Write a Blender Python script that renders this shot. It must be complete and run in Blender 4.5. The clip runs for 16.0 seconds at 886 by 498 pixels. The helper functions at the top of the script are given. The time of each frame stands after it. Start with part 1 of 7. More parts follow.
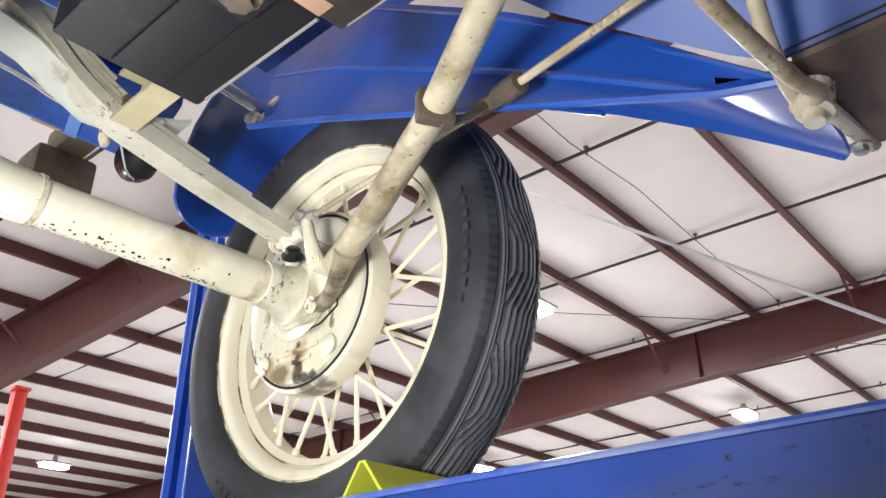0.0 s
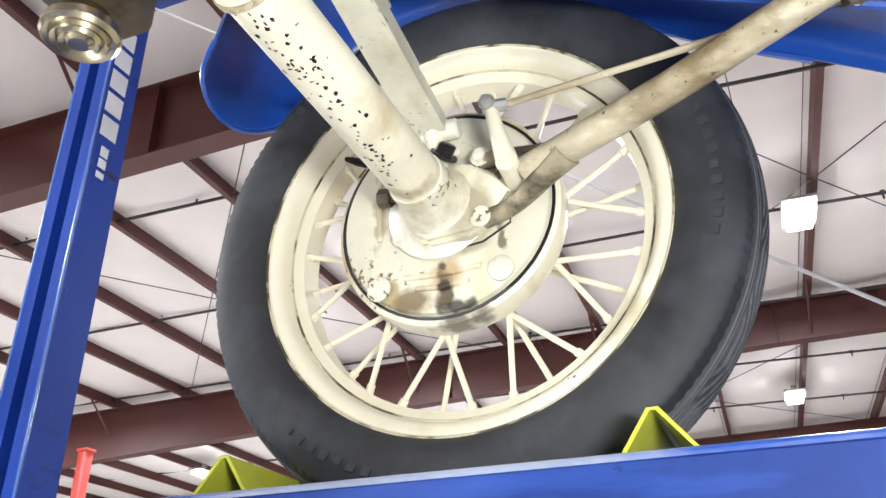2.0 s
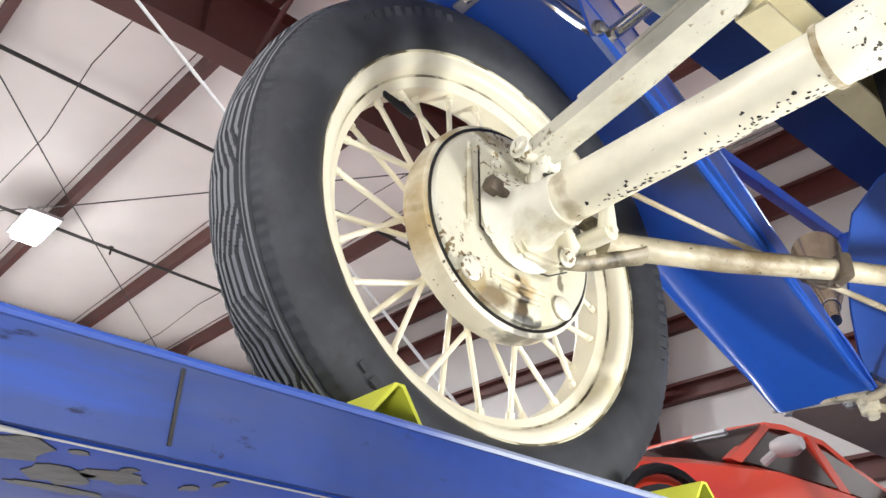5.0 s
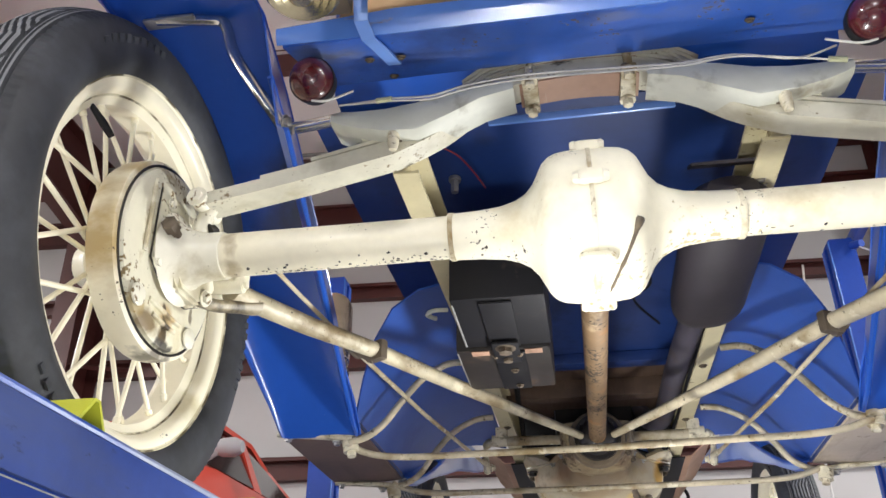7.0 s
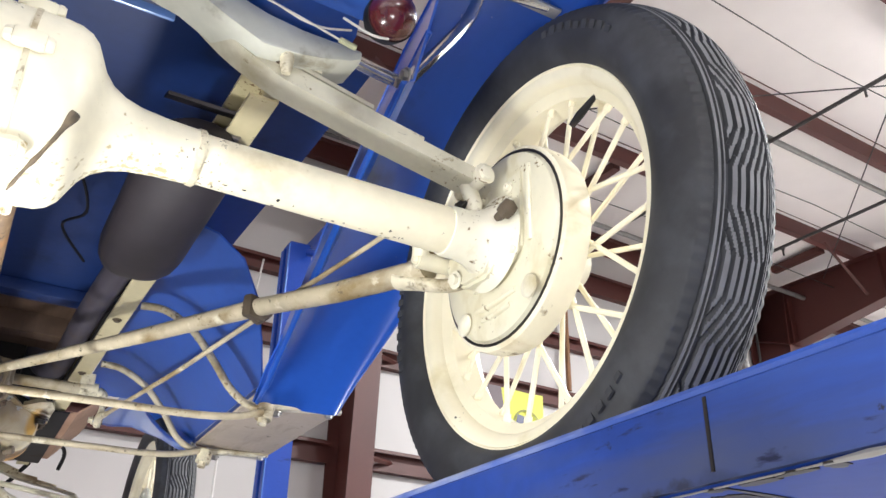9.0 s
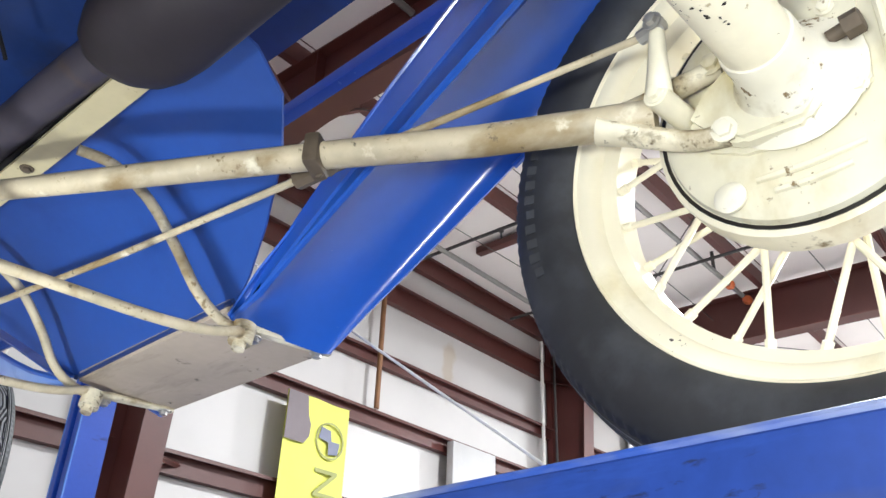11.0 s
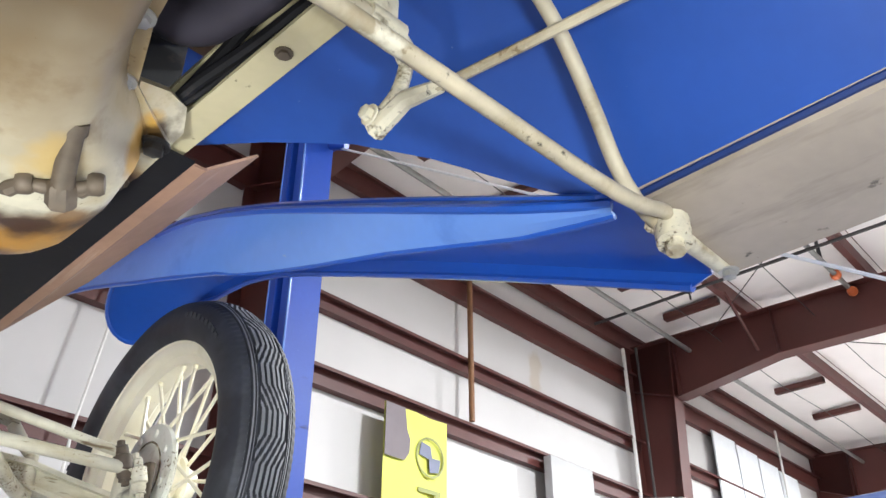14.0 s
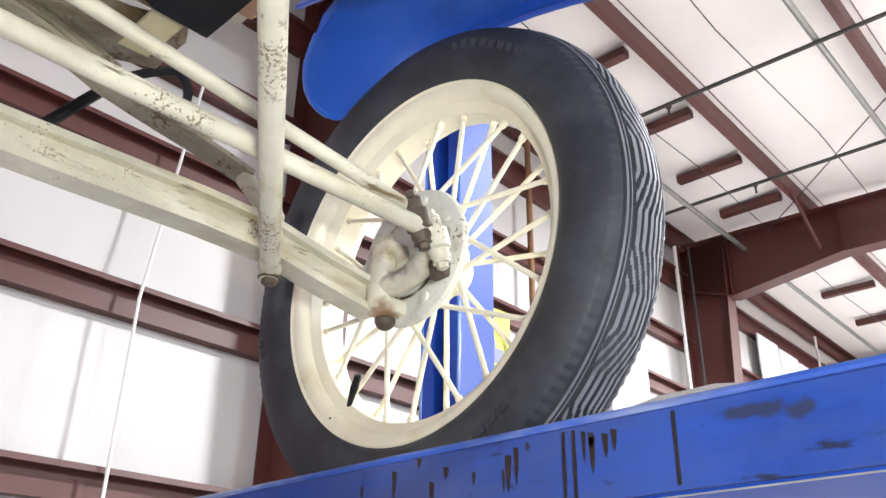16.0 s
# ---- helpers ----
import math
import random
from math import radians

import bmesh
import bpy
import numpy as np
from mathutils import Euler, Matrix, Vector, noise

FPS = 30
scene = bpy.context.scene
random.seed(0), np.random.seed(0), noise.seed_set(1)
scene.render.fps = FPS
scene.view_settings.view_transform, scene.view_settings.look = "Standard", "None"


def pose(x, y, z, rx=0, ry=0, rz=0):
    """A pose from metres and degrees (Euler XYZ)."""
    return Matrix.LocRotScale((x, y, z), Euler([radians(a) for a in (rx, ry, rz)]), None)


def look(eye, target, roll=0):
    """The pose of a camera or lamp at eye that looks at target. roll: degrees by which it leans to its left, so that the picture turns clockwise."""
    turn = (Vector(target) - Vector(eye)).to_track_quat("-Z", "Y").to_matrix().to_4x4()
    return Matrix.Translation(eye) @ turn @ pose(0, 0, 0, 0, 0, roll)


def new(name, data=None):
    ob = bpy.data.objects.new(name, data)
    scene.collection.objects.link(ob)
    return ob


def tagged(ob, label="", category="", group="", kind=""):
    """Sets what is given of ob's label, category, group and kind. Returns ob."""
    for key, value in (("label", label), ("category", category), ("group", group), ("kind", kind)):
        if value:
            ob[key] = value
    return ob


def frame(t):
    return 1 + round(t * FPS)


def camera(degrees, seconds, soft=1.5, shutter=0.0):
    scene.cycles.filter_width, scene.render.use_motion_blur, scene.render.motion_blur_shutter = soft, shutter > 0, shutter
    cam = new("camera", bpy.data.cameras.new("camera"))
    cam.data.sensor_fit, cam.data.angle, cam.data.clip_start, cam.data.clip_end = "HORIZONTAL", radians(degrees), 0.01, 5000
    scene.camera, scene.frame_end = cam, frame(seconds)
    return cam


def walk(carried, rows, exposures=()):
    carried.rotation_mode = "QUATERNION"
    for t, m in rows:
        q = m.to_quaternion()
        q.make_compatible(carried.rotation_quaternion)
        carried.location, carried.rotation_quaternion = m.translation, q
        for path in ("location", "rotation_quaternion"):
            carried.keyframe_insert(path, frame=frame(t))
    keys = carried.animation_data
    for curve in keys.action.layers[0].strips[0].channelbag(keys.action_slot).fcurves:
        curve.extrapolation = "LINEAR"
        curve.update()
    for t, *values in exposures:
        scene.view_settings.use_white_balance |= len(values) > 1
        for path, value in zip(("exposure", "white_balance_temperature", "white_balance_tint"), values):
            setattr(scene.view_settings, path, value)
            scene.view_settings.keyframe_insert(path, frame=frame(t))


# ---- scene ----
EXPOSURES = [(0, 0.2, 6120, 8), (3.2, 0.35, 6000, 7), (5.3, 0.4, 6150, 8), (7.0, 0.2, 6200, 8), (8.7, 0.28, 6250, 8), (10.8, 0.38, 6000, 5), (13, 0.46, 5950, 4), (14.5, 0.6, 6000, 5), (16, 0.95, 6050, 6)]
# camera: seconds, place, pitch, roll, heading (car faces +y)
PATH = [
    (0.0, 0.134, 1.004, 1.355, 26.24, 0.07, 132.41),
    (0.5, 0.112, 0.826, 1.339, 25.65, 0.43, 129.46),
    (1.0, 0.133, 0.669, 1.346, 26.77, -0.87, 125.56),
    (1.5, 0.190, 0.504, 1.349, 27.69, 0.10, 117.86),
    (2.0, 0.227, 0.353, 1.350, 27.07, 0.33, 112.48),
    (2.5, 0.187, 0.214, 1.331, 28.73, -0.20, 105.32),
    (3.0, 0.164, 0.010, 1.327, 28.68, 0.24, 94.92),
    (5.3, 0.017, -0.752, 1.294, 30.03, -1.12, 42.41),
    (5.5, 0.008, -0.800, 1.299, 29.88, -0.76, 37.77),
    (6.0, -0.043, -0.935, 1.280, 29.98, -0.75, 26.78),
    (6.5, -0.069, -1.014, 1.272, 29.33, -0.48, 17.66),
    (7.0, -0.036, -1.040, 1.272, 29.20, -0.17, 9.64),
    (7.5, -0.001, -1.048, 1.280, 28.87, -0.32, 1.11),
    (8.0, 0.021, -1.038, 1.279, 28.25, 0.13, -8.63),
    (8.5, 0.058, -0.981, 1.302, 27.57, -0.02, -19.93),
    (10.8, -0.046, -0.285, 1.335, 29.69, -2.50, -47.33),
    (11.0, -0.043, -0.191, 1.334, 29.68, -1.88, -47.05),
    (11.5, -0.041, 0.002, 1.347, 30.60, -2.09, -46.62),
    (12.0, -0.048, 0.198, 1.350, 30.72, -2.45, -47.29),
    (12.5, -0.068, 0.398, 1.350, 31.47, -0.98, -47.89),
    (13.0, -0.078, 0.567, 1.342, 31.21, -1.08, -47.27),
    (13.5, -0.086, 0.763, 1.354, 31.61, 0.01, -45.43),
    (14.0, -0.093, 0.938, 1.366, 31.79, -0.03, -45.34),
    (14.5, -0.141, 1.135, 1.347, 32.36, 0.05, -46.00),
    (15.0, -0.129, 1.356, 1.343, 30.22, -0.40, -44.88),
    (15.5, -0.098, 1.564, 1.336, 28.23, -0.60, -43.95),
    (16.0, -0.087, 1.720, 1.332, 26.03, -0.81, -45.57),
]
cam = camera(55.66, 16.0)
walk(cam, [(t, pose(x, y, z, 90 + p, r, h)) for t, x, y, z, p, r, h in PATH], EXPOSURES)
# ==camera end
ROOF_POWER = 500.0
FILL_REAR, FILL_LEFT, FILL_WHEEL, FILL_APRON, FILL_FRONT = 4.0, 4.0, 2.6, 2.0, 2.6
AX = 1.88          # height of the car's rear axle above the shop floor
YAW = 2.33         # the building is turned this much against the car

# ---- world and light ----
world = bpy.data.worlds.new("world")
scene.world = world
world.use_nodes = True
world.node_tree.nodes["Background"].inputs[0].default_value = (0.9, 0.92, 1.0, 1)
world.node_tree.nodes["Background"].inputs[1].default_value = 0.05


def area(name, m, size_x, size_y, power, color=(1, 1, 1), spread=180):
    data = bpy.data.lights.new(name, "AREA")
    data.shape, data.size, data.size_y, data.energy, data.color = "RECTANGLE", size_x, size_y, power, color
    data.spread = radians(spread)
    ob = new(name, data)
    ob.matrix_world = m
    return ob


# unseen fixed fill lamps, added in place of a light carried with the camera, whose shadows fall on aprons, tyres and
# fenders: below the axle, towards each rear wheel, towards apron and front wheel
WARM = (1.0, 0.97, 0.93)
area("fill_light", look((0.0, -0.92, AX - 0.67), (0.0, 0.0, AX + 0.10)), 0.22, 0.07, FILL_REAR, WARM)
area("fill_light", look((0.22, 0.60, AX - 0.50), (-0.60, 0.15, AX + 0.10)), 0.22, 0.07, FILL_LEFT, WARM, 105)
area("fill_light", look((-0.18, -0.10, AX - 0.52), (0.62, 0.22, AX + 0.08)), 0.16, 0.06, FILL_WHEEL, WARM, 115)
area("fill_light", look((-0.10, 0.72, AX - 0.55), (0.58, 1.15, AX + 0.05)), 0.10, 0.06, FILL_APRON, WARM, 100)
area("fill_light", look((-0.14, 1.42, AX - 0.55), (0.62, 2.30, AX + 0.02)), 0.10, 0.06, FILL_FRONT, WARM, 105)


# ---- materials ----
def material(name, base, rough=0.5, metal=0.0, vary=0.12, scale=6.0, bump=0.1, bump_scale=60.0, layers=(), coat=0.0, random_tint=0.0, spec=0.5, chips=(), stains=()):
    """Procedural surface: two scales of tone, fine relief, and layers of stains or chips (colour, noise scale, from, to, stretch, roughness)."""
    m = bpy.data.materials.new(name)
    m.use_nodes = True
    nt = m.node_tree
    n, l = nt.nodes, nt.links
    bsdf = n["Principled BSDF"]
    co = n.new("ShaderNodeTexCoord")
    big = n.new("ShaderNodeTexNoise")
    big.inputs["Scale"].default_value, big.inputs["Detail"].default_value = scale, 5
    l.new(co.outputs["Object"], big.inputs["Vector"])
    fine = n.new("ShaderNodeTexNoise")
    fine.inputs["Scale"].default_value, fine.inputs["Detail"].default_value = bump_scale, 4
    l.new(co.outputs["Object"], fine.inputs["Vector"])
    both = n.new("ShaderNodeMath")
    both.operation = "MULTIPLY_ADD"
    both.inputs[1].default_value = 0.35
    l.new(fine.outputs["Fac"], both.inputs[0])
    l.new(big.outputs["Fac"], both.inputs[2])
    ramp = n.new("ShaderNodeMapRange")
    ramp.inputs["From Min"].default_value, ramp.inputs["From Max"].default_value = 0.4, 0.95
    ramp.inputs["To Min"].default_value, ramp.inputs["To Max"].default_value = 1 - vary, 1 + vary * 0.6
    l.new(both.outputs[0], ramp.inputs["Value"])
    tone = n.new("ShaderNodeVectorMath")
    tone.operation = "SCALE"
    tone.inputs[0].default_value = base
    l.new(ramp.outputs[0], tone.inputs["Scale"])
    color = tone.outputs["Vector"]
    if random_tint:
        info = n.new("ShaderNodeObjectInfo")
        tint = n.new("ShaderNodeMapRange")
        tint.inputs["To Min"].default_value, tint.inputs["To Max"].default_value = 1 - random_tint, 1 + random_tint
        l.new(info.outputs["Random"], tint.inputs["Value"])
        more = n.new("ShaderNodeVectorMath")
        more.operation = "SCALE"
        l.new(color, more.inputs[0])
        l.new(tint.outputs[0], more.inputs["Scale"])
        color = more.outputs["Vector"]
    roughness = None
    for col, sc, lo, hi, stretch, rg in layers:
        mp = n.new("ShaderNodeMapping")
        mp.inputs["Scale"].default_value = stretch
        mp.inputs["Location"].default_value = (sc * 0.37, sc * 0.11, sc * 0.23)
        l.new(co.outputs["Object"], mp.inputs["Vector"])
        tx = n.new("ShaderNodeTexNoise")
        tx.inputs["Scale"].default_value, tx.inputs["Detail"].default_value, tx.inputs["Roughness"].default_value = sc, 6, 0.6
        l.new(mp.outputs[0], tx.inputs["Vector"])
        rg_in = n.new("ShaderNodeMapRange")
        rg_in.inputs["From Min"].default_value, rg_in.inputs["From Max"].default_value = lo, hi
        l.new(tx.outputs["Fac"], rg_in.inputs["Value"])
        mix = n.new("ShaderNodeMix")
        mix.data_type = "RGBA"
        l.new(rg_in.outputs[0], mix.inputs[0])
        l.new(color, mix.inputs[6])
        mix.inputs[7].default_value = (*col, 1)
        color = mix.outputs[2]
        rmix = n.new("ShaderNodeMix")
        l.new(rg_in.outputs[0], rmix.inputs[0])
        if roughness is None:
            rmix.inputs[2].default_value = rough
        else:
            l.new(roughness, rmix.inputs[2])
        rmix.inputs[3].default_value = rg
        roughness = rmix.outputs[0]
    def lay(mask, col, rg):
        """Lays a colour and a roughness over what is there."""
        nonlocal color, roughness
        mix = n.new("ShaderNodeMix")
        mix.data_type = "RGBA"
        l.new(mask, mix.inputs[0])
        l.new(color, mix.inputs[6])
        mix.inputs[7].default_value = (*col, 1)
        color = mix.outputs[2]
        rmix = n.new("ShaderNodeMix")
        l.new(mask, rmix.inputs[0])
        if roughness is None:
            rmix.inputs[2].default_value = rough
        else:
            l.new(roughness, rmix.inputs[2])
        rmix.inputs[3].default_value = rg
        roughness = rmix.outputs[0]

    # flaked spots that gather in clusters
    for col, fine_scale, cluster_scale, lo, hi in chips:
        pair = []
        for sc, shift in ((fine_scale, 3.1), (cluster_scale, 7.7)):
            mp = n.new("ShaderNodeMapping")
            mp.inputs["Location"].default_value = (shift, shift * 0.6, shift * 0.3)
            l.new(co.outputs["Object"], mp.inputs["Vector"])
            tx = n.new("ShaderNodeTexNoise")
            tx.inputs["Scale"].default_value, tx.inputs["Detail"].default_value = sc, 3
            l.new(mp.outputs[0], tx.inputs["Vector"])
            pair.append(tx)
        total = n.new("ShaderNodeMath")
        l.new(pair[0].outputs["Fac"], total.inputs[0])
        l.new(pair[1].outputs["Fac"], total.inputs[1])
        cut = n.new("ShaderNodeMapRange")
        cut.inputs["From Min"].default_value, cut.inputs["From Max"].default_value = lo * 2, hi * 2
        l.new(total.outputs[0], cut.inputs["Value"])
        lay(cut.outputs[0], col, 0.75)
    # single stains: place, reach along each axis, colour, density
    for place, reach, col, density in stains:
        mp = n.new("ShaderNodeMapping")
        mp.vector_type = "TEXTURE"
        mp.inputs["Location"].default_value, mp.inputs["Scale"].default_value = place, reach
        l.new(co.outputs["Object"], mp.inputs["Vector"])
        dist = n.new("ShaderNodeVectorMath")
        dist.operation = "LENGTH"
        l.new(mp.outputs[0], dist.inputs[0])
        edge = n.new("ShaderNodeTexNoise")
        edge.inputs["Scale"].default_value, edge.inputs["Detail"].default_value = 0.55 / min(reach), 5
        l.new(co.outputs["Object"], edge.inputs["Vector"])
        add = n.new("ShaderNodeMath")
        add.operation = "MULTIPLY_ADD"
        add.inputs[1].default_value = 2.0
        l.new(edge.outputs["Fac"], add.inputs[0])
        l.new(dist.outputs["Value"], add.inputs[2])
        cut = n.new("ShaderNodeMapRange")
        cut.inputs["From Min"].default_value, cut.inputs["From Max"].default_value = 1.78, 1.38
        cut.inputs["To Max"].default_value = density
        l.new(add.outputs[0], cut.inputs["Value"])
        lay(cut.outputs[0], col, 0.4)
    l.new(color, bsdf.inputs["Base Color"])
    if roughness is None:
        bsdf.inputs["Roughness"].default_value = rough
    else:
        l.new(roughness, bsdf.inputs["Roughness"])
    bsdf.inputs["Metallic"].default_value = metal
    bsdf.inputs["Coat Weight"].default_value = coat
    bsdf.inputs["Coat Roughness"].default_value = 0.16
    bsdf.inputs["Specular IOR Level"].default_value = spec
    if bump:
        bp = n.new("ShaderNodeBump")
        bp.inputs["Strength"].default_value, bp.inputs["Distance"].default_value = bump, 0.004
        l.new(both.outputs[0], bp.inputs["Height"])
        l.new(bp.outputs[0], bsdf.inputs["Normal"])
    return m


def glowing(name, color, strength):
    m = bpy.data.materials.new(name)
    m.use_nodes = True
    b = m.node_tree.nodes["Principled BSDF"]
    b.inputs["Emission Color"].default_value, b.inputs["Emission Strength"].default_value = (*color, 1), strength
    return m


ONE = (1, 1, 1)
CREAM = material("cream_paint", (0.78, 0.73, 0.57), 0.38, vary=0.18, scale=7, bump=0.2, chips=(((0.40, 0.33, 0.18), 120, 8, 0.575, 0.64), ((0.03, 0.028, 0.025), 140, 9, 0.655, 0.662)), layers=(
    ((0.42, 0.32, 0.13), 5, 0.60, 0.80, ONE, 0.6),))
AXLE_CREAM = material("axle_cream_paint", (0.80, 0.74, 0.56), 0.38, vary=0.18, scale=7, bump=0.25, chips=(((0.42, 0.36, 0.22), 110, 6, 0.59, 0.64), ((0.03, 0.028, 0.025), 190, 6.0, 0.622, 0.630)), layers=(
    ((0.42, 0.32, 0.13), 5, 0.60, 0.80, ONE, 0.6),),
    stains=((( 0.0, 0.11, -0.06), (0.012, 0.10, 0.07), (0.22, 0.13, 0.03), 0.8), ((0.035, 0.06, -0.09), (0.010, 0.05, 0.03), (0.12, 0.09, 0.03), 0.7), ((-0.53, 0.0, 0.0), (0.02, 0.06, 0.06), (0.25, 0.17, 0.06), 0.6), ((0.20, 0.0, 0.0), (0.012, 0.06, 0.06), (0.10, 0.08, 0.05), 0.55)))
CREAM_CLEAN = material("cream_paint_clean", (0.86, 0.80, 0.61), 0.35, vary=0.06, scale=9, bump=0.06, chips=(((0.05, 0.04, 0.035), 140, 9, 0.66, 0.667),), layers=(
    ((0.60, 0.52, 0.28), 7, 0.60, 0.82, ONE, 0.6),))
LEVER_CREAM = material("lever_paint", (0.78, 0.73, 0.56), 0.4, vary=0.14, scale=12, bump=0.1, layers=(((0.42, 0.34, 0.18), 14, 0.56, 0.74, ONE, 0.5),))
RAIL_CREAM = material("frame_rail_paint", (0.58, 0.51, 0.31), 0.45, vary=0.14, scale=9, bump=0.15, chips=(((0.20, 0.13, 0.07), 130, 9, 0.62, 0.67),), layers=(
    ((0.46, 0.37, 0.19), 7, 0.54, 0.76, (1, 0.4, 1), 0.6), ((0.12, 0.09, 0.05), 40, 0.67, 0.73, ONE, 0.7)))
CREAM_OILY = material("cream_paint_oily", (0.78, 0.74, 0.60), 0.35, vary=0.12, scale=9, bump=0.15, chips=(((0.20, 0.14, 0.06), 120, 9, 0.59, 0.63),), layers=(
    ((0.36, 0.29, 0.13), 9, 0.54, 0.74, (1, 1, 0.6), 0.45), ((0.025, 0.02, 0.015), 14, 0.66, 0.74, (1, 1, 0.4), 0.5)))
# the backing plates carry an oil run below the axle flange
PLATE_STAINS = tuple(st for s in (-1,) for st in (
    ((s * 0.63, 0.006, -0.10), (0.05, 0.030, 0.045), (0.42, 0.27, 0.09), 0.75),
    ((s * 0.63, 0.004, -0.118), (0.05, 0.016, 0.034), (0.03, 0.02, 0.012), 0.95),
    ((s * 0.63, 0.0, -0.082), (0.05, 0.010, 0.014), (0.03, 0.02, 0.012), 0.9),
    ((s * 0.63, 0.078, -0.055), (0.05, 0.007, 0.03), (0.10, 0.07, 0.03), 0.8),
    ((s * 0.63, 0.035, -0.045), (0.05, 0.05, 0.03), (0.36, 0.30, 0.19), 0.6),
    ((s * 0.60, 0.02, 0.05), (0.06, 0.05, 0.03), (0.40, 0.34, 0.2), 0.5),
    ((s * 0.635, -0.03, -0.122), (0.05, 0.05, 0.022), (0.16, 0.10, 0.035), 0.85),
    ((s * 0.630, -0.088, 0.02), (0.05, 0.012, 0.09), (0.34, 0.26, 0.11), 0.6), ((s * 0.630, -0.05, 0.118), (0.05, 0.06, 0.014), (0.30, 0.22, 0.09), 0.7), ((s * 0.632, 0.02, -0.135), (0.05, 0.045, 0.012), (0.02, 0.016, 0.012), 0.9), ((s * 0.615, 0.055, 0.0), (0.03, 0.03, 0.05), (0.30, 0.24, 0.13), 0.6),
    ((s * 0.635, -0.075, -0.105), (0.05, 0.025, 0.025), (0.36, 0.25, 0.08), 0.7)))
PLATE_CREAM = material("backing_plate_paint", (0.72, 0.68, 0.52), 0.33, vary=0.12, scale=9, bump=0.15, chips=(((0.20, 0.14, 0.06), 120, 9, 0.60, 0.64),), layers=(
    ((0.50, 0.42, 0.20), 9, 0.55, 0.75, (1, 1, 0.6), 0.45),), stains=PLATE_STAINS)
CREAM_GRIMY = material("cream_paint_grimy", (0.72, 0.66, 0.49), 0.5, vary=0.25, scale=14, bump=0.3, chips=(((0.16, 0.12, 0.07), 160, 14, 0.57, 0.65),), layers=(
    ((0.24, 0.17, 0.07), 11, 0.48, 0.66, ONE, 0.7), ((0.10, 0.07, 0.03), 17, 0.58, 0.68, (1, 1, 2), 0.6), ((0.06, 0.05, 0.035), 60, 0.64, 0.71, ONE, 0.8)))
KNUCKLE = material("rust_stained_knuckle", (0.72, 0.68, 0.53), 0.5, vary=0.3, scale=18, bump=0.3, chips=(((0.22, 0.16, 0.08), 200, 16, 0.61, 0.65),), layers=(
    ((0.42, 0.33, 0.17), 14, 0.58, 0.72, ONE, 0.6), ((0.07, 0.05, 0.03), 30, 0.66, 0.71, ONE, 0.6)), stains=(((0.655, 2.58, -0.095), (0.035, 0.04, 0.028), (0.26, 0.12, 0.03), 0.9), ((0.650, 2.53, -0.05), (0.03, 0.05, 0.02), (0.07, 0.05, 0.03), 0.7)))
# grime and rust brown, also darkened for the shadow over the spring
OLD_SPRING = material("shaded_grimy_spring_paint", (0.36, 0.32, 0.22), 0.5, vary=0.3, scale=12, bump=0.3, chips=(((0.12, 0.08, 0.04), 140, 12, 0.55, 0.62),), layers=(((0.14, 0.09, 0.045), 12, 0.46, 0.60, (0.4, 1, 1), 0.6),))
HUB_GREY = material("grey_cream_hub_paint", (0.74, 0.73, 0.63), 0.45, vary=0.14, scale=10, bump=0.1, chips=(((0.20, 0.16, 0.10), 150, 12, 0.62, 0.65),), layers=(((0.42, 0.38, 0.27), 14, 0.55, 0.70, ONE, 0.5),))
FRONT_CREAM = material("front_axle_paint", (0.64, 0.60, 0.46), 0.45, vary=0.22, scale=11, bump=0.25, chips=(((0.24, 0.18, 0.10), 260, 13, 0.60, 0.66),), layers=(
    ((0.42, 0.35, 0.20), 12, 0.50, 0.72, (0.4, 1, 2), 0.6), ((0.16, 0.11, 0.055), 34, 0.60, 0.70, (0.35, 1, 2.5), 0.7)))
ROD_CREAM = material("grimy_rod_paint", (0.53, 0.46, 0.32), 0.5, vary=0.3, scale=14, bump=0.3, chips=(((0.22, 0.16, 0.085), 130, 12, 0.60, 0.66),), layers=(
    ((0.26, 0.19, 0.09), 13, 0.47, 0.66, (1, 0.5, 1), 0.7), ((0.70, 0.65, 0.50), 17, 0.60, 0.68, ONE, 0.45), ((0.05, 0.04, 0.03), 60, 0.64, 0.71, ONE, 0.8)))
RIM_DIRT = material("rim_edge_dirt", (0.10, 0.075, 0.03), 0.6, vary=0.3, scale=30, bump=0.2, layers=(((0.66, 0.60, 0.42), 16, 0.44, 0.54, ONE, 0.5),))
PANEL_BLUE = material("worn_blue_panel_paint", (0.027, 0.098, 0.43), 0.34, vary=0.2, scale=5, bump=0.04, coat=0.3, chips=(((0.10, 0.08, 0.07), 120, 7, 0.63, 0.66),), layers=(
    ((0.09, 0.11, 0.20), 5, 0.54, 0.72, (1, 2, 1), 0.55), ((0.012, 0.035, 0.16), 6, 0.56, 0.72, ONE, 0.5)))
SPRING_CREAM = material("spring_paint", (0.60, 0.57, 0.45), 0.45, vary=0.2, scale=10, bump=0.2, chips=(((0.22, 0.17, 0.10), 130, 10, 0.59, 0.65),), layers=(
    ((0.36, 0.31, 0.19), 8, 0.52, 0.72, ONE, 0.6), ((0.05, 0.045, 0.035), 30, 0.66, 0.71, (0.3, 1, 1), 0.7)))
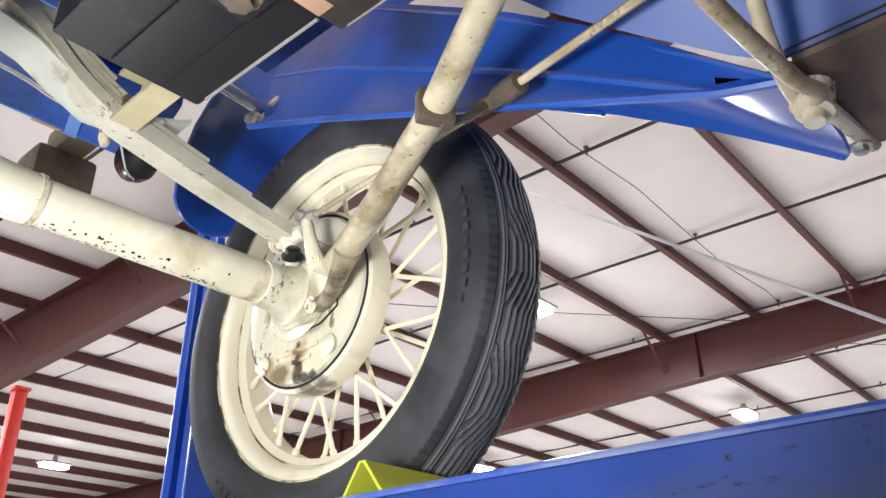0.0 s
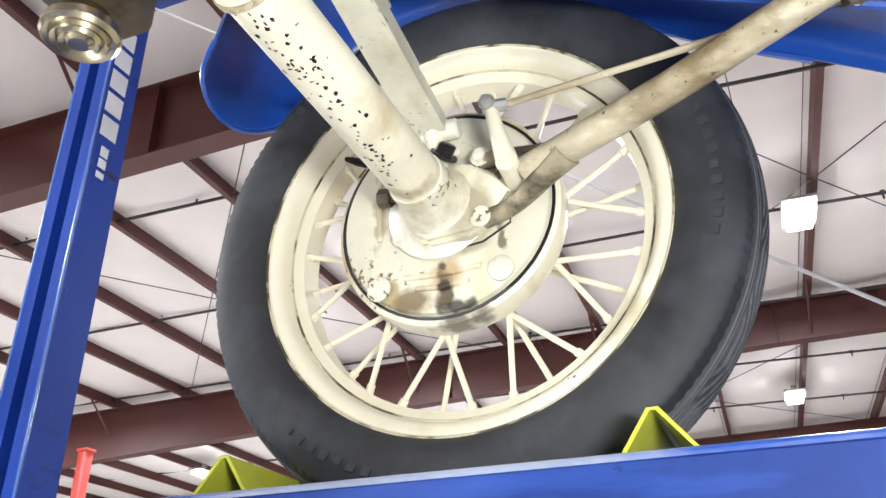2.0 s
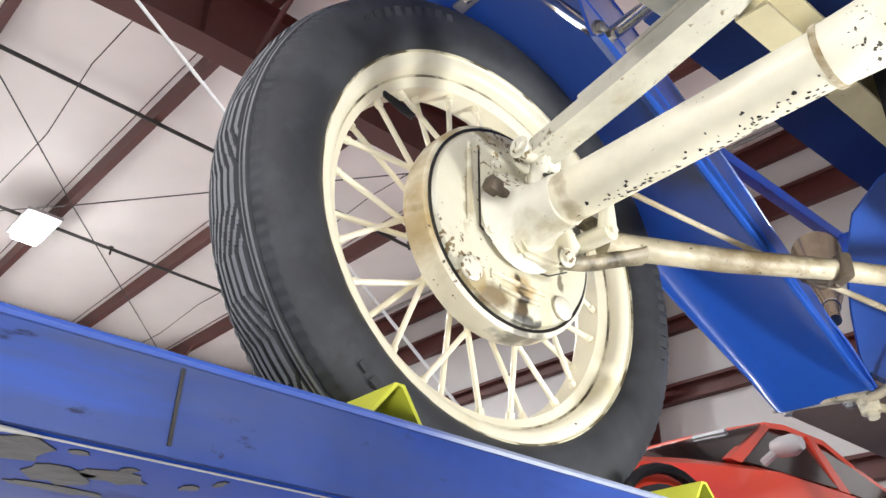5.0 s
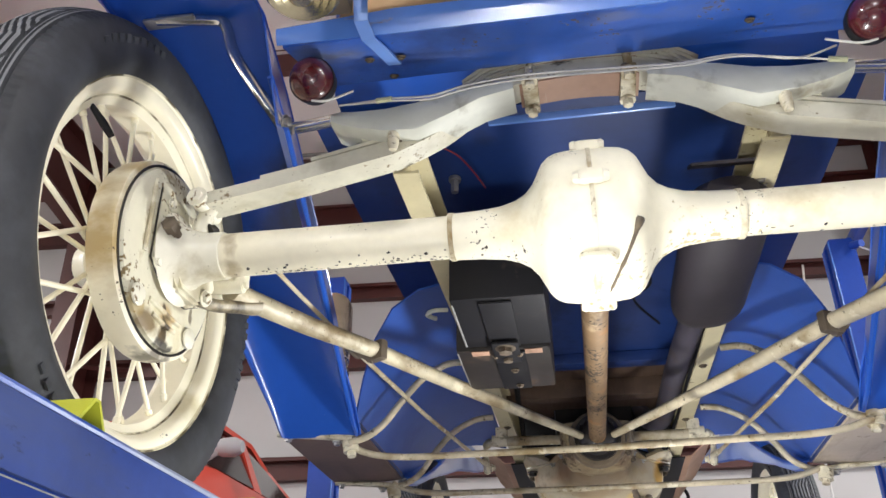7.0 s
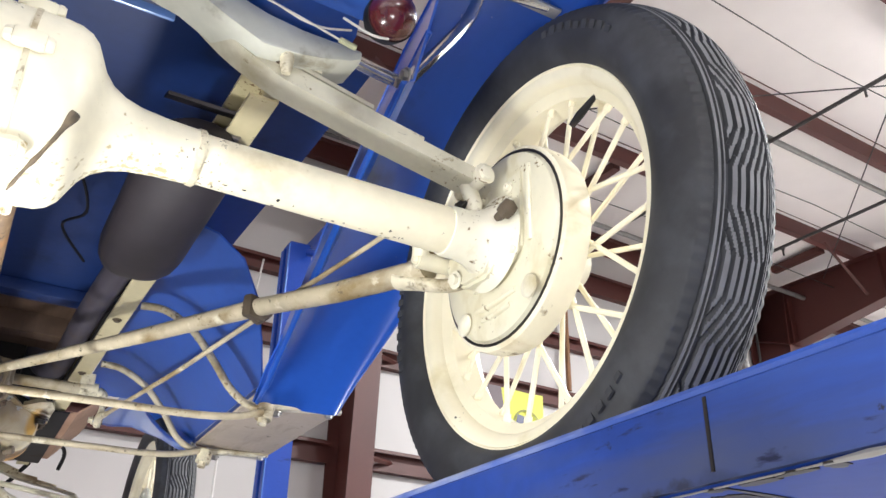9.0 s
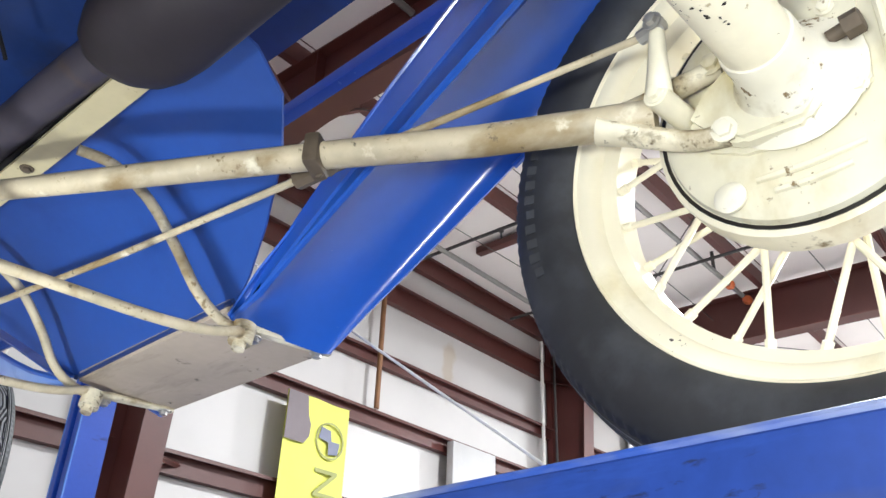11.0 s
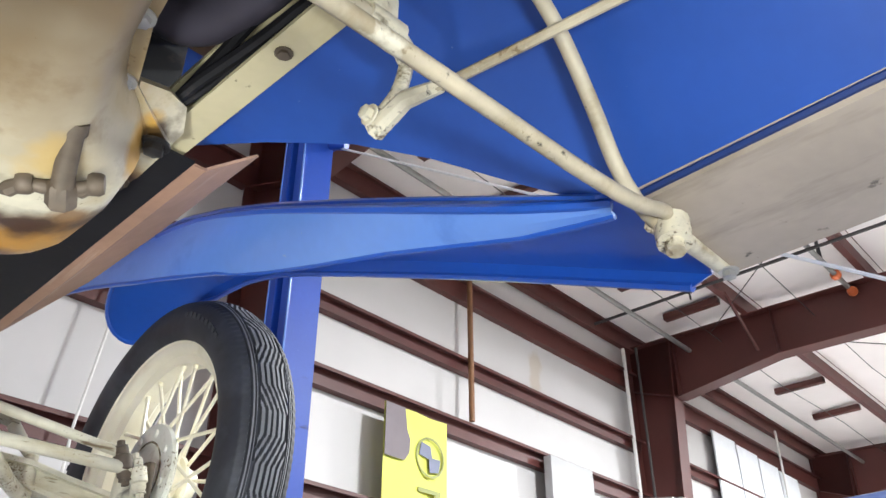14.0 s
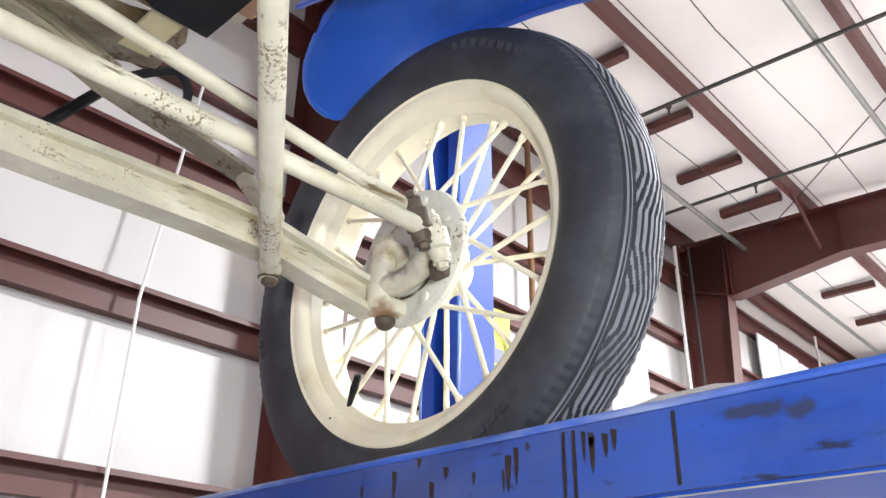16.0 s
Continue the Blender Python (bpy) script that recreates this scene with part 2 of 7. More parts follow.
RUSTY_TUBE = material("rusty_tube", (0.17, 0.105, 0.05), 0.6, vary=0.3, scale=20, bump=0.3, chips=(((0.04, 0.03, 0.02), 120, 12, 0.55, 0.60),), layers=(
    ((0.38, 0.29, 0.17), 9, 0.56, 0.66, (1, 0.5, 1), 0.5), ((0.24, 0.12, 0.04), 14, 0.54, 0.66, ONE, 0.6)))
PAN_CREAM = material("oil_pan_paint", (0.62, 0.57, 0.42), 0.3, vary=0.22, scale=11, bump=0.15, chips=(((0.16, 0.11, 0.05), 120, 9, 0.655, 0.69),), layers=(
    ((0.46, 0.33, 0.11), 6, 0.52, 0.70, (1, 1, 1.6), 0.25), ((0.36, 0.31, 0.22), 17, 0.54, 0.66, ONE, 0.4)), stains=(
    ((0.0, 2.22, 0.09), (0.30, 0.30, 0.25), (0.30, 0.22, 0.11), 0.65),
    ((0.206, 1.70, 0.10), (0.026, 0.030, 0.035), (0.16, 0.08, 0.02), 0.9), ((0.165, 1.755, 0.02), (0.04, 0.035, 0.08), (0.20, 0.10, 0.03), 0.9),
    ((0.0, 1.36, 0.02), (0.5, 0.42, 0.50), (0.24, 0.165, 0.08), 0.92), ((0.0, 1.36, 0.02), (0.12, 0.10, 0.08), (0.20, 0.14, 0.07), 0.9), ((0.05, 1.845, 0.02), (0.5, 0.105, 0.25), (0.42, 0.20, 0.015), 0.95), ((0.0, 1.825, 0.0), (0.17, 0.055, 0.2), (0.035, 0.012, 0.005), 0.97), ((0.14, 1.785, 0.02), (0.17, 0.05, 0.2), (0.035, 0.012, 0.005), 0.95), ((0.08, 1.90, 0.0), (0.14, 0.05, 0.12), (0.10, 0.03, 0.01), 0.9), ((-0.10, 1.72, -0.02), (0.06, 0.08, 0.05), (0.45, 0.32, 0.08), 0.8),
    ((0.19, 1.70, 0.06), (0.035, 0.07, 0.06), (0.50, 0.28, 0.04), 0.9), ((0.21, 1.70, 0.09), (0.03, 0.04, 0.035), (0.05, 0.025, 0.01), 0.9), ((0.10, 1.66, -0.02), (0.05, 0.05, 0.04), (0.50, 0.34, 0.10), 0.7)))
BLUE = material("blue_car_paint", (0.022, 0.095, 0.46), 0.32, vary=0.12, scale=4, bump=0.02, coat=0.45, layers=(
    ((0.30, 0.34, 0.45), 70, 0.72, 0.75, ONE, 0.6), ((0.012, 0.035, 0.16), 5, 0.60, 0.85, ONE, 0.5)))
HOUSING_CREAM = material("axle_housing_paint", (0.80, 0.75, 0.58), 0.38, vary=0.15, scale=7, bump=0.2, chips=(((0.45, 0.38, 0.22), 110, 6, 0.60, 0.65), ((0.05, 0.04, 0.03), 150, 9, 0.645, 0.655)), layers=(
    ((0.50, 0.40, 0.18), 5, 0.60, 0.80, ONE, 0.6),), stains=(((0.0, 0.11, -0.06), (0.012, 0.10, 0.07), (0.22, 0.13, 0.03), 0.8), ((0.0, -0.02, -0.105), (0.010, 0.07, 0.03), (0.25, 0.17, 0.06), 0.6), ((0.035, 0.06, -0.09), (0.010, 0.05, 0.03), (0.12, 0.09, 0.03), 0.7), ((0.20, 0.0, 0.0), (0.012, 0.06, 0.06), (0.10, 0.08, 0.05), 0.55)))
APRON_BLUE = material("apron_paint", (0.020, 0.074, 0.34), 0.42, vary=0.14, scale=4, bump=0.03, coat=0.12, layers=(
    ((0.20, 0.24, 0.40), 80, 0.73, 0.76, ONE, 0.6), ((0.012, 0.045, 0.24), 4, 0.56, 0.8, ONE, 0.5)))
# darker, duller blue for the body floor, its brace and the apron hem
BLUE_DARK = material("dark_blue_paint", (0.012, 0.035, 0.15), 0.45, vary=0.25, scale=5, bump=0.08, layers=(
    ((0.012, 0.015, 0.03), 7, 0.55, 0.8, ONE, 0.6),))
LIFT_BLUE = material("blue_lift_paint", (0.018, 0.062, 0.36), 0.36, spec=0.3, vary=0.15, scale=3, bump=0.08, layers=(
    ((0.012, 0.02, 0.07), 5, 0.62, 0.74, (1, 0.5, 3), 0.6), ((0.06, 0.12, 0.40), 30, 0.67, 0.72, ONE, 0.5)))
TREAD = material("worn_tread_rubber", (0.185, 0.187, 0.195), 0.7, vary=0.3, scale=12, bump=0.15, layers=(
    ((0.10, 0.10, 0.105), 7, 0.54, 0.74, ONE, 0.7),))
RUNWAY_BLUE = material("scuffed_runway_paint", (0.018, 0.050, 0.25), 0.5, spec=0.22, vary=0.3, scale=3, bump=0.1, layers=(
    ((0.060, 0.075, 0.15), 3, 0.44, 0.66, (1, 0.4, 2), 0.6), ((0.028, 0.075, 0.34), 6, 0.52, 0.72, (1, 0.4, 3), 0.4), ((0.014, 0.018, 0.05), 22, 0.64, 0.70, (1, 0.5, 2), 0.6), ((0.02, 0.022, 0.04), 26, 0.68, 0.72, ONE, 0.6)), stains=tuple((p, r, (0.028, 0.032, 0.055), 0.85) for p, r in (
    ((0.512, 1.992, 1.502), (0.05, 0.035, 0.010)), ((0.512, 1.950, 1.497), (0.05, 0.016, 0.012)), ((0.49, -0.50, 1.440), (0.05, 0.07, 0.028)), ((0.49, -0.42, 1.452), (0.05, 0.06, 0.010)), ((-0.512, 1.3, 1.46), (0.05, 0.10, 0.012)))))
RUBBER = material("tyre_rubber", (0.028, 0.029, 0.033), 0.62, vary=0.35, scale=9, bump=0.15, layers=(
    ((0.055, 0.058, 0.066), 10, 0.50, 0.75, ONE, 0.7),))
BLACK = material("black_paint", (0.010, 0.0095, 0.011), 0.55, spec=0.25, vary=0.3, scale=8, bump=0.12, layers=(
    ((0.07, 0.055, 0.045), 12, 0.63, 0.75, ONE, 0.8),))
SEAT_CREAM = material("grey_cream_paint", (0.57, 0.57, 0.49), 0.5, vary=0.15, scale=14, bump=0.2, layers=(((0.22, 0.19, 0.13), 12, 0.56, 0.72, ONE, 0.7),))
BOX_BROWN = material("worn_brown_box", (0.020, 0.016, 0.014), 0.45, vary=0.3, scale=9, bump=0.2, layers=(((0.11, 0.07, 0.045), 10, 0.58, 0.72, ONE, 0.7),))
GRIME_BROWN = material("brown_grime", (0.16, 0.12, 0.075), 0.55, vary=0.3, scale=12, bump=0.3, layers=(((0.03, 0.025, 0.02), 10, 0.55, 0.7, ONE, 0.5),))
GEARBOX = material("grimy_gearbox_casting", (0.33, 0.255, 0.14), 0.5, vary=0.3, scale=10, bump=0.35, chips=(((0.09, 0.06, 0.035), 90, 9, 0.56, 0.63),), layers=(
    ((0.16, 0.10, 0.05), 9, 0.48, 0.66, ONE, 0.5), ((0.62, 0.55, 0.38), 13, 0.58, 0.68, ONE, 0.45)))
WOOD_PALE = material("pale_wood", (0.55, 0.36, 0.18), 0.6, vary=0.2, scale=20, bump=0.1)
# glossy blue with dark navy patches inside the rear fenders
FENDER_BLUE = material("fender_paint_dark_inside", (0.022, 0.095, 0.46), 0.28, vary=0.12, scale=4, bump=0.02, coat=0.8, layers=(
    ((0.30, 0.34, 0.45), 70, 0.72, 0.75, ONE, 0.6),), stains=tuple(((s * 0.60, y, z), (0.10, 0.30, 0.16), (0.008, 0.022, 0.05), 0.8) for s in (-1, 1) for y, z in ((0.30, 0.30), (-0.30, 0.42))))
# paler copy of the car's blue, light on it put into the colour
LIT_BLUE = material("lit_blue_valance_paint", (0.145, 0.285, 0.70), 0.33, vary=0.10, scale=4, bump=0.02, coat=0.8, layers=(
    ((0.34, 0.38, 0.48), 70, 0.70, 0.74, ONE, 0.6), ((0.035, 0.11, 0.42), 5, 0.56, 0.8, ONE, 0.4)))
# glossy blue with reflections and edge highlights put into its base colour
SHEEN_BLUE = material("sheen_blue_paint", (0.085, 0.200, 0.58), 0.22, vary=0.12, scale=8, bump=0.03, coat=1.0, layers=(((0.10, 0.09, 0.08), 30, 0.66, 0.72, (0.3, 1, 1), 0.6),))
# worn paint, with the edge's highlight put into the pale colour
WORN_LIT_EDGE = material("worn_lit_runway_edge", (0.30, 0.34, 0.46), 0.3, vary=0.2, scale=6, bump=0.05, coat=0.6, layers=(((0.03, 0.08, 0.36), 5, 0.46, 0.58, (1, 0.3, 1), 0.4),))
GRIMY_FORK = material("grimy_fork_paint", (0.34, 0.29, 0.19), 0.45, vary=0.3, scale=18, bump=0.3, layers=(((0.06, 0.045, 0.025), 16, 0.44, 0.58, ONE, 0.5),))
RADIUS_CREAM = material("oily_radius_rod_paint", (0.54, 0.47, 0.32), 0.48, vary=0.35, scale=12, bump=0.3, chips=(((0.16, 0.11, 0.06), 210, 11, 0.595, 0.63),), layers=(
    ((0.19, 0.14, 0.07), 9, 0.50, 0.66, (1, 0.5, 1), 0.6), ((0.68, 0.62, 0.46), 13, 0.56, 0.66, (1, 0.35, 1), 0.45), ((0.05, 0.04, 0.03), 110, 0.64, 0.69, ONE, 0.6)))
DRUM_CREAM = material("brake_drum_paint", (0.84, 0.78, 0.60), 0.36, vary=0.10, scale=9, bump=0.08, chips=(((0.12, 0.09, 0.05), 130, 9, 0.635, 0.655),), layers=(
    ((0.46, 0.34, 0.15), 5.5, 0.50, 0.66, (0.6, 1, 1), 0.5), ((0.20, 0.14, 0.06), 26, 0.64, 0.72, ONE, 0.6)), stains=(
    ((-0.645, 0.01, 0.152), (0.05, 0.09, 0.03), (0.34, 0.23, 0.09), 0.7), ((-0.645, -0.115, 0.10), (0.05, 0.04, 0.05), (0.42, 0.30, 0.13), 0.6), ((-0.645, 0.02, -0.152), (0.05, 0.06, 0.02), (0.05, 0.035, 0.02), 0.8)))
MUFFLER = material("muffler_steel", (0.026, 0.021, 0.026), 0.55, vary=0.2, scale=12, bump=0.15, layers=(
    ((0.08, 0.05, 0.035), 9, 0.58, 0.78, ONE, 0.7),))
BOARD = material("bare_board_underside", (0.43, 0.36, 0.28), 0.65, vary=0.15, scale=5, bump=0.12, layers=(
    ((0.22, 0.18, 0.13), 4, 0.55, 0.72, (3, 0.6, 1), 0.75), ((0.10, 0.09, 0.07), 30, 0.66, 0.72, ONE, 0.8)))
BOARD_BROWN = material("stained_board_underside", (0.17, 0.115, 0.09), 0.65, vary=0.2, scale=5, bump=0.12, layers=(((0.09, 0.06, 0.05), 7, 0.52, 0.70, (1, 0.3, 1), 0.7),))
RUST_SHEET = material("rusty_brown_sheet", (0.34, 0.20, 0.13), 0.6, vary=0.25, scale=6, bump=0.15, layers=(
    ((0.15, 0.09, 0.06), 5, 0.58, 0.78, (3, 0.4, 3), 0.7), ((0.46, 0.35, 0.26), 9, 0.60, 0.78, (6, 0.4, 6), 0.6)))
WOOD = material("floor_wood", (0.09, 0.052, 0.032), 0.7, vary=0.35, scale=10, bump=0.3, layers=(
    ((0.07, 0.04, 0.025), 6, 0.5, 0.8, (14, 1, 1), 0.8),))
STEEL = material("steel_bolt", (0.42, 0.40, 0.37), 0.4, metal=0.9, vary=0.3, scale=40, bump=0.2)
GALV = material("dull_plated_steel", (0.50, 0.49, 0.46), 0.42, metal=0.7, vary=0.2, scale=25, bump=0.12)
CHROME = material("bright_rod", (0.68, 0.65, 0.58), 0.2, metal=1.0, vary=0.15, scale=30, bump=0.03)
BRASS = material("brass", (0.56, 0.49, 0.33), 0.27, metal=1.0, vary=0.2, scale=20, bump=0.05)
RUST_BOLT = material("rusty_fitting", (0.13, 0.10, 0.07), 0.65, metal=0.3, vary=0.35, scale=40, bump=0.3)
YELLOW = material("yellow_chock_paint", (0.58, 0.60, 0.05), 0.42, vary=0.12, scale=9, bump=0.06, layers=(
    ((0.06, 0.06, 0.03), 22, 0.66, 0.70, ONE, 0.7),))
RED_STEEL = material("red_oxide_steel", (0.085, 0.022, 0.018), 0.5, vary=0.15, scale=2, bump=0.05)
PURLIN = material("purlin_steel", (0.10, 0.030, 0.026), 0.5, vary=0.15, scale=2, bump=0.05)
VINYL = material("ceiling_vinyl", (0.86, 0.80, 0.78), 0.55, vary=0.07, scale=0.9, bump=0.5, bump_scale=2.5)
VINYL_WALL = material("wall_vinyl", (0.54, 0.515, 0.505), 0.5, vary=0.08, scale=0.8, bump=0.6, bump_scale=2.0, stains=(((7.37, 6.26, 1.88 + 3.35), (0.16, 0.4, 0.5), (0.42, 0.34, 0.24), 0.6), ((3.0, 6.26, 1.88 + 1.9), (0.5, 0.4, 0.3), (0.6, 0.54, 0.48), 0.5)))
CONCRETE = material("shop_floor", (0.33, 0.318, 0.305), 0.5, vary=0.15, scale=1.5, bump=0.1)
EXHAUST = material("dull_exhaust_pipe", (0.060, 0.053, 0.070), 0.5, vary=0.2, scale=10, bump=0.12, layers=(((0.10, 0.07, 0.05), 8, 0.56, 0.72, ONE, 0.6),))
PIPE = material("sprinkler_pipe", (0.06, 0.055, 0.055), 0.5, metal=0.3, vary=0.2, scale=12, bump=0.05)
CONDUIT = material("conduit_steel", (0.30, 0.29, 0.28), 0.45, metal=0.6, vary=0.2, scale=12, bump=0.05)
RUST_PIPE = material("rust_brown_pipe", (0.22, 0.10, 0.04), 0.6, vary=0.3, scale=6, bump=0.1)
CABLE = material("white_cord", (0.75, 0.73, 0.70), 0.6, vary=0.1, scale=30, bump=0.1)
LAMP_ON = glowing("lamp_glass_lit", (1.0, 0.98, 0.94), 45)
RED_LENS = material("red_lens", (0.060, 0.003, 0.006), 0.25, vary=0.3, scale=60, bump=0.0, coat=0.5)
RED_CAR = material("orange_red_car_paint", (0.72, 0.06, 0.025), 0.28, vary=0.05, scale=3, bump=0.0, coat=0.6)
GLASS_DARK = material("dark_car_glass", (0.012, 0.013, 0.014), 0.08, vary=0.1, scale=3, bump=0.0, coat=0.5)
SILVER = material("silver_roof_paint", (0.62, 0.62, 0.61), 0.3, metal=0.3, vary=0.08, scale=3, bump=0.0, coat=0.5)
DARK_CAR = material("black_car_paint", (0.012, 0.013, 0.015), 0.2, vary=0.1, scale=3, bump=0.0, coat=0.8)
BANNER = material("yellow_green_banner", (0.62, 0.63, 0.10), 0.6, vary=0.05, scale=3, bump=0.05)
BANNER_GREY = material("banner_grey_print", (0.16, 0.13, 0.14), 0.6, vary=0.08, scale=6, bump=0.03)
BANNER_BLUE = material("banner_blue_print", (0.16, 0.17, 0.24), 0.6, vary=0.08, scale=6, bump=0.03)
BANNER_OLIVE = material("banner_olive_print", (0.28, 0.29, 0.09), 0.6, vary=0.08, scale=6, bump=0.03)
WHITE_PRINT = material("white_print", (0.80, 0.82, 0.85), 0.5, vary=0.06, scale=9, bump=0.03)
RED_POLE = material("red_painted_pole", (0.62, 0.04, 0.025), 0.4, vary=0.1, scale=4, bump=0.03)
ORANGE = material("orange_coupling", (0.55, 0.13, 0.04), 0.5, vary=0.15, scale=12, bump=0.1)
WIRE = material("dirty_wire", (0.52, 0.50, 0.46), 0.6, vary=0.2, scale=40, bump=0.1)
TAPE = material("yellowed_tape", (0.42, 0.42, 0.26), 0.6, vary=0.2, scale=40, bump=0.1)
WIRE_RED = material("red_wire", (0.22, 0.02, 0.03), 0.5, vary=0.2, scale=40, bump=0.05)
GREY_BOX = material("plain_grey", (0.42, 0.41, 0.41), 0.5, vary=0.08, scale=3, bump=0.05)
GREASE = material("black_grease", (0.015, 0.013, 0.012), 0.35, vary=0.3, scale=30, bump=0.3)


# ---- mesh helpers ----
def tube(bm, pts, r, seg=10, cap=True, flat=1.0):
    """A round bar along points; r one radius or one per point; flat squeezes it upright."""
    pts = [Vector(p) for p in pts]
    rs = list(r) if isinstance(r, (list, tuple)) else [r] * len(pts)
    rings, ref = [], None
    for i, p in enumerate(pts):
        d = (pts[min(i + 1, len(pts) - 1)] - pts[max(i - 1, 0)]).normalized()
        if ref is None:
            ref = Vector((0, 0, 1)) if abs(d.z) < 0.9 else Vector((1, 0, 0))
        side = d.cross(ref).normalized()
        ref = side.cross(d).normalized()
        rings.append([bm.verts.new(p + (side * math.cos(a) + ref * math.sin(a) * flat) * rs[i]) for a in (2 * math.pi * k / seg for k in range(seg))])
    for a, b in zip(rings, rings[1:]):
        for k in range(seg):
            bm.faces.new((a[k], a[(k + 1) % seg], b[(k + 1) % seg], b[k]))
    if cap:
        bm.faces.new(rings[0][::-1])
        bm.faces.new(rings[-1])
    return bm


def smooth_path(pts, n=6):
    """Catmull-Rom points through the given ones."""
    pts = [Vector(p) for p in pts]
    out = []
    for i in range(len(pts) - 1):
        p0, p1, p2, p3 = pts[max(i - 1, 0)], pts[i], pts[i + 1], pts[min(i + 2, len(pts) - 1)]
        for k in range(n):
            t = k / n
            out.append(0.5 * ((2 * p1) + (p2 - p0) * t + (2 * p0 - 5 * p1 + 4 * p2 - p3) * t * t + (3 * p1 - p0 - 3 * p2 + p3) * t ** 3))
    return out + [pts[-1]]


def lathe(bm, profile, m=Matrix(), seg=32, closed=False):
    """Turns (along, radius) pairs about the x axis, then moves by m."""
    rings = []
    for a, r in profile:
        if r < 1e-6:
            rings.append([bm.verts.new(m @ Vector((a, 0, 0)))])
        else:
            rings.append([bm.verts.new(m @ Vector((a, r * math.cos(t), r * math.sin(t)))) for t in (2 * math.pi * k / seg for k in range(seg))])
    pairs = list(zip(rings, rings[1:])) + ([(rings[-1], rings[0])] if closed else [])
    for a, b in pairs:
        for k in range(seg):
            q = [a[k % len(a)], a[(k + 1) % len(a)], b[(k + 1) % len(b)], b[k % len(b)]]
            q = [v for i, v in enumerate(q) if v not in q[:i]]
            if len(q) > 2:
                bm.faces.new(q)
    return bm


def along(p, d):
    """The matrix that takes the x axis to direction d at place p."""
    return Matrix.Translation(p) @ Vector(d).to_track_quat("X", "Z").to_matrix().to_4x4()


def box(bm, c, s, m=Matrix(), bevel=0.0):
    made = bmesh.ops.create_cube(bm, size=1, matrix=m @ Matrix.Translation(c) @ Matrix.Diagonal((*s, 1)))
    if bevel:
        edges = list({e for v in made["verts"] for e in v.link_edges})
        bmesh.ops.bevel(bm, geom=edges, offset=bevel, segments=2, affect="EDGES", profile=0.6)
    return bm


def sheet(bm, rows, thick):
    """A curved plate through rows of points, given real thickness."""
    rows = [[Vector(p) for p in r] for r in rows]
    nr, nc = len(rows), len(rows[0])
    tops, lows = [], []
    for i in range(nr):
        a, b = [], []
        for j in range(nc):
            u = rows[min(i + 1, nr - 1)][j] - rows[max(i - 1, 0)][j]
            v = rows[i][min(j + 1, nc - 1)] - rows[i][max(j - 1, 0)]
            nrm = u.cross(v)
            nrm = nrm.normalized() if nrm.length > 1e-9 else Vector((0, 0, 1))
            a.append(bm.verts.new(rows[i][j] + nrm * thick / 2))
            b.append(bm.verts.new(rows[i][j] - nrm * thick / 2))
        tops.append(a)
        lows.append(b)
    for i in range(nr - 1):
        for j in range(nc - 1):
            bm.faces.new((tops[i][j], tops[i + 1][j], tops[i + 1][j + 1], tops[i][j + 1]))
            bm.faces.new((lows[i][j + 1], lows[i + 1][j + 1], lows[i + 1][j], lows[i][j]))
    for i in range(nr - 1):
        bm.faces.new((tops[i + 1][0], tops[i][0], lows[i][0], lows[i + 1][0]))
        bm.faces.new((tops[i][-1], tops[i + 1][-1], lows[i + 1][-1], lows[i][-1]))
    for j in range(nc - 1):
        bm.faces.new((tops[0][j], tops[0][j + 1], lows[0][j + 1], lows[0][j]))
        bm.faces.new((tops[-1][j + 1], tops[-1][j], lows[-1][j], lows[-1][j + 1]))
    return bm


def slab(bm, outline, push):
    """A flat outline (3D points) pushed along a vector into a solid."""
    a = [bm.verts.new(Vector(p)) for p in outline]
    b = [bm.verts.new(Vector(p) + Vector(push)) for p in outline]
    bm.faces.new(a[::-1])
    bm.faces.new(b)
    for k in range(len(a)):
        bm.faces.new((a[k], a[(k + 1) % len(a)], b[(k + 1) % len(b)], b[k]))
    return bm


def bolt(bm, p, d, r=0.009, h=0.008):
    """A hexagon head on a short washer."""
    m = along(p, d)
    lathe(bm, [(0, 0), (0, r * 1.5), (h * 0.25, r * 1.5), (h * 0.25, 0)], m, 12)
    lathe(bm, [(h * 0.2, r), (h, r), (h * 1.1, r * 0.8), (h * 1.1, 0)], m, 6)
    return bm


def finish(bm, mat, name, angle=38):
    bmesh.ops.recalc_face_normals(bm, faces=bm.faces)
    me = bpy.data.meshes.new(name)
    bm.to_mesh(me)
    bm.free()
    me.materials.append(mat)
    me.shade_smooth()
    me.set_sharp_from_angle(angle=radians(angle))
    return me


def part(name, bm, mat, parent, label=""):
    ob = new(name, finish(bm, mat, name))
    ob.parent = parent
    return tagged(ob, label) if label else ob


def thing(name, place, label, category, group="", kind="", turn=0):
    ob = new(name)
    ob.matrix_world = pose(*place, 0, 0, turn)
    ob.empty_display_size = 0.1
    return tagged(ob, label, category, group, kind)


def solid(name, bm, mat, label, category="", kind="", m=None, group=""):
    ob = new(name, finish(bm, mat, name))
    if m is not None:
        ob.matrix_world = m
    return tagged(ob, label, category, group, kind)


def B():
    return bmesh.new()


# ---- the shop building (turned a little against the car) ----
TURN = pose(0, 0, 0, 0, 0, YAW)
FRONT = 6.26       # inner face of the front wall
WEST, EAST, BACK = -34.0, 17.2, -36.0


def roof(y):
    return AX + 4.48 - 0.03 * (FRONT - y)


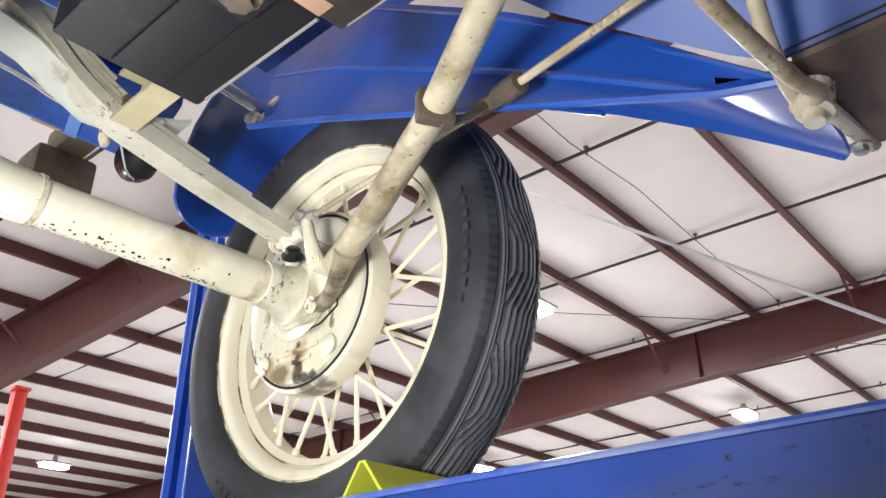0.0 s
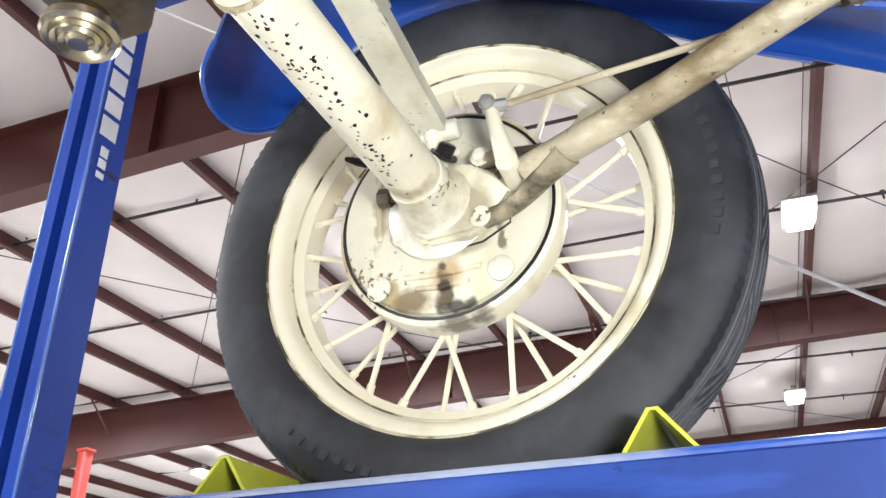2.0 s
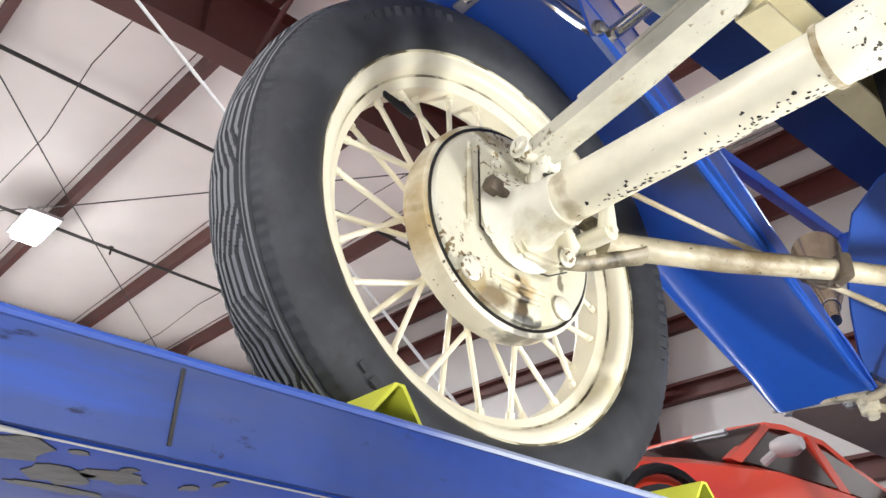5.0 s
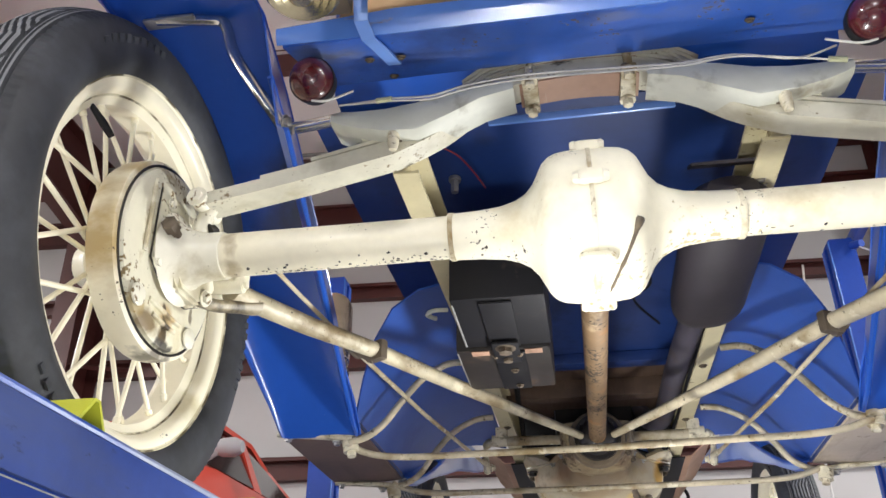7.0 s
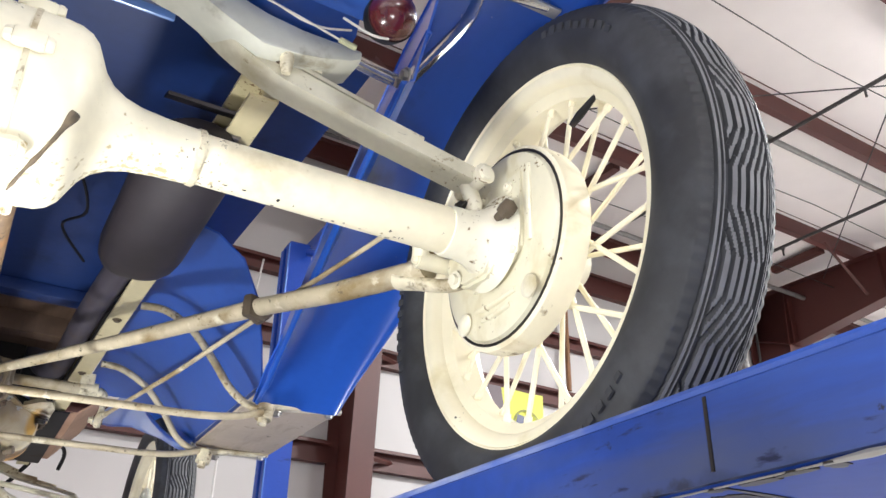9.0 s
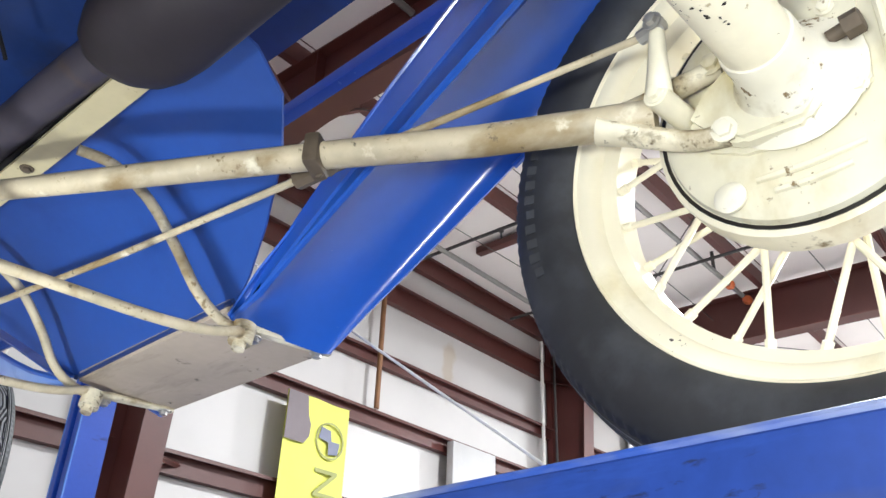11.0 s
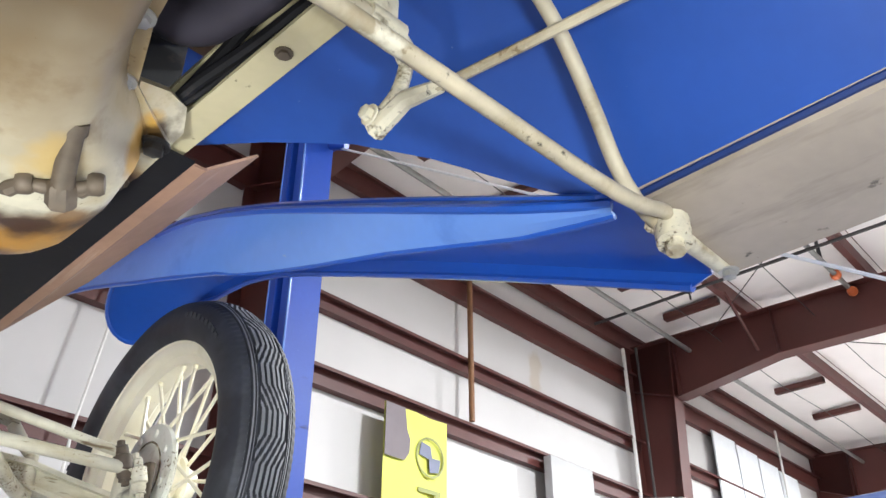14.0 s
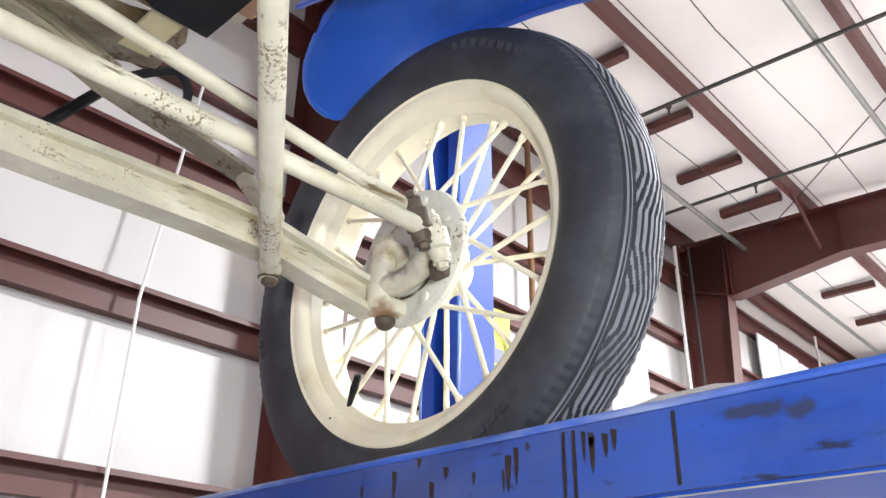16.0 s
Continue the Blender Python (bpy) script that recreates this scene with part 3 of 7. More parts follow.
bm = box(B(), ((WEST + EAST) / 2, (FRONT + BACK) / 2, -0.1), (EAST - WEST + 2, FRONT - BACK + 2, 0.2))
solid("floor", bm, CONCRETE, "pale worn concrete shop floor", kind="structure", m=TURN)
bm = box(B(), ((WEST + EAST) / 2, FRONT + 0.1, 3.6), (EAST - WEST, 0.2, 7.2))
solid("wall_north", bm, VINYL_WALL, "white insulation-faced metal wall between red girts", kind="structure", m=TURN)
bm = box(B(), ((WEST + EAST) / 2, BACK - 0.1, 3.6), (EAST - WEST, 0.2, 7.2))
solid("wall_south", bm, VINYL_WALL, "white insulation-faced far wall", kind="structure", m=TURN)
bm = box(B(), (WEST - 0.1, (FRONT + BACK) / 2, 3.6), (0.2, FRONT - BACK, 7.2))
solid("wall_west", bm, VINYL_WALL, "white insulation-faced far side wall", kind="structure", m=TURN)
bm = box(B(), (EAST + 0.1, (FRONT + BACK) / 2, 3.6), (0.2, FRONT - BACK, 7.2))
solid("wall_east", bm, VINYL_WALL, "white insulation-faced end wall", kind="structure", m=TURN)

# ceiling: sagging vinyl between purlins, one mesh
PURLINS = [4.45 - 1.5 * k for k in range(27)]
bm = B()
ys = []
edges = [FRONT] + PURLINS + [BACK]
for a, b in zip(edges, edges[1:]):
    for k in range(6):
        t = k / 6
        ys.append((a + (b - a) * t, 0.07 * math.sin(math.pi * t)))
ys.append((BACK, 0))
xs = [WEST + (EAST - WEST) * k / 40 for k in range(41)]
sheet(bm, [[(x, y, roof(y) + 0.17 - s * (0.8 + 0.4 * noise.noise((x * 0.9, y * 0.7, 3)))) for x in xs] for y, s in ys], 0.03)
solid("ceiling", bm, VINYL, "white vinyl-faced insulation sagging between roof purlins", kind="structure", m=TURN)


def channel(bm, x0, x1, y, z, h, w, lip=0.02, t=0.006):
    """A Z-section bar along x."""
    pts = [(-w / 2, h / 2 - lip), (-w / 2, h / 2), (0, h / 2), (0, -h / 2), (w / 2, -h / 2), (w / 2, -h / 2 + lip)]
    rows = [[(x, y + a, z + c) for a, c in pts] for x in (x0, x1)]
    return sheet(bm, rows, t)


RAFTERS = [-27.0, -19.5, -12.0, -4.55, 3.3, 9.62, 16.0]
roof_frame = thing("trim_roof_steel", (0, 0, 0), "dark red-brown painted steel roof framing", "framing", kind="structure", turn=YAW)
for y in PURLINS:
    part("purlin", channel(B(), WEST, EAST, y, roof(y) + 0.06, 0.2, 0.14, 0.025, 0.008), PURLIN, roof_frame)
part("eave_strut", channel(B(), WEST, EAST, FRONT - 0.1, roof(FRONT) + 0.02, 0.2, 0.15, 0.03, 0.008), RED_STEEL, roof_frame)
for x in (4.5, 5.6, 6.85, 8.0, 9.1, 1.5, -1.5, 12.5, 14):
    bm = B()
    box(bm, (x, (FRONT + PURLINS[0]) / 2 - 0.35, roof(5.0) + 0.03), (0.1, 0.75, 0.09), bevel=0.006)
    part("roof_brace", bm, RED_STEEL, roof_frame)
for x in RAFTERS:
    bm = B()
    stations = [(FRONT - 0.05, 0.62), (5.55, 0.85), (4.2, 0.62), (1.0, 0.6), (-4, 0.74), (-12, 0.95), (-22, 1.1), (BACK, 1.1)]
    tops = [(y, roof(y) - 0.04) for y, d in stations]
    lows = [(y, roof(y) - 0.04 - d) for y, d in stations]
    slab(bm, [(x - 0.006, y, z) for y, z in tops] + [(x - 0.006, y, z) for y, z in lows[::-1]], (0.012, 0, 0))
    for line, up in ((tops, 1), (lows, -1)):
        sheet(bm, [[(x - 0.11, y, z), (x + 0.11, y, z)] for y, z in line], 0.014)
    for k, (y, d) in enumerate(stations[1:-1]):
        box(bm, (x, y, roof(y) - 0.04 - d / 2), (0.2, 0.012, d))
    part("rafter", bm, RED_STEEL, roof_frame)
for x in RAFTERS[2:]:
    for y in PURLINS[:14:2]:
        for s in (-1, 1):
            bm = B()
            z = roof(y)
            tube(bm, [(x + s * 0.08, y - 0.02, z - 0.55), (x + s * 0.75, y, z - 0.0)], 0.022, 4)
            part("fly_brace", bm, PURLIN, roof_frame)
# thin bracing rods and wires under the roof
BRACES = [(-4.5, 4.4, -12, -1.5), (-12, 4.4, -4.5, -1.5), (-4.5, -3, -12, -9), (-12, -3, -4.5, -9), (3.3, 5, 9.6, -1), (9.6, 5, 3.3, -1), (3.3, -1, 9.6, -7), (9.6, -1, 3.3, -7), (9.7, 5, 15.9, -1), (15.9, 5, 9.7, -1), (-12, 3, -19.5, -4), (-19.5, 3, -12, -4)]
for x0, y0, x1, y1 in BRACES:
    bm = tube(B(), [(x0, y0, roof(y0) - 0.1), ((x0 + x1) / 2, (y0 + y1) / 2, roof((y0 + y1) / 2) - 0.16), (x1, y1, roof(y1) - 0.1)], 0.007, 5)
    part("brace_rod", bm, PIPE, roof_frame)
for x0, x1, y in ((3.4, 15.8, 4.9), (3.4, 15.8, 3.7), (3.4, 15.8, 2.1), (3.4, 15.8, 0.6), (-11.8, -4.6, 3.6), (-11.8, -4.6, 0.7), (-11.8, -4.6, -2.4)):
    pts = [(x0 + (x1 - x0) * k / 6, y + 0.05 * math.sin(k * 2.1), roof(y) - 0.24 - 0.03 * math.sin(math.pi * k / 6)) for k in range(7)]
    part("roof_wire", tube(B(), pts, 0.0055, 5), PIPE, roof_frame)

wall_frame = thing("trim_wall_steel", (0, 0, 0), "dark red-brown painted wall girts and columns", "framing", kind="structure", turn=YAW)
for z, h in ((0.25, 0.18), (1.31, 0.18), (2.32, 0.15), (3.02, 0.12), (3.9, 0.22)):
    for x0, x1 in zip([WEST] + RAFTERS, RAFTERS + [EAST]):
        bm = channel(B(), x0 + 0.13, x1 - 0.13, FRONT - 0.08, AX + z, h, 0.16, 0.03, 0.008)
        part("girt", bm, RED_STEEL, wall_frame)
for x in RAFTERS:
    bm = B()
    zs = [(0, 0.32), (AX + 3.55, 0.62), (AX + 4.4, 0.66)]
    slab(bm, [(x - 0.006, FRONT - 0.02, z) for z, d in zs] + [(x - 0.006, FRONT - 0.02 - d, z) for z, d in zs[::-1]], (0.012, 0, 0))
    sheet(bm, [[(x - 0.12, FRONT - 0.02, z), (x + 0.12, FRONT - 0.02, z)] for z, d in zs], 0.014)
    sheet(bm, [[(x - 0.12, FRONT - 0.02 - d, z), (x + 0.12, FRONT - 0.02 - d, z)] for z, d in zs], 0.014)
    part("column", bm, RED_STEEL, wall_frame)
    for z in (1.31, 2.32, 3.9):
        bm = tube(B(), [(x + 0.02, FRONT - 0.4, AX + z - 0.05), (x + 0.55, FRONT - 0.06, AX + z)], 0.025, 4)
        part("column_brace", bm, RED_STEEL, wall_frame)

# lamps under the roof
LAMPS = [(-8.9, 1.3), (-8.9, -5.0), (-8.9, -11.6), (-8.9, -18.2), (-16.3, 1.3), (-16.3, -5.0), (-16.3, -11.6), (-16.3, -18.2), (6.2, 1.35), (6.2, -5.0), (-1.2, -8.5), (-1.2, -16), (13.0, 1.3), (13.0, -6.0), (-24.0, -5.0), (-24.0, -13.0)]
lamp_mesh = None
for x, y in LAMPS:
    lamp = thing("high_bay_lamp", TURN @ Vector((x, y, roof(y) - 0.22)), "lit white high-bay lamp hung under the roof", "lamp", "roof lamps", turn=YAW)
    if lamp_mesh is None:
        b1 = lathe(B(), [(0.20, 0.0), (0.20, 0.05), (0.08, 0.06), (0.03, 0.11), (0.02, 0.11), (0.02, 0.10), (0.06, 0.055), (0.06, 0)], pose(0, 0, 0, 0, -90, 0), 20)
        box(b1, (0, 0, 0.03), (0.70, 0.38, 0.04), bevel=0.012)
        b2 = box(B(), (0, 0, -0.035), (0.58, 0.28, 0.07), bevel=0.02)
        lamp_mesh = (finish(b1, GREY_BOX, "housing"), finish(b2, LAMP_ON, "lens"))
    for nm, me in zip(("housing", "lens"), lamp_mesh):
        ob = new(nm, me)
        ob.parent = lamp
    data = bpy.data.lights.new("roof_lamp", "AREA")
    data.shape, data.size, data.size_y, data.energy = "RECTANGLE", 0.62, 0.3, ROOF_POWER * (1.9 if x > 10 else 1.05 if x > 3 else 0.95)
    data.color = (1.0, 0.97, 0.95)
    ob = new("roof_lamp", data)
    ob.matrix_world = Matrix.Translation(TURN @ Vector((x, y, roof(y) - 0.31)))

# pipes under the roof: dark sprinkler lines and pale conduits
pipes = thing("trim_roof_pipes", (0, 0, 0), "dark sprinkler pipes and pale conduits under the roof", "pipes", kind="structure", turn=YAW)
for x in (-6.5, -9.1, -11.9, -14.6, -17.2, 6.2, 8.15, -3.2, -20.0):
    z = 4.27 if x < 0 else 4.2
    bm = tube(B(), [(x, FRONT - 0.4, AX + z), (x + 0.1, 0, AX + z), (x + 0.1, -16, AX + z - 0.3)], 0.020, 8)
    p = part("sprinkler_pipe", bm, PIPE, pipes)
    for k in range(7):
        y = 4.6 - 2.4 * k
        bm = lathe(B(), [(-0.05, 0.012), (0.03, 0.012), (0.035, 0.03), (0.05, 0.03), (0.052, 0)], along((x + 0.08, y, AX + z - 0.03), (0, 0, 1)), 8)
        part("sprinkler_head", bm, PIPE, p)
for y, z, x0, x1, r in ((5.35, 4.18, 0.0, 16.0, 0.03), (3.2, 4.25, 1.0, 9.4, 0.03), (5.6, 4.3, -15, 3, 0.02)):
    part("conduit", tube(B(), [(x0, y, AX + z), ((x0 + x1) / 2, y, AX + z), (x1, y, AX + z)], r, 8), CONDUIT, pipes)
for x in (9.03, 9.55):
    bm = lathe(B(), [(-0.05, 0.0), (-0.05, 0.045), (-0.02, 0.06), (0.02, 0.06), (0.05, 0.045), (0.05, 0)], along((x, 3.2, AX + 4.25), (1, 0, 0)), 12)
    part("pipe_coupling", bm, ORANGE, pipes, "orange pipe coupling")
part("pipe_drop", tube(B(), [(8.6, 3.2, AX + 4.25), (8.6, 3.2, AX + 4.62)], 0.022, 8), PIPE, pipes)
part("column_conduit", tube(B(), [(9.30, FRONT - 0.30, 0.2), (9.30, FRONT - 0.30, AX + 4.3)], 0.018, 8), PIPE, pipes)
part("column_conduit", tube(B(), [(9.20, FRONT - 0.16, 0.2), (9.20, FRONT - 0.16, AX + 4.3)], 0.025, 8), CABLE, pipes)
part("wall_pole", tube(B(), [(13.85, FRONT - 0.2, AX + 1.0), (13.98, FRONT - 0.2, AX + 4.4)], 0.02, 8), CABLE, pipes)
for k in range(4):
    bm = box(B(), (11.95 + 0.78 * k, FRONT - 0.14, AX + 2.75), (0.74, 0.03, 2.1 - 0.06 * k), bevel=0.008)
    solid("white_board", bm, WHITE_PRINT, "tall white board leaning on the wall", "board", m=TURN, group="white boards")
part("rust_pipe", tube(B(), [(6.0, FRONT - 0.19, AX + 2.4), (6.0, FRONT - 0.19, AX + 4.5)], 0.03, 10), RUST_PIPE, pipes)
part("wall_cord", tube(B(), [(2.13, FRONT - 0.2, 0.1), (2.12, FRONT - 0.2, AX + 1.3), (2.3, FRONT - 0.2, AX + 3.0)], 0.010, 6), CABLE, pipes)
# plain box added where a white sheet hangs on the girts
bm = box(B(), (7.62, FRONT - 0.2, AX + 1.95), (0.80, 0.1, 0.8), bevel=0.01)
solid("electric_box", bm, GREY_BOX, "plain grey box in place of a hanging white sheet", "electric box", m=TURN)

# hanging banner on the wall
banner = thing("wall_banner", TURN @ Vector((5.18, FRONT - 0.22, AX + 1.25)), "yellow-green cloth banner hanging on the wall", "banner", turn=YAW)
bm = B()
sheet(bm, [[(-0.40 + 0.8 * k / 8, 0.012 * math.sin(k * 1.3), z) for k in range(9)] for z in (-1.0, -0.4, 0.2, 0.72, 1.0)], 0.004)
part("cloth", bm, BANNER, banner)
bm = slab(B(), [(-0.40, -0.02, 1.0), (-0.40, -0.02, 0.52), (-0.16, -0.02, 0.52), (-0.10, -0.02, 0.60), (-0.09, -0.02, 0.72), (-0.13, -0.02, 0.80), (-0.16, -0.02, 1.0)], (0, 0.004, 0))
part("grey_corner", bm, BANNER_GREY, banner)
bm = B()
lathe(bm, [(-0.002, 0.165), (-0.002, 0.185), (0.002, 0.185), (0.002, 0.165)], along((0.17, -0.02, 0.62), (0, 1, 0)), 40, closed=True)
part("round_mark", bm, BANNER_OLIVE, banner)
bm = slab(B(), [(0.02, -0.022, 0.62), (0.05, -0.022, 0.74), (0.17, -0.022, 0.72), (0.19, -0.022, 0.62), (0.30, -0.022, 0.62), (0.28, -0.022, 0.50), (0.16, -0.022, 0.48), (0.15, -0.022, 0.60)], (0, 0.004, 0))
part("mark_patch", bm, BANNER_BLUE, banner)
curve = bpy.data.curves.new("banner_letter", "FONT")
curve.body, curve.size, curve.extrude, curve.align_x = "N", 0.42, 0.003, "RIGHT"
word = new("banner_letter", curve)
word.data.materials.append(BANNER_OLIVE)
word.parent = banner
word.matrix_basis = Matrix.Translation((0.30, -0.024, 0.36)) @ Matrix(((0, -1, 0, 0), (0, 0, -1, 0), (1, 0, 0, 0), (0, 0, 0, 1)))


# ---- four-post lift ----
lift = thing("car_lift", (0, 0, 0), "blue painted four-post car lift, scuffed, raised under the car", "car lift")
RWZ = AX - 0.357


# grease on the undersides: distance from the middle, place along the car, reach across and along
GREASE_LEFT = [(0.552, -0.548, 0.034, 0.030), (0.598, -0.502, 0.032, 0.030), (0.575, -0.470, 0.020, 0.030), (0.640, -0.490, 0.012, 0.045), (0.531, -0.510, 0.006, 0.007), (0.550, -0.469, 0.008, 0.007), (0.564, -0.417, 0.012, 0.007), (0.538, -0.406, 0.012, 0.004)]
GREASE_RIGHT = [(0.521, -0.400, 0.007, 0.012), (0.520, -0.452, 0.006, 0.012), (0.522, -0.490, 0.008, 0.020), (0.594, -0.400, 0.032, 0.028), (0.560, -0.440, 0.030, 0.018), (0.605, -0.385, 0.030, 0.020), (0.520, -0.522, 0.006, 0.020), (0.570, -0.462, 0.050, 0.004), (0.522, -0.552, 0.010, 0.009)]


def runway(side):
    bm = B()
    x0, x1 = 0.515, 0.985
    prof = [(x0, -0.072), (x0, -0.008), (x0 + 0.008, 0.0), (x1 - 0.008, 0.0), (x1, -0.008), (x1, -0.072)]
    ys = (-2.0, 0.0, 2.0, 3.35)
    sheet(bm, [[(side * x, y, RWZ + z) for x, z in prof] for y in ys], 0.006)
    r = part("runway", bm, RUNWAY_BLUE, lift, "scuffed blue steel runway")
    part("underside", box(B(), (side * (x0 + x1) / 2, 0.675, RWZ - 0.0725), (x1 - x0 - 0.012, 5.34, 0.006), bevel=0.002), LIFT_BLUE, r, "brighter blue underside plate")
    for y in (-1.6, -0.8, 0.0, 0.8, 1.6, 2.4):
        part("cross_rib", box(B(), (side * 0.75, y, RWZ - 0.036), (0.44, 0.06, 0.056), bevel=0.004), LIFT_BLUE, r)
    part("rolled_edge", tube(B(), [(side * (x0 + 0.0025), y, RWZ - 0.0020) for y in (-1.9, 0.0, 2.0, 3.3)], 0.0045, 8), WORN_LIT_EDGE, r, "worn pale edge of the runway, highlight in its colour")
    # scraped lower edge, and black grease smeared over the underside
    part("bare_edge", tube(B(), [(side * (x0 + 0.001), y, RWZ - 0.0755) for y in (-1.9, -0.62, -0.58, -0.54, 0.6, 2.0, 3.3)], [0.0008, 0.0008, 0.0030, 0.0008, 0.0008, 0.0008, 0.0008], 6), GALV, r)
    rnd = random.Random(11 + side)
    for x, y, rx, ry in (GREASE_LEFT if side < 0 else GREASE_RIGHT):
        rim = [(side * (x + rx * rnd.uniform(0.6, 1.1) * math.cos(a)), y + ry * rnd.uniform(0.6, 1.1) * math.sin(a), RWZ - 0.0765) for a in (2 * math.pi * k / 14 for k in range(14))]
        part("grease_smear", slab(B(), rim, (0, 0, 0.0015)), GREASE, r)
    # weld seams and oil runs on the inner face
    for y, h in ((-0.46, 0.055), (1.02, 0.06), (2.053, 0.07), (2.151, 0.075), (2.162, 0.075)):
        h = min(h, 0.058)
        part("weld_seam", box(B(), (side * (x0 - 0.0035), y, RWZ - 0.01 - h / 2), (0.002, 0.0028, h)), GREASE, r)
    rnd = random.Random(5 + side)
    for y0, y1, many in ((1.2, 1.8, 5), (2.10, 2.45, 14)):
        for k in range(many):
            y, h, w = rnd.uniform(y0, y1), rnd.uniform(0.008, 0.035), rnd.uniform(0.0015, 0.004)
            zt = RWZ - rnd.uniform(0.008, 0.035)
            xx = side * (x0 - 0.0035)
            part("grease_run", slab(B(), [(xx, y - w, zt), (xx, y + w, zt + 0.002), (xx, y + w * 0.6, zt - h * 0.7), (xx, y, zt - h), (xx, y - w * 0.7, zt - h * 0.6)], (side * 0.002, 0, 0)), GREASE, r)
    return r


runway(-1)
runway(1)


def post(x, y, top):
    """Folded post, open towards the car, with a bright face."""
    s = 1 if x > 0 else -1
    bm = B()
    w = 0.0625
    prof = [(-w, 0.022), (-w, w), (w, w), (w, -w), (-w, -w), (-w, -0.022), (-w + 0.05, -0.022), (-w + 0.05, 0.022), (-w, 0.022)]
    sheet(bm, [[(x + s * a, y + b, z) for a, b in prof] for z in (0.0, AX + top)], 0.005)
    p = part("post", bm, LIFT_BLUE, lift, "tall folded blue steel lift post")
    # paler tubes paint the bright highlight down the post's folds
    for b in (-w, w):
        part("post_fold", tube(B(), [(x - s * w, y + b, 0.02), (x - s * w, y + b, AX + top)], 0.0042, 8), SHEEN_BLUE, p)
    bm = box(B(), (x, y, AX + top + 0.01), (0.115, 0.115, 0.02), bevel=0.004)
    part("post_cap", bm, LIFT_BLUE, p)
    bm = box(B(), (x, y, 0.01), (0.4, 0.4, 0.02), bevel=0.004)
    part("foot_plate", bm, LIFT_BLUE, p)
    return p


posts = [post(1.36, 3.10, 1.56), post(-1.36, 3.10, 1.56), post(-1.36, -1.46, 1.56), post(1.36, -1.46, 1.56)]
for y in (3.10, -1.46):
    bm = box(B(), (0, y, RWZ - 0.12 - 0.03), (2.7, 0.12, 0.16), bevel=0.008)
    part("crossbeam", bm, LIFT_BLUE, lift)
for s in (-1, 1):
    bm = box(B(), (s * 1.45, 0.835, AX + 1.6), (0.05, 4.7, 0.06), bevel=0.005)
    part("top_rail", bm, LIFT_BLUE, lift)

# yellow wheel chocks on the runway
def chock(x, y, s):
    c = thing("wheel_chock", (x, y, RWZ + 0.003), "folded yellow-green steel wheel chock against the tyre", "wheel chock", "wheel chocks")
    bm = B()
    h, w = 0.05, 0.17
    sheet(bm, [[(a, s * -0.042, 0.0), (a, s * -0.004, h - 0.003), (a, s * 0.004, h - 0.003), (a, s * 0.036, 0.0)] for a in (-w / 2, w / 2)], 0.004)
    part("folded_plate", bm, YELLOW, c)
    return c


chock(-0.64, -0.236, 1)
chock(-0.64, 0.242, -1)

# diagonal cords of the lift, from a post's head to the foot of the next one
for pts in ([(1.42, 3.03, AX + 1.53), (1.45, -1.38, 0.15)], [(-1.42, -1.40, AX + 1.53), (-1.32, 3.02, 0.12)]):
    c = part("safety_cord", tube(B(), pts, 0.0042, 6), CABLE, lift, "thin white slanting cord")
bm = tube(B(), [(1.40, 3.02, AX + 1.52), (1.43, 2.96, AX + 1.50)], 0.02, 10)
part("cord_end", bm, LIFT_BLUE, lift)
# white letters down the rear post stand as plain bars
bm = B()
for k, (h, w) in enumerate(((0.07, 0.062), (0.07, 0.06), (0.07, 0.062), (0.07, 0.058), (0.07, 0.06), (0.07, 0.06), (0.07, 0.06))):
    part("letter_bar", box(B(), (-1.345, -1.46 + 0.0625 + 0.004, AX + 1.50 - k * 0.088), (0.066, 0.003, h), bevel=0.001), WHITE_PRINT, posts[2])
bm.free()
for k, h in enumerate((0.035, 0.03, 0.02)):
    part("small_letter_bar", box(B(), (-1.345, -1.46 + 0.0625 + 0.004, AX + 0.885 - k * 0.040), (0.03, 0.003, h), bevel=0.001), WHITE_PRINT, posts[2])


# ---- the car: rear axle at its origin, facing +y ----
car = thing("vintage_car", (0, 0, AX), "blue vintage car with cream wire wheels, raised on a lift", "car")


def mirror(pts, s):
    return [(s * x, y, z) for x, y, z in pts]


# tyre, rim and spokes are turned about the wheel's own axle; +x is outboard
SPOKES = 30


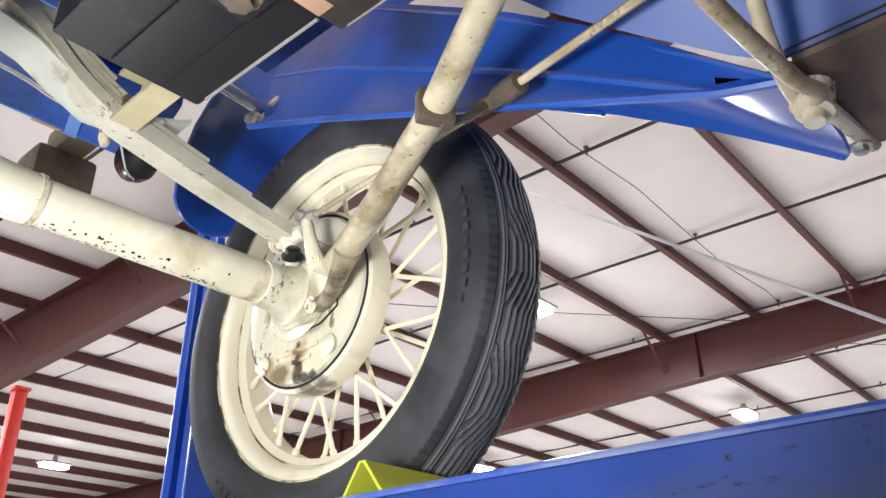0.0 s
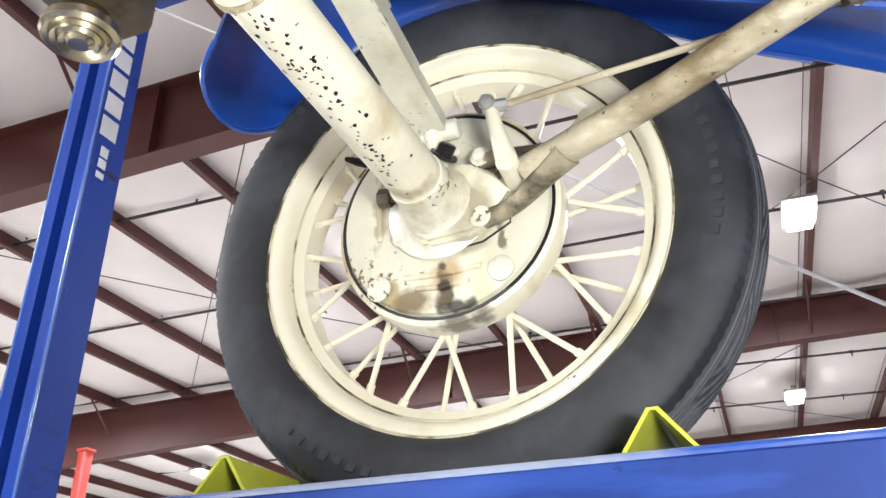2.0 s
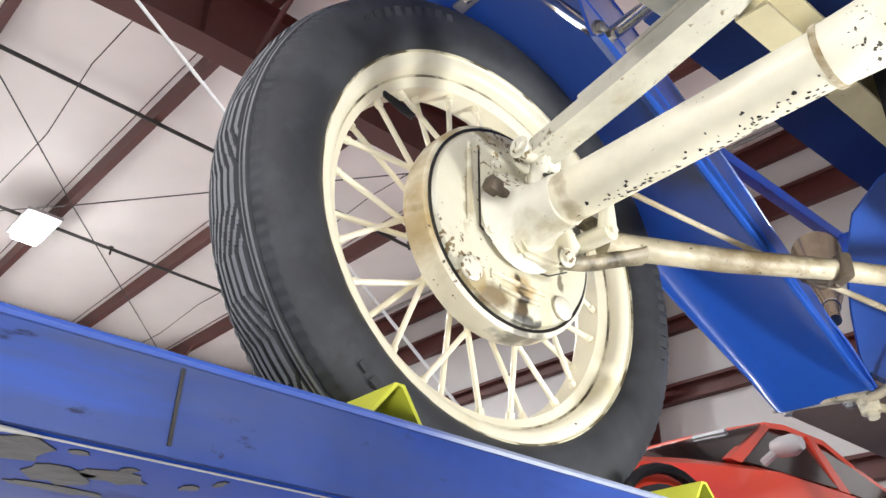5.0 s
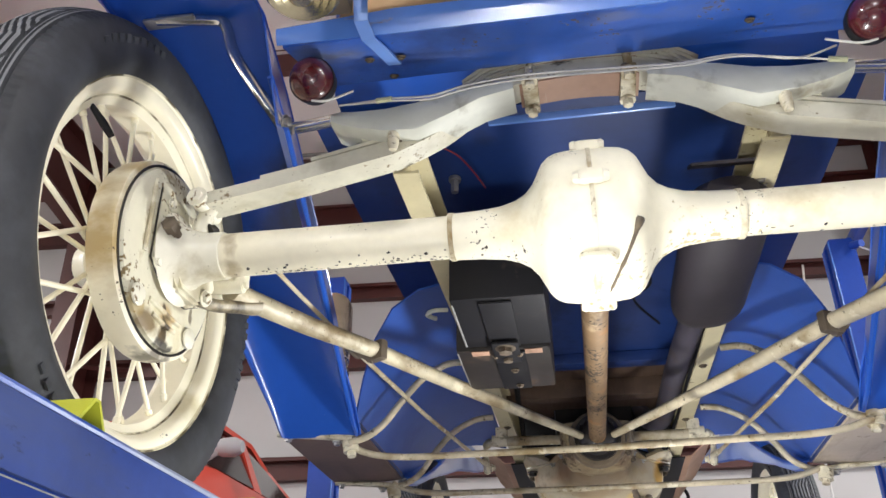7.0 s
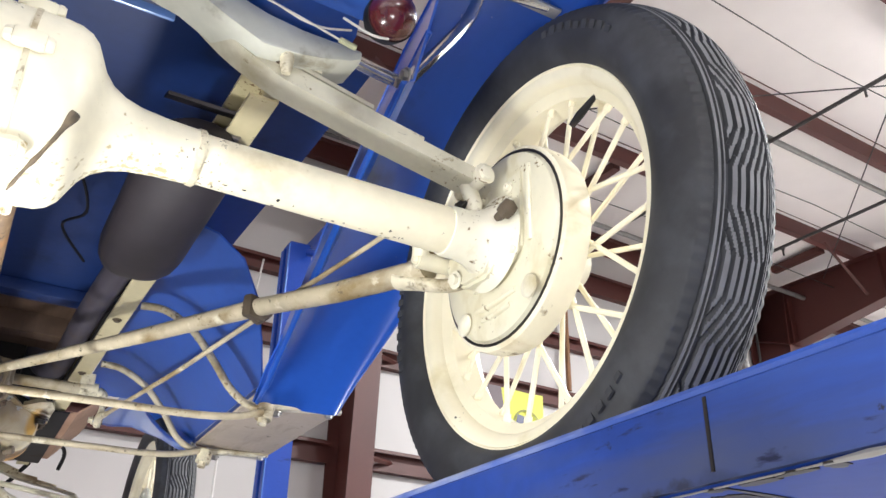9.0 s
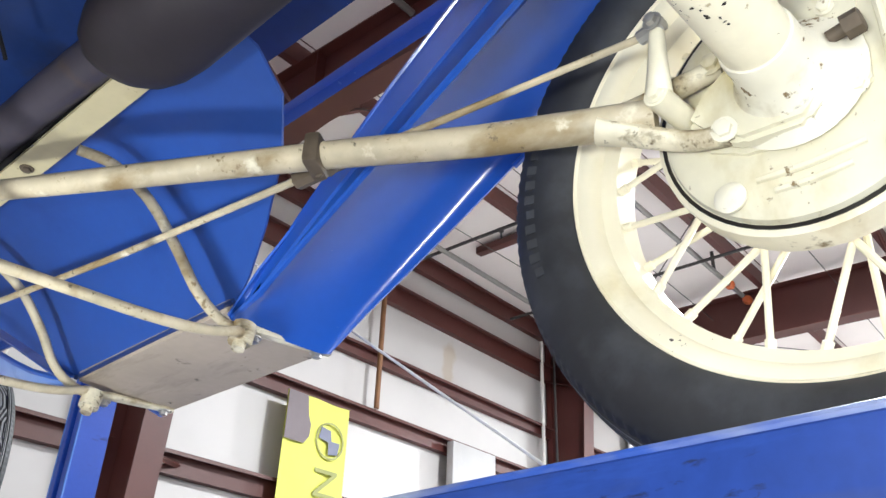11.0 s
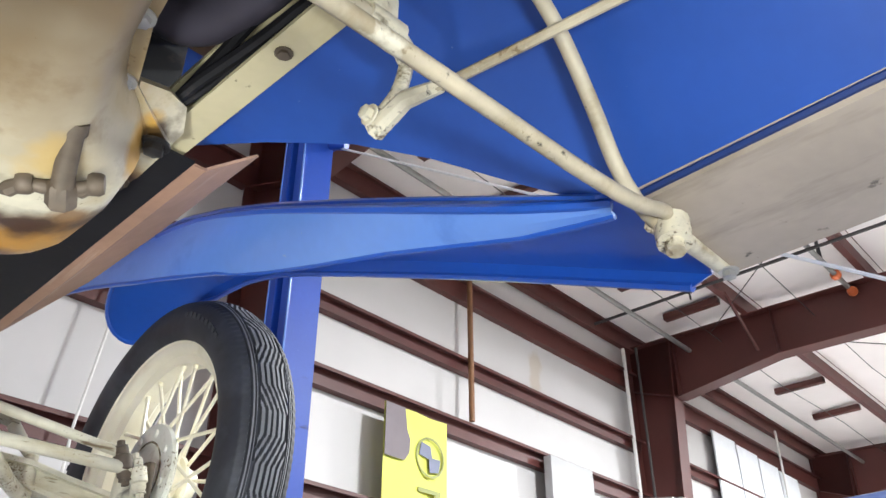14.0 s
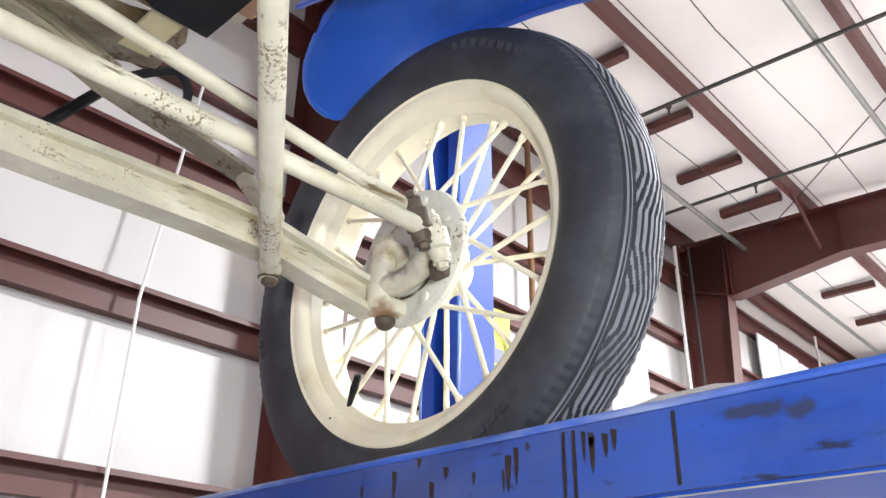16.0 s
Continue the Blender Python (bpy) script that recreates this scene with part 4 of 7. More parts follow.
def tyre_mesh():
    """A tyre with zigzag ribs, toothed shoulders and a flattened foot; every groove is cut into the mesh."""
    seg, per = 576, 48
    side = [(-0.043, 0.279), (-0.056, 0.284), (-0.066, 0.296), (-0.0705, 0.310), (-0.0715, 0.322), (-0.0695, 0.338), (-0.0650, 0.352), (-0.0605, 0.360)]
    us = [-0.0585 + 0.0015 * k for k in range(79)]
    rows = [(x, r, 0) for x, r in side] + [(u, 0.3835 - 5.6 * u * u, 1) for u in us] + [(-x, r, 0) for x, r in side[::-1]]
    verts, faces, worn, slots = [], [], [], []
    for k in range(seg):
        t = 2 * math.pi * k / seg
        ph = (k % per) / per
        flags = []
        wave = (ph / 0.27 if ph < 0.27 else 1 if ph < 0.5 else (0.77 - ph) / 0.27 if ph < 0.77 else 0) * 0.023
        for x, r, is_tread in rows:
            r0 = r
            if is_tread:
                a = abs(x)
                if a > 0.046:
                    r -= 0.0016 if (k % 4) < 2 else 0.0
                elif a > 0.042:
                    r -= 0.004
                elif a > 0.034:
                    r -= 0.004 if 0.0365 < a < 0.039 else 0.0
                elif a > 0.031:
                    r -= 0.0045
                else:
                    r -= 0.0045 if ((x + wave + 0.3) / 0.0112) % 1.0 < 0.34 else 0.0
            flags.append(bool(is_tread and r == r0 and abs(x) < 0.046))
            y, z = r * math.cos(t), r * math.sin(t)
            low = 0.3585
            if z < -low:
                x *= 1 + 0.10 * min(1.0, (-z - low) / 0.02)
                z = -low + (z + low) * 0.08
            verts.append((x, y, z))
        worn.append(flags)
    n = len(rows)
    for k in range(seg):
        a, b = k * n, ((k + 1) % seg) * n
        for j in range(n - 1):
            faces.append((a + j, a + j + 1, b + j + 1, b + j))
            slots.append(1 if worn[k][j] and worn[k][j + 1] and worn[(k + 1) % seg][j] else 0)
    me = bpy.data.meshes.new("tyre")
    me.from_pydata(verts, [], faces)
    me.materials.append(RUBBER)
    me.materials.append(TREAD)
    me.polygons.foreach_set("material_index", slots)
    me.shade_smooth()
    me.set_sharp_from_angle(angle=radians(30))
    return me


TYRE = tyre_mesh()
RIM = finish(lathe(B(), [(-0.050, 0.2785), (-0.0535, 0.2815), (-0.052, 0.2835), (-0.047, 0.282), (-0.043, 0.272), (-0.038, 0.266), (-0.026, 0.263), (-0.021, 0.256), (-0.017, 0.2475), (0.017, 0.2475), (0.021, 0.256), (0.026, 0.263), (0.038, 0.266), (0.043, 0.272), (0.047, 0.282), (0.052, 0.2835),
                         (0.0535, 0.2805), (0.049, 0.270), (0.043, 0.262), (0.030, 0.258), (0.025, 0.250), (0.020, 0.2425), (-0.020, 0.2425), (-0.025, 0.250), (-0.030, 0.258), (-0.043, 0.262), (-0.049, 0.270)], seg=96, closed=True), CREAM_CLEAN, "rim")
RIM_RING = finish(lathe(B(), [(-0.0525, 0.2805), (-0.0545, 0.2822), (-0.0540, 0.2848), (-0.0515, 0.2850)], seg=96, closed=True), RIM_DIRT, "rim_dirt")
# dark patchy ring along the step of the rim well
WELL_RING = finish(lathe(B(), [(-0.0300, 0.2575), (-0.0305, 0.2560), (-0.0285, 0.2545), (-0.0275, 0.2552)], seg=96, closed=True), RIM_DIRT, "well_dirt")
HUB = finish(lathe(B(), [(-0.035, 0.0), (-0.035, 0.052), (-0.028, 0.056), (-0.022, 0.05), (0.012, 0.046), (0.018, 0.054), (0.026, 0.055), (0.032, 0.045), (0.045, 0.034), (0.060, 0.031), (0.064, 0.024), (0.064, 0.0)], seg=32), CREAM_CLEAN, "hub")


def spoke_mesh(kind):
    """kind 0 and 2: crossed spokes from the inner flange, leaning either way; kind 1: straight ones from the outer flange."""
    foot = (Vector((-0.030, -0.058, 0.030)), Vector((0.024, 0.004, 0.050)), Vector((-0.030, 0.058, 0.030)))[kind]
    head = Vector(((-0.010, 0.010, -0.010)[kind], 0, 0.244))
    bm = tube(B(), [foot, foot.lerp(head, 0.5), head.lerp(foot, 0.06), head.lerp(foot, 0.055), head], [0.0040, 0.0040, 0.0040, 0.0058, 0.0058], 8)
    return finish(bm, CREAM_CLEAN, "spoke")


SPOKE = [spoke_mesh(k) for k in range(3)]


LETTER = [finish(box(B(), (0, 0, 0), (0.003, 0.012, h), Matrix.Translation((-0.0706, 0, 0.332)) @ Matrix.Rotation(radians(-14), 4, "Y")), RUBBER, "letter_bar") for h in (0.016, 0.011)]


def wheel(x, y, z, s, spin, valve=40):
    w = new("wheel", HUB)
    w.parent = car
    w.matrix_basis = pose(x, y, z, spin, 0, 0) if s > 0 else pose(x, y, z, spin, 0, 0) @ Matrix.Diagonal((-1, 1, 1, 1))
    tagged(w, "cream wire-spoked wheel with a black ribbed tyre")
    if x < 0:
        o = new("rim_dirt", RIM_RING)
        o.parent = w
        o.matrix_basis = pose(0, 0, 0, 40 * s, 0, 0)
        o = new("well_dirt", WELL_RING)
        o.parent = w
        o.matrix_basis = pose(0, 0, 0, 75 * s, 0, 0)
    o = new("rim", RIM)
    o.parent = w
    o = new("tyre", TYRE)
    o.parent = w
    o.matrix_basis = pose(0, 0, 0, -spin, 0, 0)
    for k in range(SPOKES):
        o = new("spoke", SPOKE[k % 3])
        o.parent = w
        o.matrix_basis = pose(0, 0, 0, 360 * k / SPOKES, 0, 0)
    # raised lettering on the tyre's inner wall, as plain bars
    for start in (20, 140, 255):
        for k in range(9):
            o = new("letter_bar", LETTER[k % 4 == 0])
            o.parent = w
            o.matrix_basis = pose(0, 0, 0, start + 3.6 * k - spin, 0, 0)
    # valve stem
    v = part("valve", tube(B(), [(-0.020, 0, 0.246), (-0.030, 0.004, 0.215), (-0.036, 0.006, 0.195)], [0.004, 0.0065, 0.005], 10), BLACK, w)
    v.matrix_basis = pose(0, 0, 0, valve - spin, 0, 0)
    return w


WX = 0.720
wheel(-WX, 0, 0, -1, 14, 48)
wheel(WX, 0, 0, 1, 23)
wheel(WX, 2.546, -0.012, 1, 18, -142)
wheel(-WX, 2.546, -0.012, -1, 14)

# rear axle: tubes, differential, flanges
HOUSING = [(0.205, 0.0), (0.205, 0.0335), (0.160, 0.0352), (0.127, 0.0385), (0.106, 0.0445), (0.091, 0.053), (0.080, 0.065), (0.072, 0.080), (0.065, 0.093), (0.056, 0.1015), (0.044, 0.1065), (0.028, 0.1085)]
bm = lathe(B(), [*[(-x, r) for x, r in HOUSING], *HOUSING[::-1]], seg=48)
rear_axle = part("rear_axle", bm, HOUSING_CREAM, car, "chipped cream rear axle housing")
for s in (-1, 1):
    bm = lathe(B(), [(s * 0.195, 0.030), (s * 0.20, 0.0315), (s * 0.55, 0.0335), (s * 0.58, 0.0335), (s * 0.58, 0.03)], seg=28)
    part("axle_tube", bm, AXLE_CREAM, rear_axle, "cream axle tube with chipped paint")
    bm = lathe(B(), [(s * 0.196, 0.030), (s * 0.196, 0.0355), (s * 0.203, 0.0355), (s * 0.203, 0.030)], seg=28)
    part("weld_ring", bm, CREAM_GRIMY, rear_axle)
    bm = lathe(B(), [(s * 0.545, 0.033), (s * 0.546, 0.0355), (s * 0.550, 0.0365), (s * 0.572, 0.0368), (s * 0.588, 0.040), (s * 0.602, 0.046), (s * 0.613, 0.056), (s * 0.624, 0.072), (s * 0.624, 0.03)], seg=32)
    part("axle_flange", bm, CREAM_OILY, rear_axle, "oil-stained cream axle flange")
rnd = random.Random(21)
for s, many in ((-1, 95), (1, 26)):
    bm = B()
    for k in range(many):
        x = rnd.choice((0.225, 0.275, 0.30, 0.36, 0.43, 0.47)) + rnd.gauss(0, 0.022)
        a = radians(rnd.gauss(-84, 19))
        if not 0.208 < x < 0.54:
            continue
        r, w, h = 0.0319 + (x - 0.20) * 0.0058, rnd.uniform(0.0008, 0.0034), rnd.uniform(0.0008, 0.0028)
        rim = [(x + w * rnd.uniform(0.5, 1.3) * math.cos(q), a + h * rnd.uniform(0.5, 1.3) * math.sin(q) / r) for q in (2 * math.pi * i / 7 for i in range(7))]
        bm.faces.new([bm.verts.new((s * u, r * math.cos(v), r * math.sin(v))) for u, v in rim])
    part("flaked_paint", bm, GREASE, rear_axle, "dark flaked spots in the cream paint")
bm = lathe(B(), [(-0.003, 0.09), (-0.003, 0.1102), (0.003, 0.1102), (0.003, 0.09)], seg=48)
part("housing_seam", bm, CREAM_GRIMY, rear_axle)
for a in (12, 67, 124, 175, 233, 293):
    r = 0.112
    p = Vector((0, r * math.cos(radians(a)), r * math.sin(radians(a))))
    bm = B()
    box(bm, (0, 0, 0), (0.034, 0.018, 0.020), Matrix.Translation(p) @ Matrix.Rotation(radians(a), 4, "X"), 0.006)
    for d in (-1, 1):
        lathe(bm, [(0, 0.009), (0.004, 0.009), (0.008, 0.0065), (0.008, 0)], along(p + Vector((d * 0.016, 0, 0)), (d, 0, 0)), 8)
    part("seam_bolt", bm, CREAM, rear_axle)
# oil run down the housing
bm = tube(B(), smooth_path([(0.0585, -0.0890, -0.0450), (0.0515, -0.0835, -0.0620), (0.0390, -0.0670, -0.0850), (0.0255, -0.0415, -0.1010), (0.0150, -0.0080, -0.1090)], 4), [0.0055, 0.0065, 0.006, 0.0045, 0.003, 0.0025, 0.0025, 0.002, 0.002, 0.0025, 0.003, 0.002, 0.0018, 0.002, 0.0025, 0.0015, 0.001], 8)
part("oil_run", bm, GRIME_BROWN, rear_axle, "brown oil run on the cream housing")

# drive shaft tube and radius rods
bm = tube(B(), [(0, 0.10, -0.005), (0, 0.3, 0.004), (0, 1.15, 0.040)], [0.026, 0.0235, 0.0225], 16)
lathe(bm, [(0, 0.03), (0, 0.045), (0.012, 0.045), (0.02, 0.036), (0.05, 0.03), (0.05, 0.02)], along((0, 0.09, -0.005), (0, 1, 0)), 20)
part("drive_tube", bm, RUSTY_TUBE, car, "rusty drive-shaft tube with flaking paint")
UJ = Vector((0, 1.20, 0.025))
bm = B()
bmesh.ops.create_uvsphere(bm, u_segments=20, v_segments=12, radius=0.056, matrix=Matrix.Translation(UJ + Vector((0, 0.0, 0.02))))
lathe(bm, [(-0.01, 0.03), (-0.01, 0.062), (0.012, 0.062), (0.012, 0.03)], along(UJ + Vector((0, -0.01, 0.02)), (0, 1, 0)), 24)
for k in range(4):
    a = radians(45 + 90 * k)
    bolt(bm, UJ + Vector((0.05 * math.cos(a), -0.02, 0.02 + 0.05 * math.sin(a))), (0, -1, 0), 0.008)
part("ball_joint", bm, GREASE, car, "greasy black ball joint on the drive tube")
for s in (-1, 1):
    bm = tube(B(), mirror([(0.590, 0.125, 0.004), (0.574, 0.17, 0.008), (0.514, 0.30, 0.014), (0.436, 0.47, 0.032), (0.292, 0.70, 0.026), (0.03, 1.19, 0.045)], s), [0.020, 0.021, 0.020, 0.0185, 0.0165, 0.011], 14, flat=0.85)
    rod = part("radius_rod", bm, RADIUS_CREAM if s < 0 else ROD_CREAM, car, "oily brown-stained cream radius rod" if s < 0 else "grimy cream radius rod")
    bm = tube(B(), smooth_path(mirror([(0.568, 0.180, 0.000), (0.588, 0.140, -0.016), (0.602, 0.110, -0.028), (0.610, 0.085, -0.034), (0.614, 0.056, -0.037)], s), 3), [0.020, 0.018, 0.016, 0.015, 0.0145, 0.014, 0.0135, 0.013, 0.013, 0.013, 0.014, 0.0145, 0.014], 12, flat=0.75)
    part("rod_fork", bm, GRIMY_FORK if s < 0 else CREAM_GRIMY, rod, "grimy lower fork arm")
    bm = tube(B(), smooth_path(mirror([(0.576, 0.165, 0.010), (0.592, 0.135, 0.024), (0.604, 0.100, 0.038), (0.612, 0.060, 0.046)], s), 3), [0.019, 0.017, 0.016, 0.0155, 0.015, 0.0145, 0.014, 0.0135, 0.013, 0.012], 12, flat=0.8)
    part("rod_fork", bm, GRIMY_FORK if s < 0 else CREAM_GRIMY, rod)
    for p, d in (((s * 0.602, 0.062, -0.038), (-s, -0.1, -0.15)), ((s * 0.602, 0.064, 0.046), (-s, 0, 0))):
        part("rod_bolt", bolt(B(), p, d, 0.009), CREAM_OILY, rod)
    bm = box(B(), (0, 0, 0), (0.020, 0.045, 0.042), along((s * 0.430, 0.478, 0.031), (s * -0.5, 0.86, 0)), 0.006)
    eye = Vector((-0.502, 0.497, 0.066) if s < 0 else (0.470, 0.485, 0.048))
    tube(bm, [(s * 0.436, 0.480, 0.012), eye.lerp(Vector((s * 0.44, 0.48, 0.0)), 0.5), eye], 0.006, 8)
    lathe(bm, [(-0.018, 0.0), (-0.018, 0.010), (0.018, 0.010), (0.018, 0.0)], along(eye, (-s * 0.1, 1, 0)), 8)
    part("rod_clip", bm, RUST_BOLT, rod, "rusty brake-rod clip")

# brake drums and backing plates
for s in (-1, 1):
    m = Matrix.Diagonal((s, 1, 1, 1))
    bm = lathe(B(), [(0.640, 0.10), (0.640, 0.147), (0.643, 0.1525), (0.650, 0.1535), (0.672, 0.1535), (0.684, 0.150), (0.690, 0.140), (0.692, 0.06), (0.70, 0.05)], m, 56)
    drum = part("brake_drum", bm, DRUM_CREAM, car, "cream brake drum with a stained backing plate")
    bm = lathe(B(), [(0.636, 0.02), (0.630, 0.10), (0.630, 0.130), (0.634, 0.139), (0.640, 0.1415), (0.644, 0.139)], m, 56)
    plate = part("backing_plate", bm, PLATE_CREAM, drum, "stained cream backing plate")
    # black ring paints the shade in the gap round the plate
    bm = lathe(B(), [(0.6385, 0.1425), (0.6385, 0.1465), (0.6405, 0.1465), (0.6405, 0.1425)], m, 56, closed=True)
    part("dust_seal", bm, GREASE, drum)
    # stiffening plate with cut corners
    pts = [(0.626, -0.072, 0.085), (0.626, 0.03, 0.092), (0.626, 0.09, 0.050), (0.626, 0.090, -0.038), (0.626, 0.054, -0.057), (0.626, 0.001, -0.062), (0.626, -0.045, -0.044), (0.626, -0.068, -0.030)]
    bm = slab(B(), mirror(pts, s), (s * 0.006, 0, 0))
    part("stiffener", bm, PLATE_CREAM, drum)
    grime = [(s * 0.6275, y * 1.012, z * 1.012 - 0.0004) for x, y, z in pts]
    if s < 0:
        part("grime_line", slab(B(), grime, (s * 0.003, 0, 0)), GREASE, drum)
    # lobe of the axle flange towards the rod fork
    bm = slab(B(), mirror([(0.604, -0.030, 0.045), (0.604, 0.042, 0.048), (0.606, 0.082, 0.022), (0.606, 0.104, -0.006), (0.606, 0.086, -0.030), (0.604, 0.050, -0.056), (0.604, -0.012, -0.060), (0.604, -0.040, -0.035)], s), (s * 0.023, 0, 0))
    bmesh.ops.bevel(bm, geom=list(bm.edges), offset=0.006, segments=2, affect="EDGES")
    part("flange_lobe", bm, PLATE_CREAM, drum)
    part("shackle_nut", bolt(B(), (s * 0.592, 0.018, 0.052), (-s * 0.4, 0.5, 0.5), 0.012, 0.016), GREASE, drum, "greasy black shackle nut")
    for y, z in ((-0.045, 0.07), (0.02, 0.078), (0.07, 0.04), (0.03, -0.050), (0.0, -0.055), (-0.056, -0.034), (0.066, -0.02)):
        part("plate_bolt", bolt(B(), (s * 0.625, y, z), (-s, 0, 0), 0.0065, 0.006), CREAM_OILY, drum)
    for y in (-0.084, 0.077):
        bm = lathe(B(), [(0, 0), (0, 0.0165), (0.003, 0.0165), (0.006, 0.012), (0.006, 0)], along((s * 0.628, y, -0.098), (-s, 0, 0)), 20)
        part("plate_plug", bm, CREAM_OILY, drum)
    for dz, w in ((-0.088, 0.05), (-0.105, 0.035)):
        part("plate_rib", tube(B(), mirror([(0.630, -w, dz), (0.627, 0, dz - 0.004), (0.630, w, dz)], s), 0.004, 8), PLATE_CREAM, drum)
    part("plate_rib", tube(B(), mirror([(0.630, -0.088, 0.09), (0.628, -0.088, 0.03), (0.630, -0.086, -0.03)], s), 0.004, 8), PLATE_CREAM, drum)
    # bleeder-like plug with a hex head
    bm = tube(B(), mirror([(0.606, -0.045, 0.015), (0.606, -0.062, 0.018)], s), 0.007, 10)
    lathe(bm, [(0, 0), (0, 0.0125), (0.016, 0.0125), (0.018, 0.009), (0.018, 0)], along((s * 0.606, -0.06, 0.018), (0, -1, 0.12)), 6)
    part("grease_fitting", bm, RUST_BOLT, drum, "rusty grease fitting")
    # brake lever with clevis and rod
    bm = tube(B(), mirror([(0.622, 0.106, 0.006), (0.575, 0.109, 0.006), (0.562, 0.109, 0.006)], s), 0.0135, 14)
    bolt(bm, (s * 0.562, 0.109, 0.006), (-s, 0, 0), 0.007, 0.007)
    tube(bm, mirror([(0.568, 0.108, 0.010), (0.560, 0.101, 0.045), (0.554, 0.095, 0.078)], s), [0.014, 0.010, 0.008], 10)
    part("brake_lever", bm, LEVER_CREAM, drum)
    bm = tube(B(), mirror([(0.552, 0.086, 0.081), (0.556, 0.116, 0.080)], s), 0.008, 8)
    bolt(bm, (s * 0.544, 0.094, 0.081), (-s, 0, 0), 0.007)
    part("clevis", bm, GALV, drum)
    bm = tube(B(), [(-0.556, 0.11, 0.080), (-0.532, 0.30, 0.074), (-0.502, 0.497, 0.066), (-0.41, 0.88, 0.030), (-0.325, 1.40, 0.04)] if s < 0 else [(0.556, 0.11, 0.080), (0.515, 0.29, 0.064), (0.470, 0.485, 0.048), (0.40, 0.88, 0.030), (0.325, 1.40, 0.04)], [0.0042, 0.0042, 0.0052, 0.0052, 0.0052], 8)
    part("brake_rod", bm, ROD_CREAM, car, "thin cream brake rod")
    bm = B()
    tube(bm, [(-0.497, 0.515, 0.064), (-0.487, 0.555, 0.060)] if s < 0 else [(0.464, 0.51, 0.046), (0.457, 0.55, 0.043)], 0.013, 8)
    part("rod_turnbuckle", bm, RUST_BOLT, car)

# rear spring: stacked arched leaves across the car
def leaf(bm, half, drop, y, w=0.045, t=0.007):
    pts = []
    for k in range(49):
        x = -half + 2 * half * k / 48
        z = np.interp(abs(x), (0.0, 0.06, 0.09, 0.14, 0.174, 0.21, 0.25, 0.29, 0.434, 0.585), (0.288, 0.286, 0.281, 0.264, 0.239, 0.209, 0.187, 0.169, 0.137, 0.109)) - drop
        pts.append((x, z))
    sheet(bm, [[(x, y - w / 2, z), (x, y + w / 2, z)] for x, z in pts], t)
    return bm


spring = None
for k, half in enumerate((0.585, 0.50, 0.42, 0.34, 0.26, 0.18)):
    bm = leaf(B(), half, 0.009 - 0.0092 * k if k else 0.014, 0.003, t=0.006 if k else 0.022)
    if spring is None:
        spring = part("rear_spring", bm, SPRING_CREAM, car, "arched cream transverse leaf spring")
    else:
        part("spring_leaf", bm, SPRING_CREAM, spring)
for s in (-1, 1):
    bm = tube(B(), mirror([(0.585, 0.005, 0.094), (0.600, 0.008, 0.062), (0.600, 0.01, 0.03)], s), 0.013, 10)
    lathe(bm, [(-0.036, 0), (-0.036, 0.010), (-0.030, 0.0135), (0.030, 0.0135), (0.034, 0.010), (0.034, 0)], along((s * 0.594, 0.006, 0.092), (0, 1, 0)), 14)
    bolt(bm, (s * 0.594, -0.030, 0.092), (0, -1, 0), 0.011)
    part("spring_shackle", bm, CREAM_OILY, spring)
    bm = box(B(), (s * 0.284, 0.003, 0.178), (0.020, 0.060, 0.026), bevel=0.004)
    part("spring_clip", bm, RUST_BOLT, spring)
    bm = tube(B(), mirror([(0.285, -0.036, 0.172), (0.285, -0.037, 0.148), (0.286, -0.036, 0.140)], s), [0.0095, 0.0085, 0.006], 10)
    part("clip_bolt", bm, CREAM_GRIMY, spring)
    bm = B()
    for y in (-0.032, 0.038):
        tube(bm, [(s * 0.075, y, 0.288), (s * 0.075, y, 0.243)], 0.007, 8)
    box(bm, (s * 0.075, 0.003, 0.252), (0.024, 0.085, 0.009), bevel=0.003)
    for y in (-0.032, 0.038):
        bolt(bm, (s * 0.075, y, 0.248), (0, 0, -1), 0.0085, 0.012)
    part("u_bolt", bm, CREAM_GRIMY, spring)


# ---- frame, floor and rear body ----
for s in (-1, 1):
    bm = B()
    prof = [(0.262, 0.142), (0.300, 0.142), (0.300, 0.218), (0.262, 0.218)]
    ys = (0.03, 0.5, 1.2, 1.76, 1.9, 2.45, 2.60)
    sheet(bm, [[(s * (x - 0.002 - 0.0175 * y), y, z) for x, z in prof] for y in ys], 0.006)
    rail = part("frame_rail", bm, RAIL_CREAM, car, "grimy cream channel frame rail")
    for y in (0.62, 0.95, 1.16, 1.37, 1.52):
        part("rail_rivet", bolt(B(), (s * (0.279 - 0.0175 * y), y, 0.139), (0, 0, -1), 0.007, 0.005), RUST_BOLT, rail)
bm = B()
sheet(bm, [[(x, y, z + 0.010 * math.cos(x * 15)) for x in (-0.092, -0.06, -0.03, 0, 0.03, 0.06, 0.092)] for y, z in ((-0.015, 0.318), (-0.015, 0.252), (0.035, 0.252), (0.035, 0.318))], 0.006)
part("rear_crossmember", bm, RUST_SHEET, car, "rusty brown rear crossmember")
# pale strip paints the lit edge of the floor
part("floor_lip", box(B(), (0, 0.062, 0.249), (0.30, 0.006, 0.014), bevel=0.002), LIT_BLUE, car, "light blue body floor edge, painted as lit")
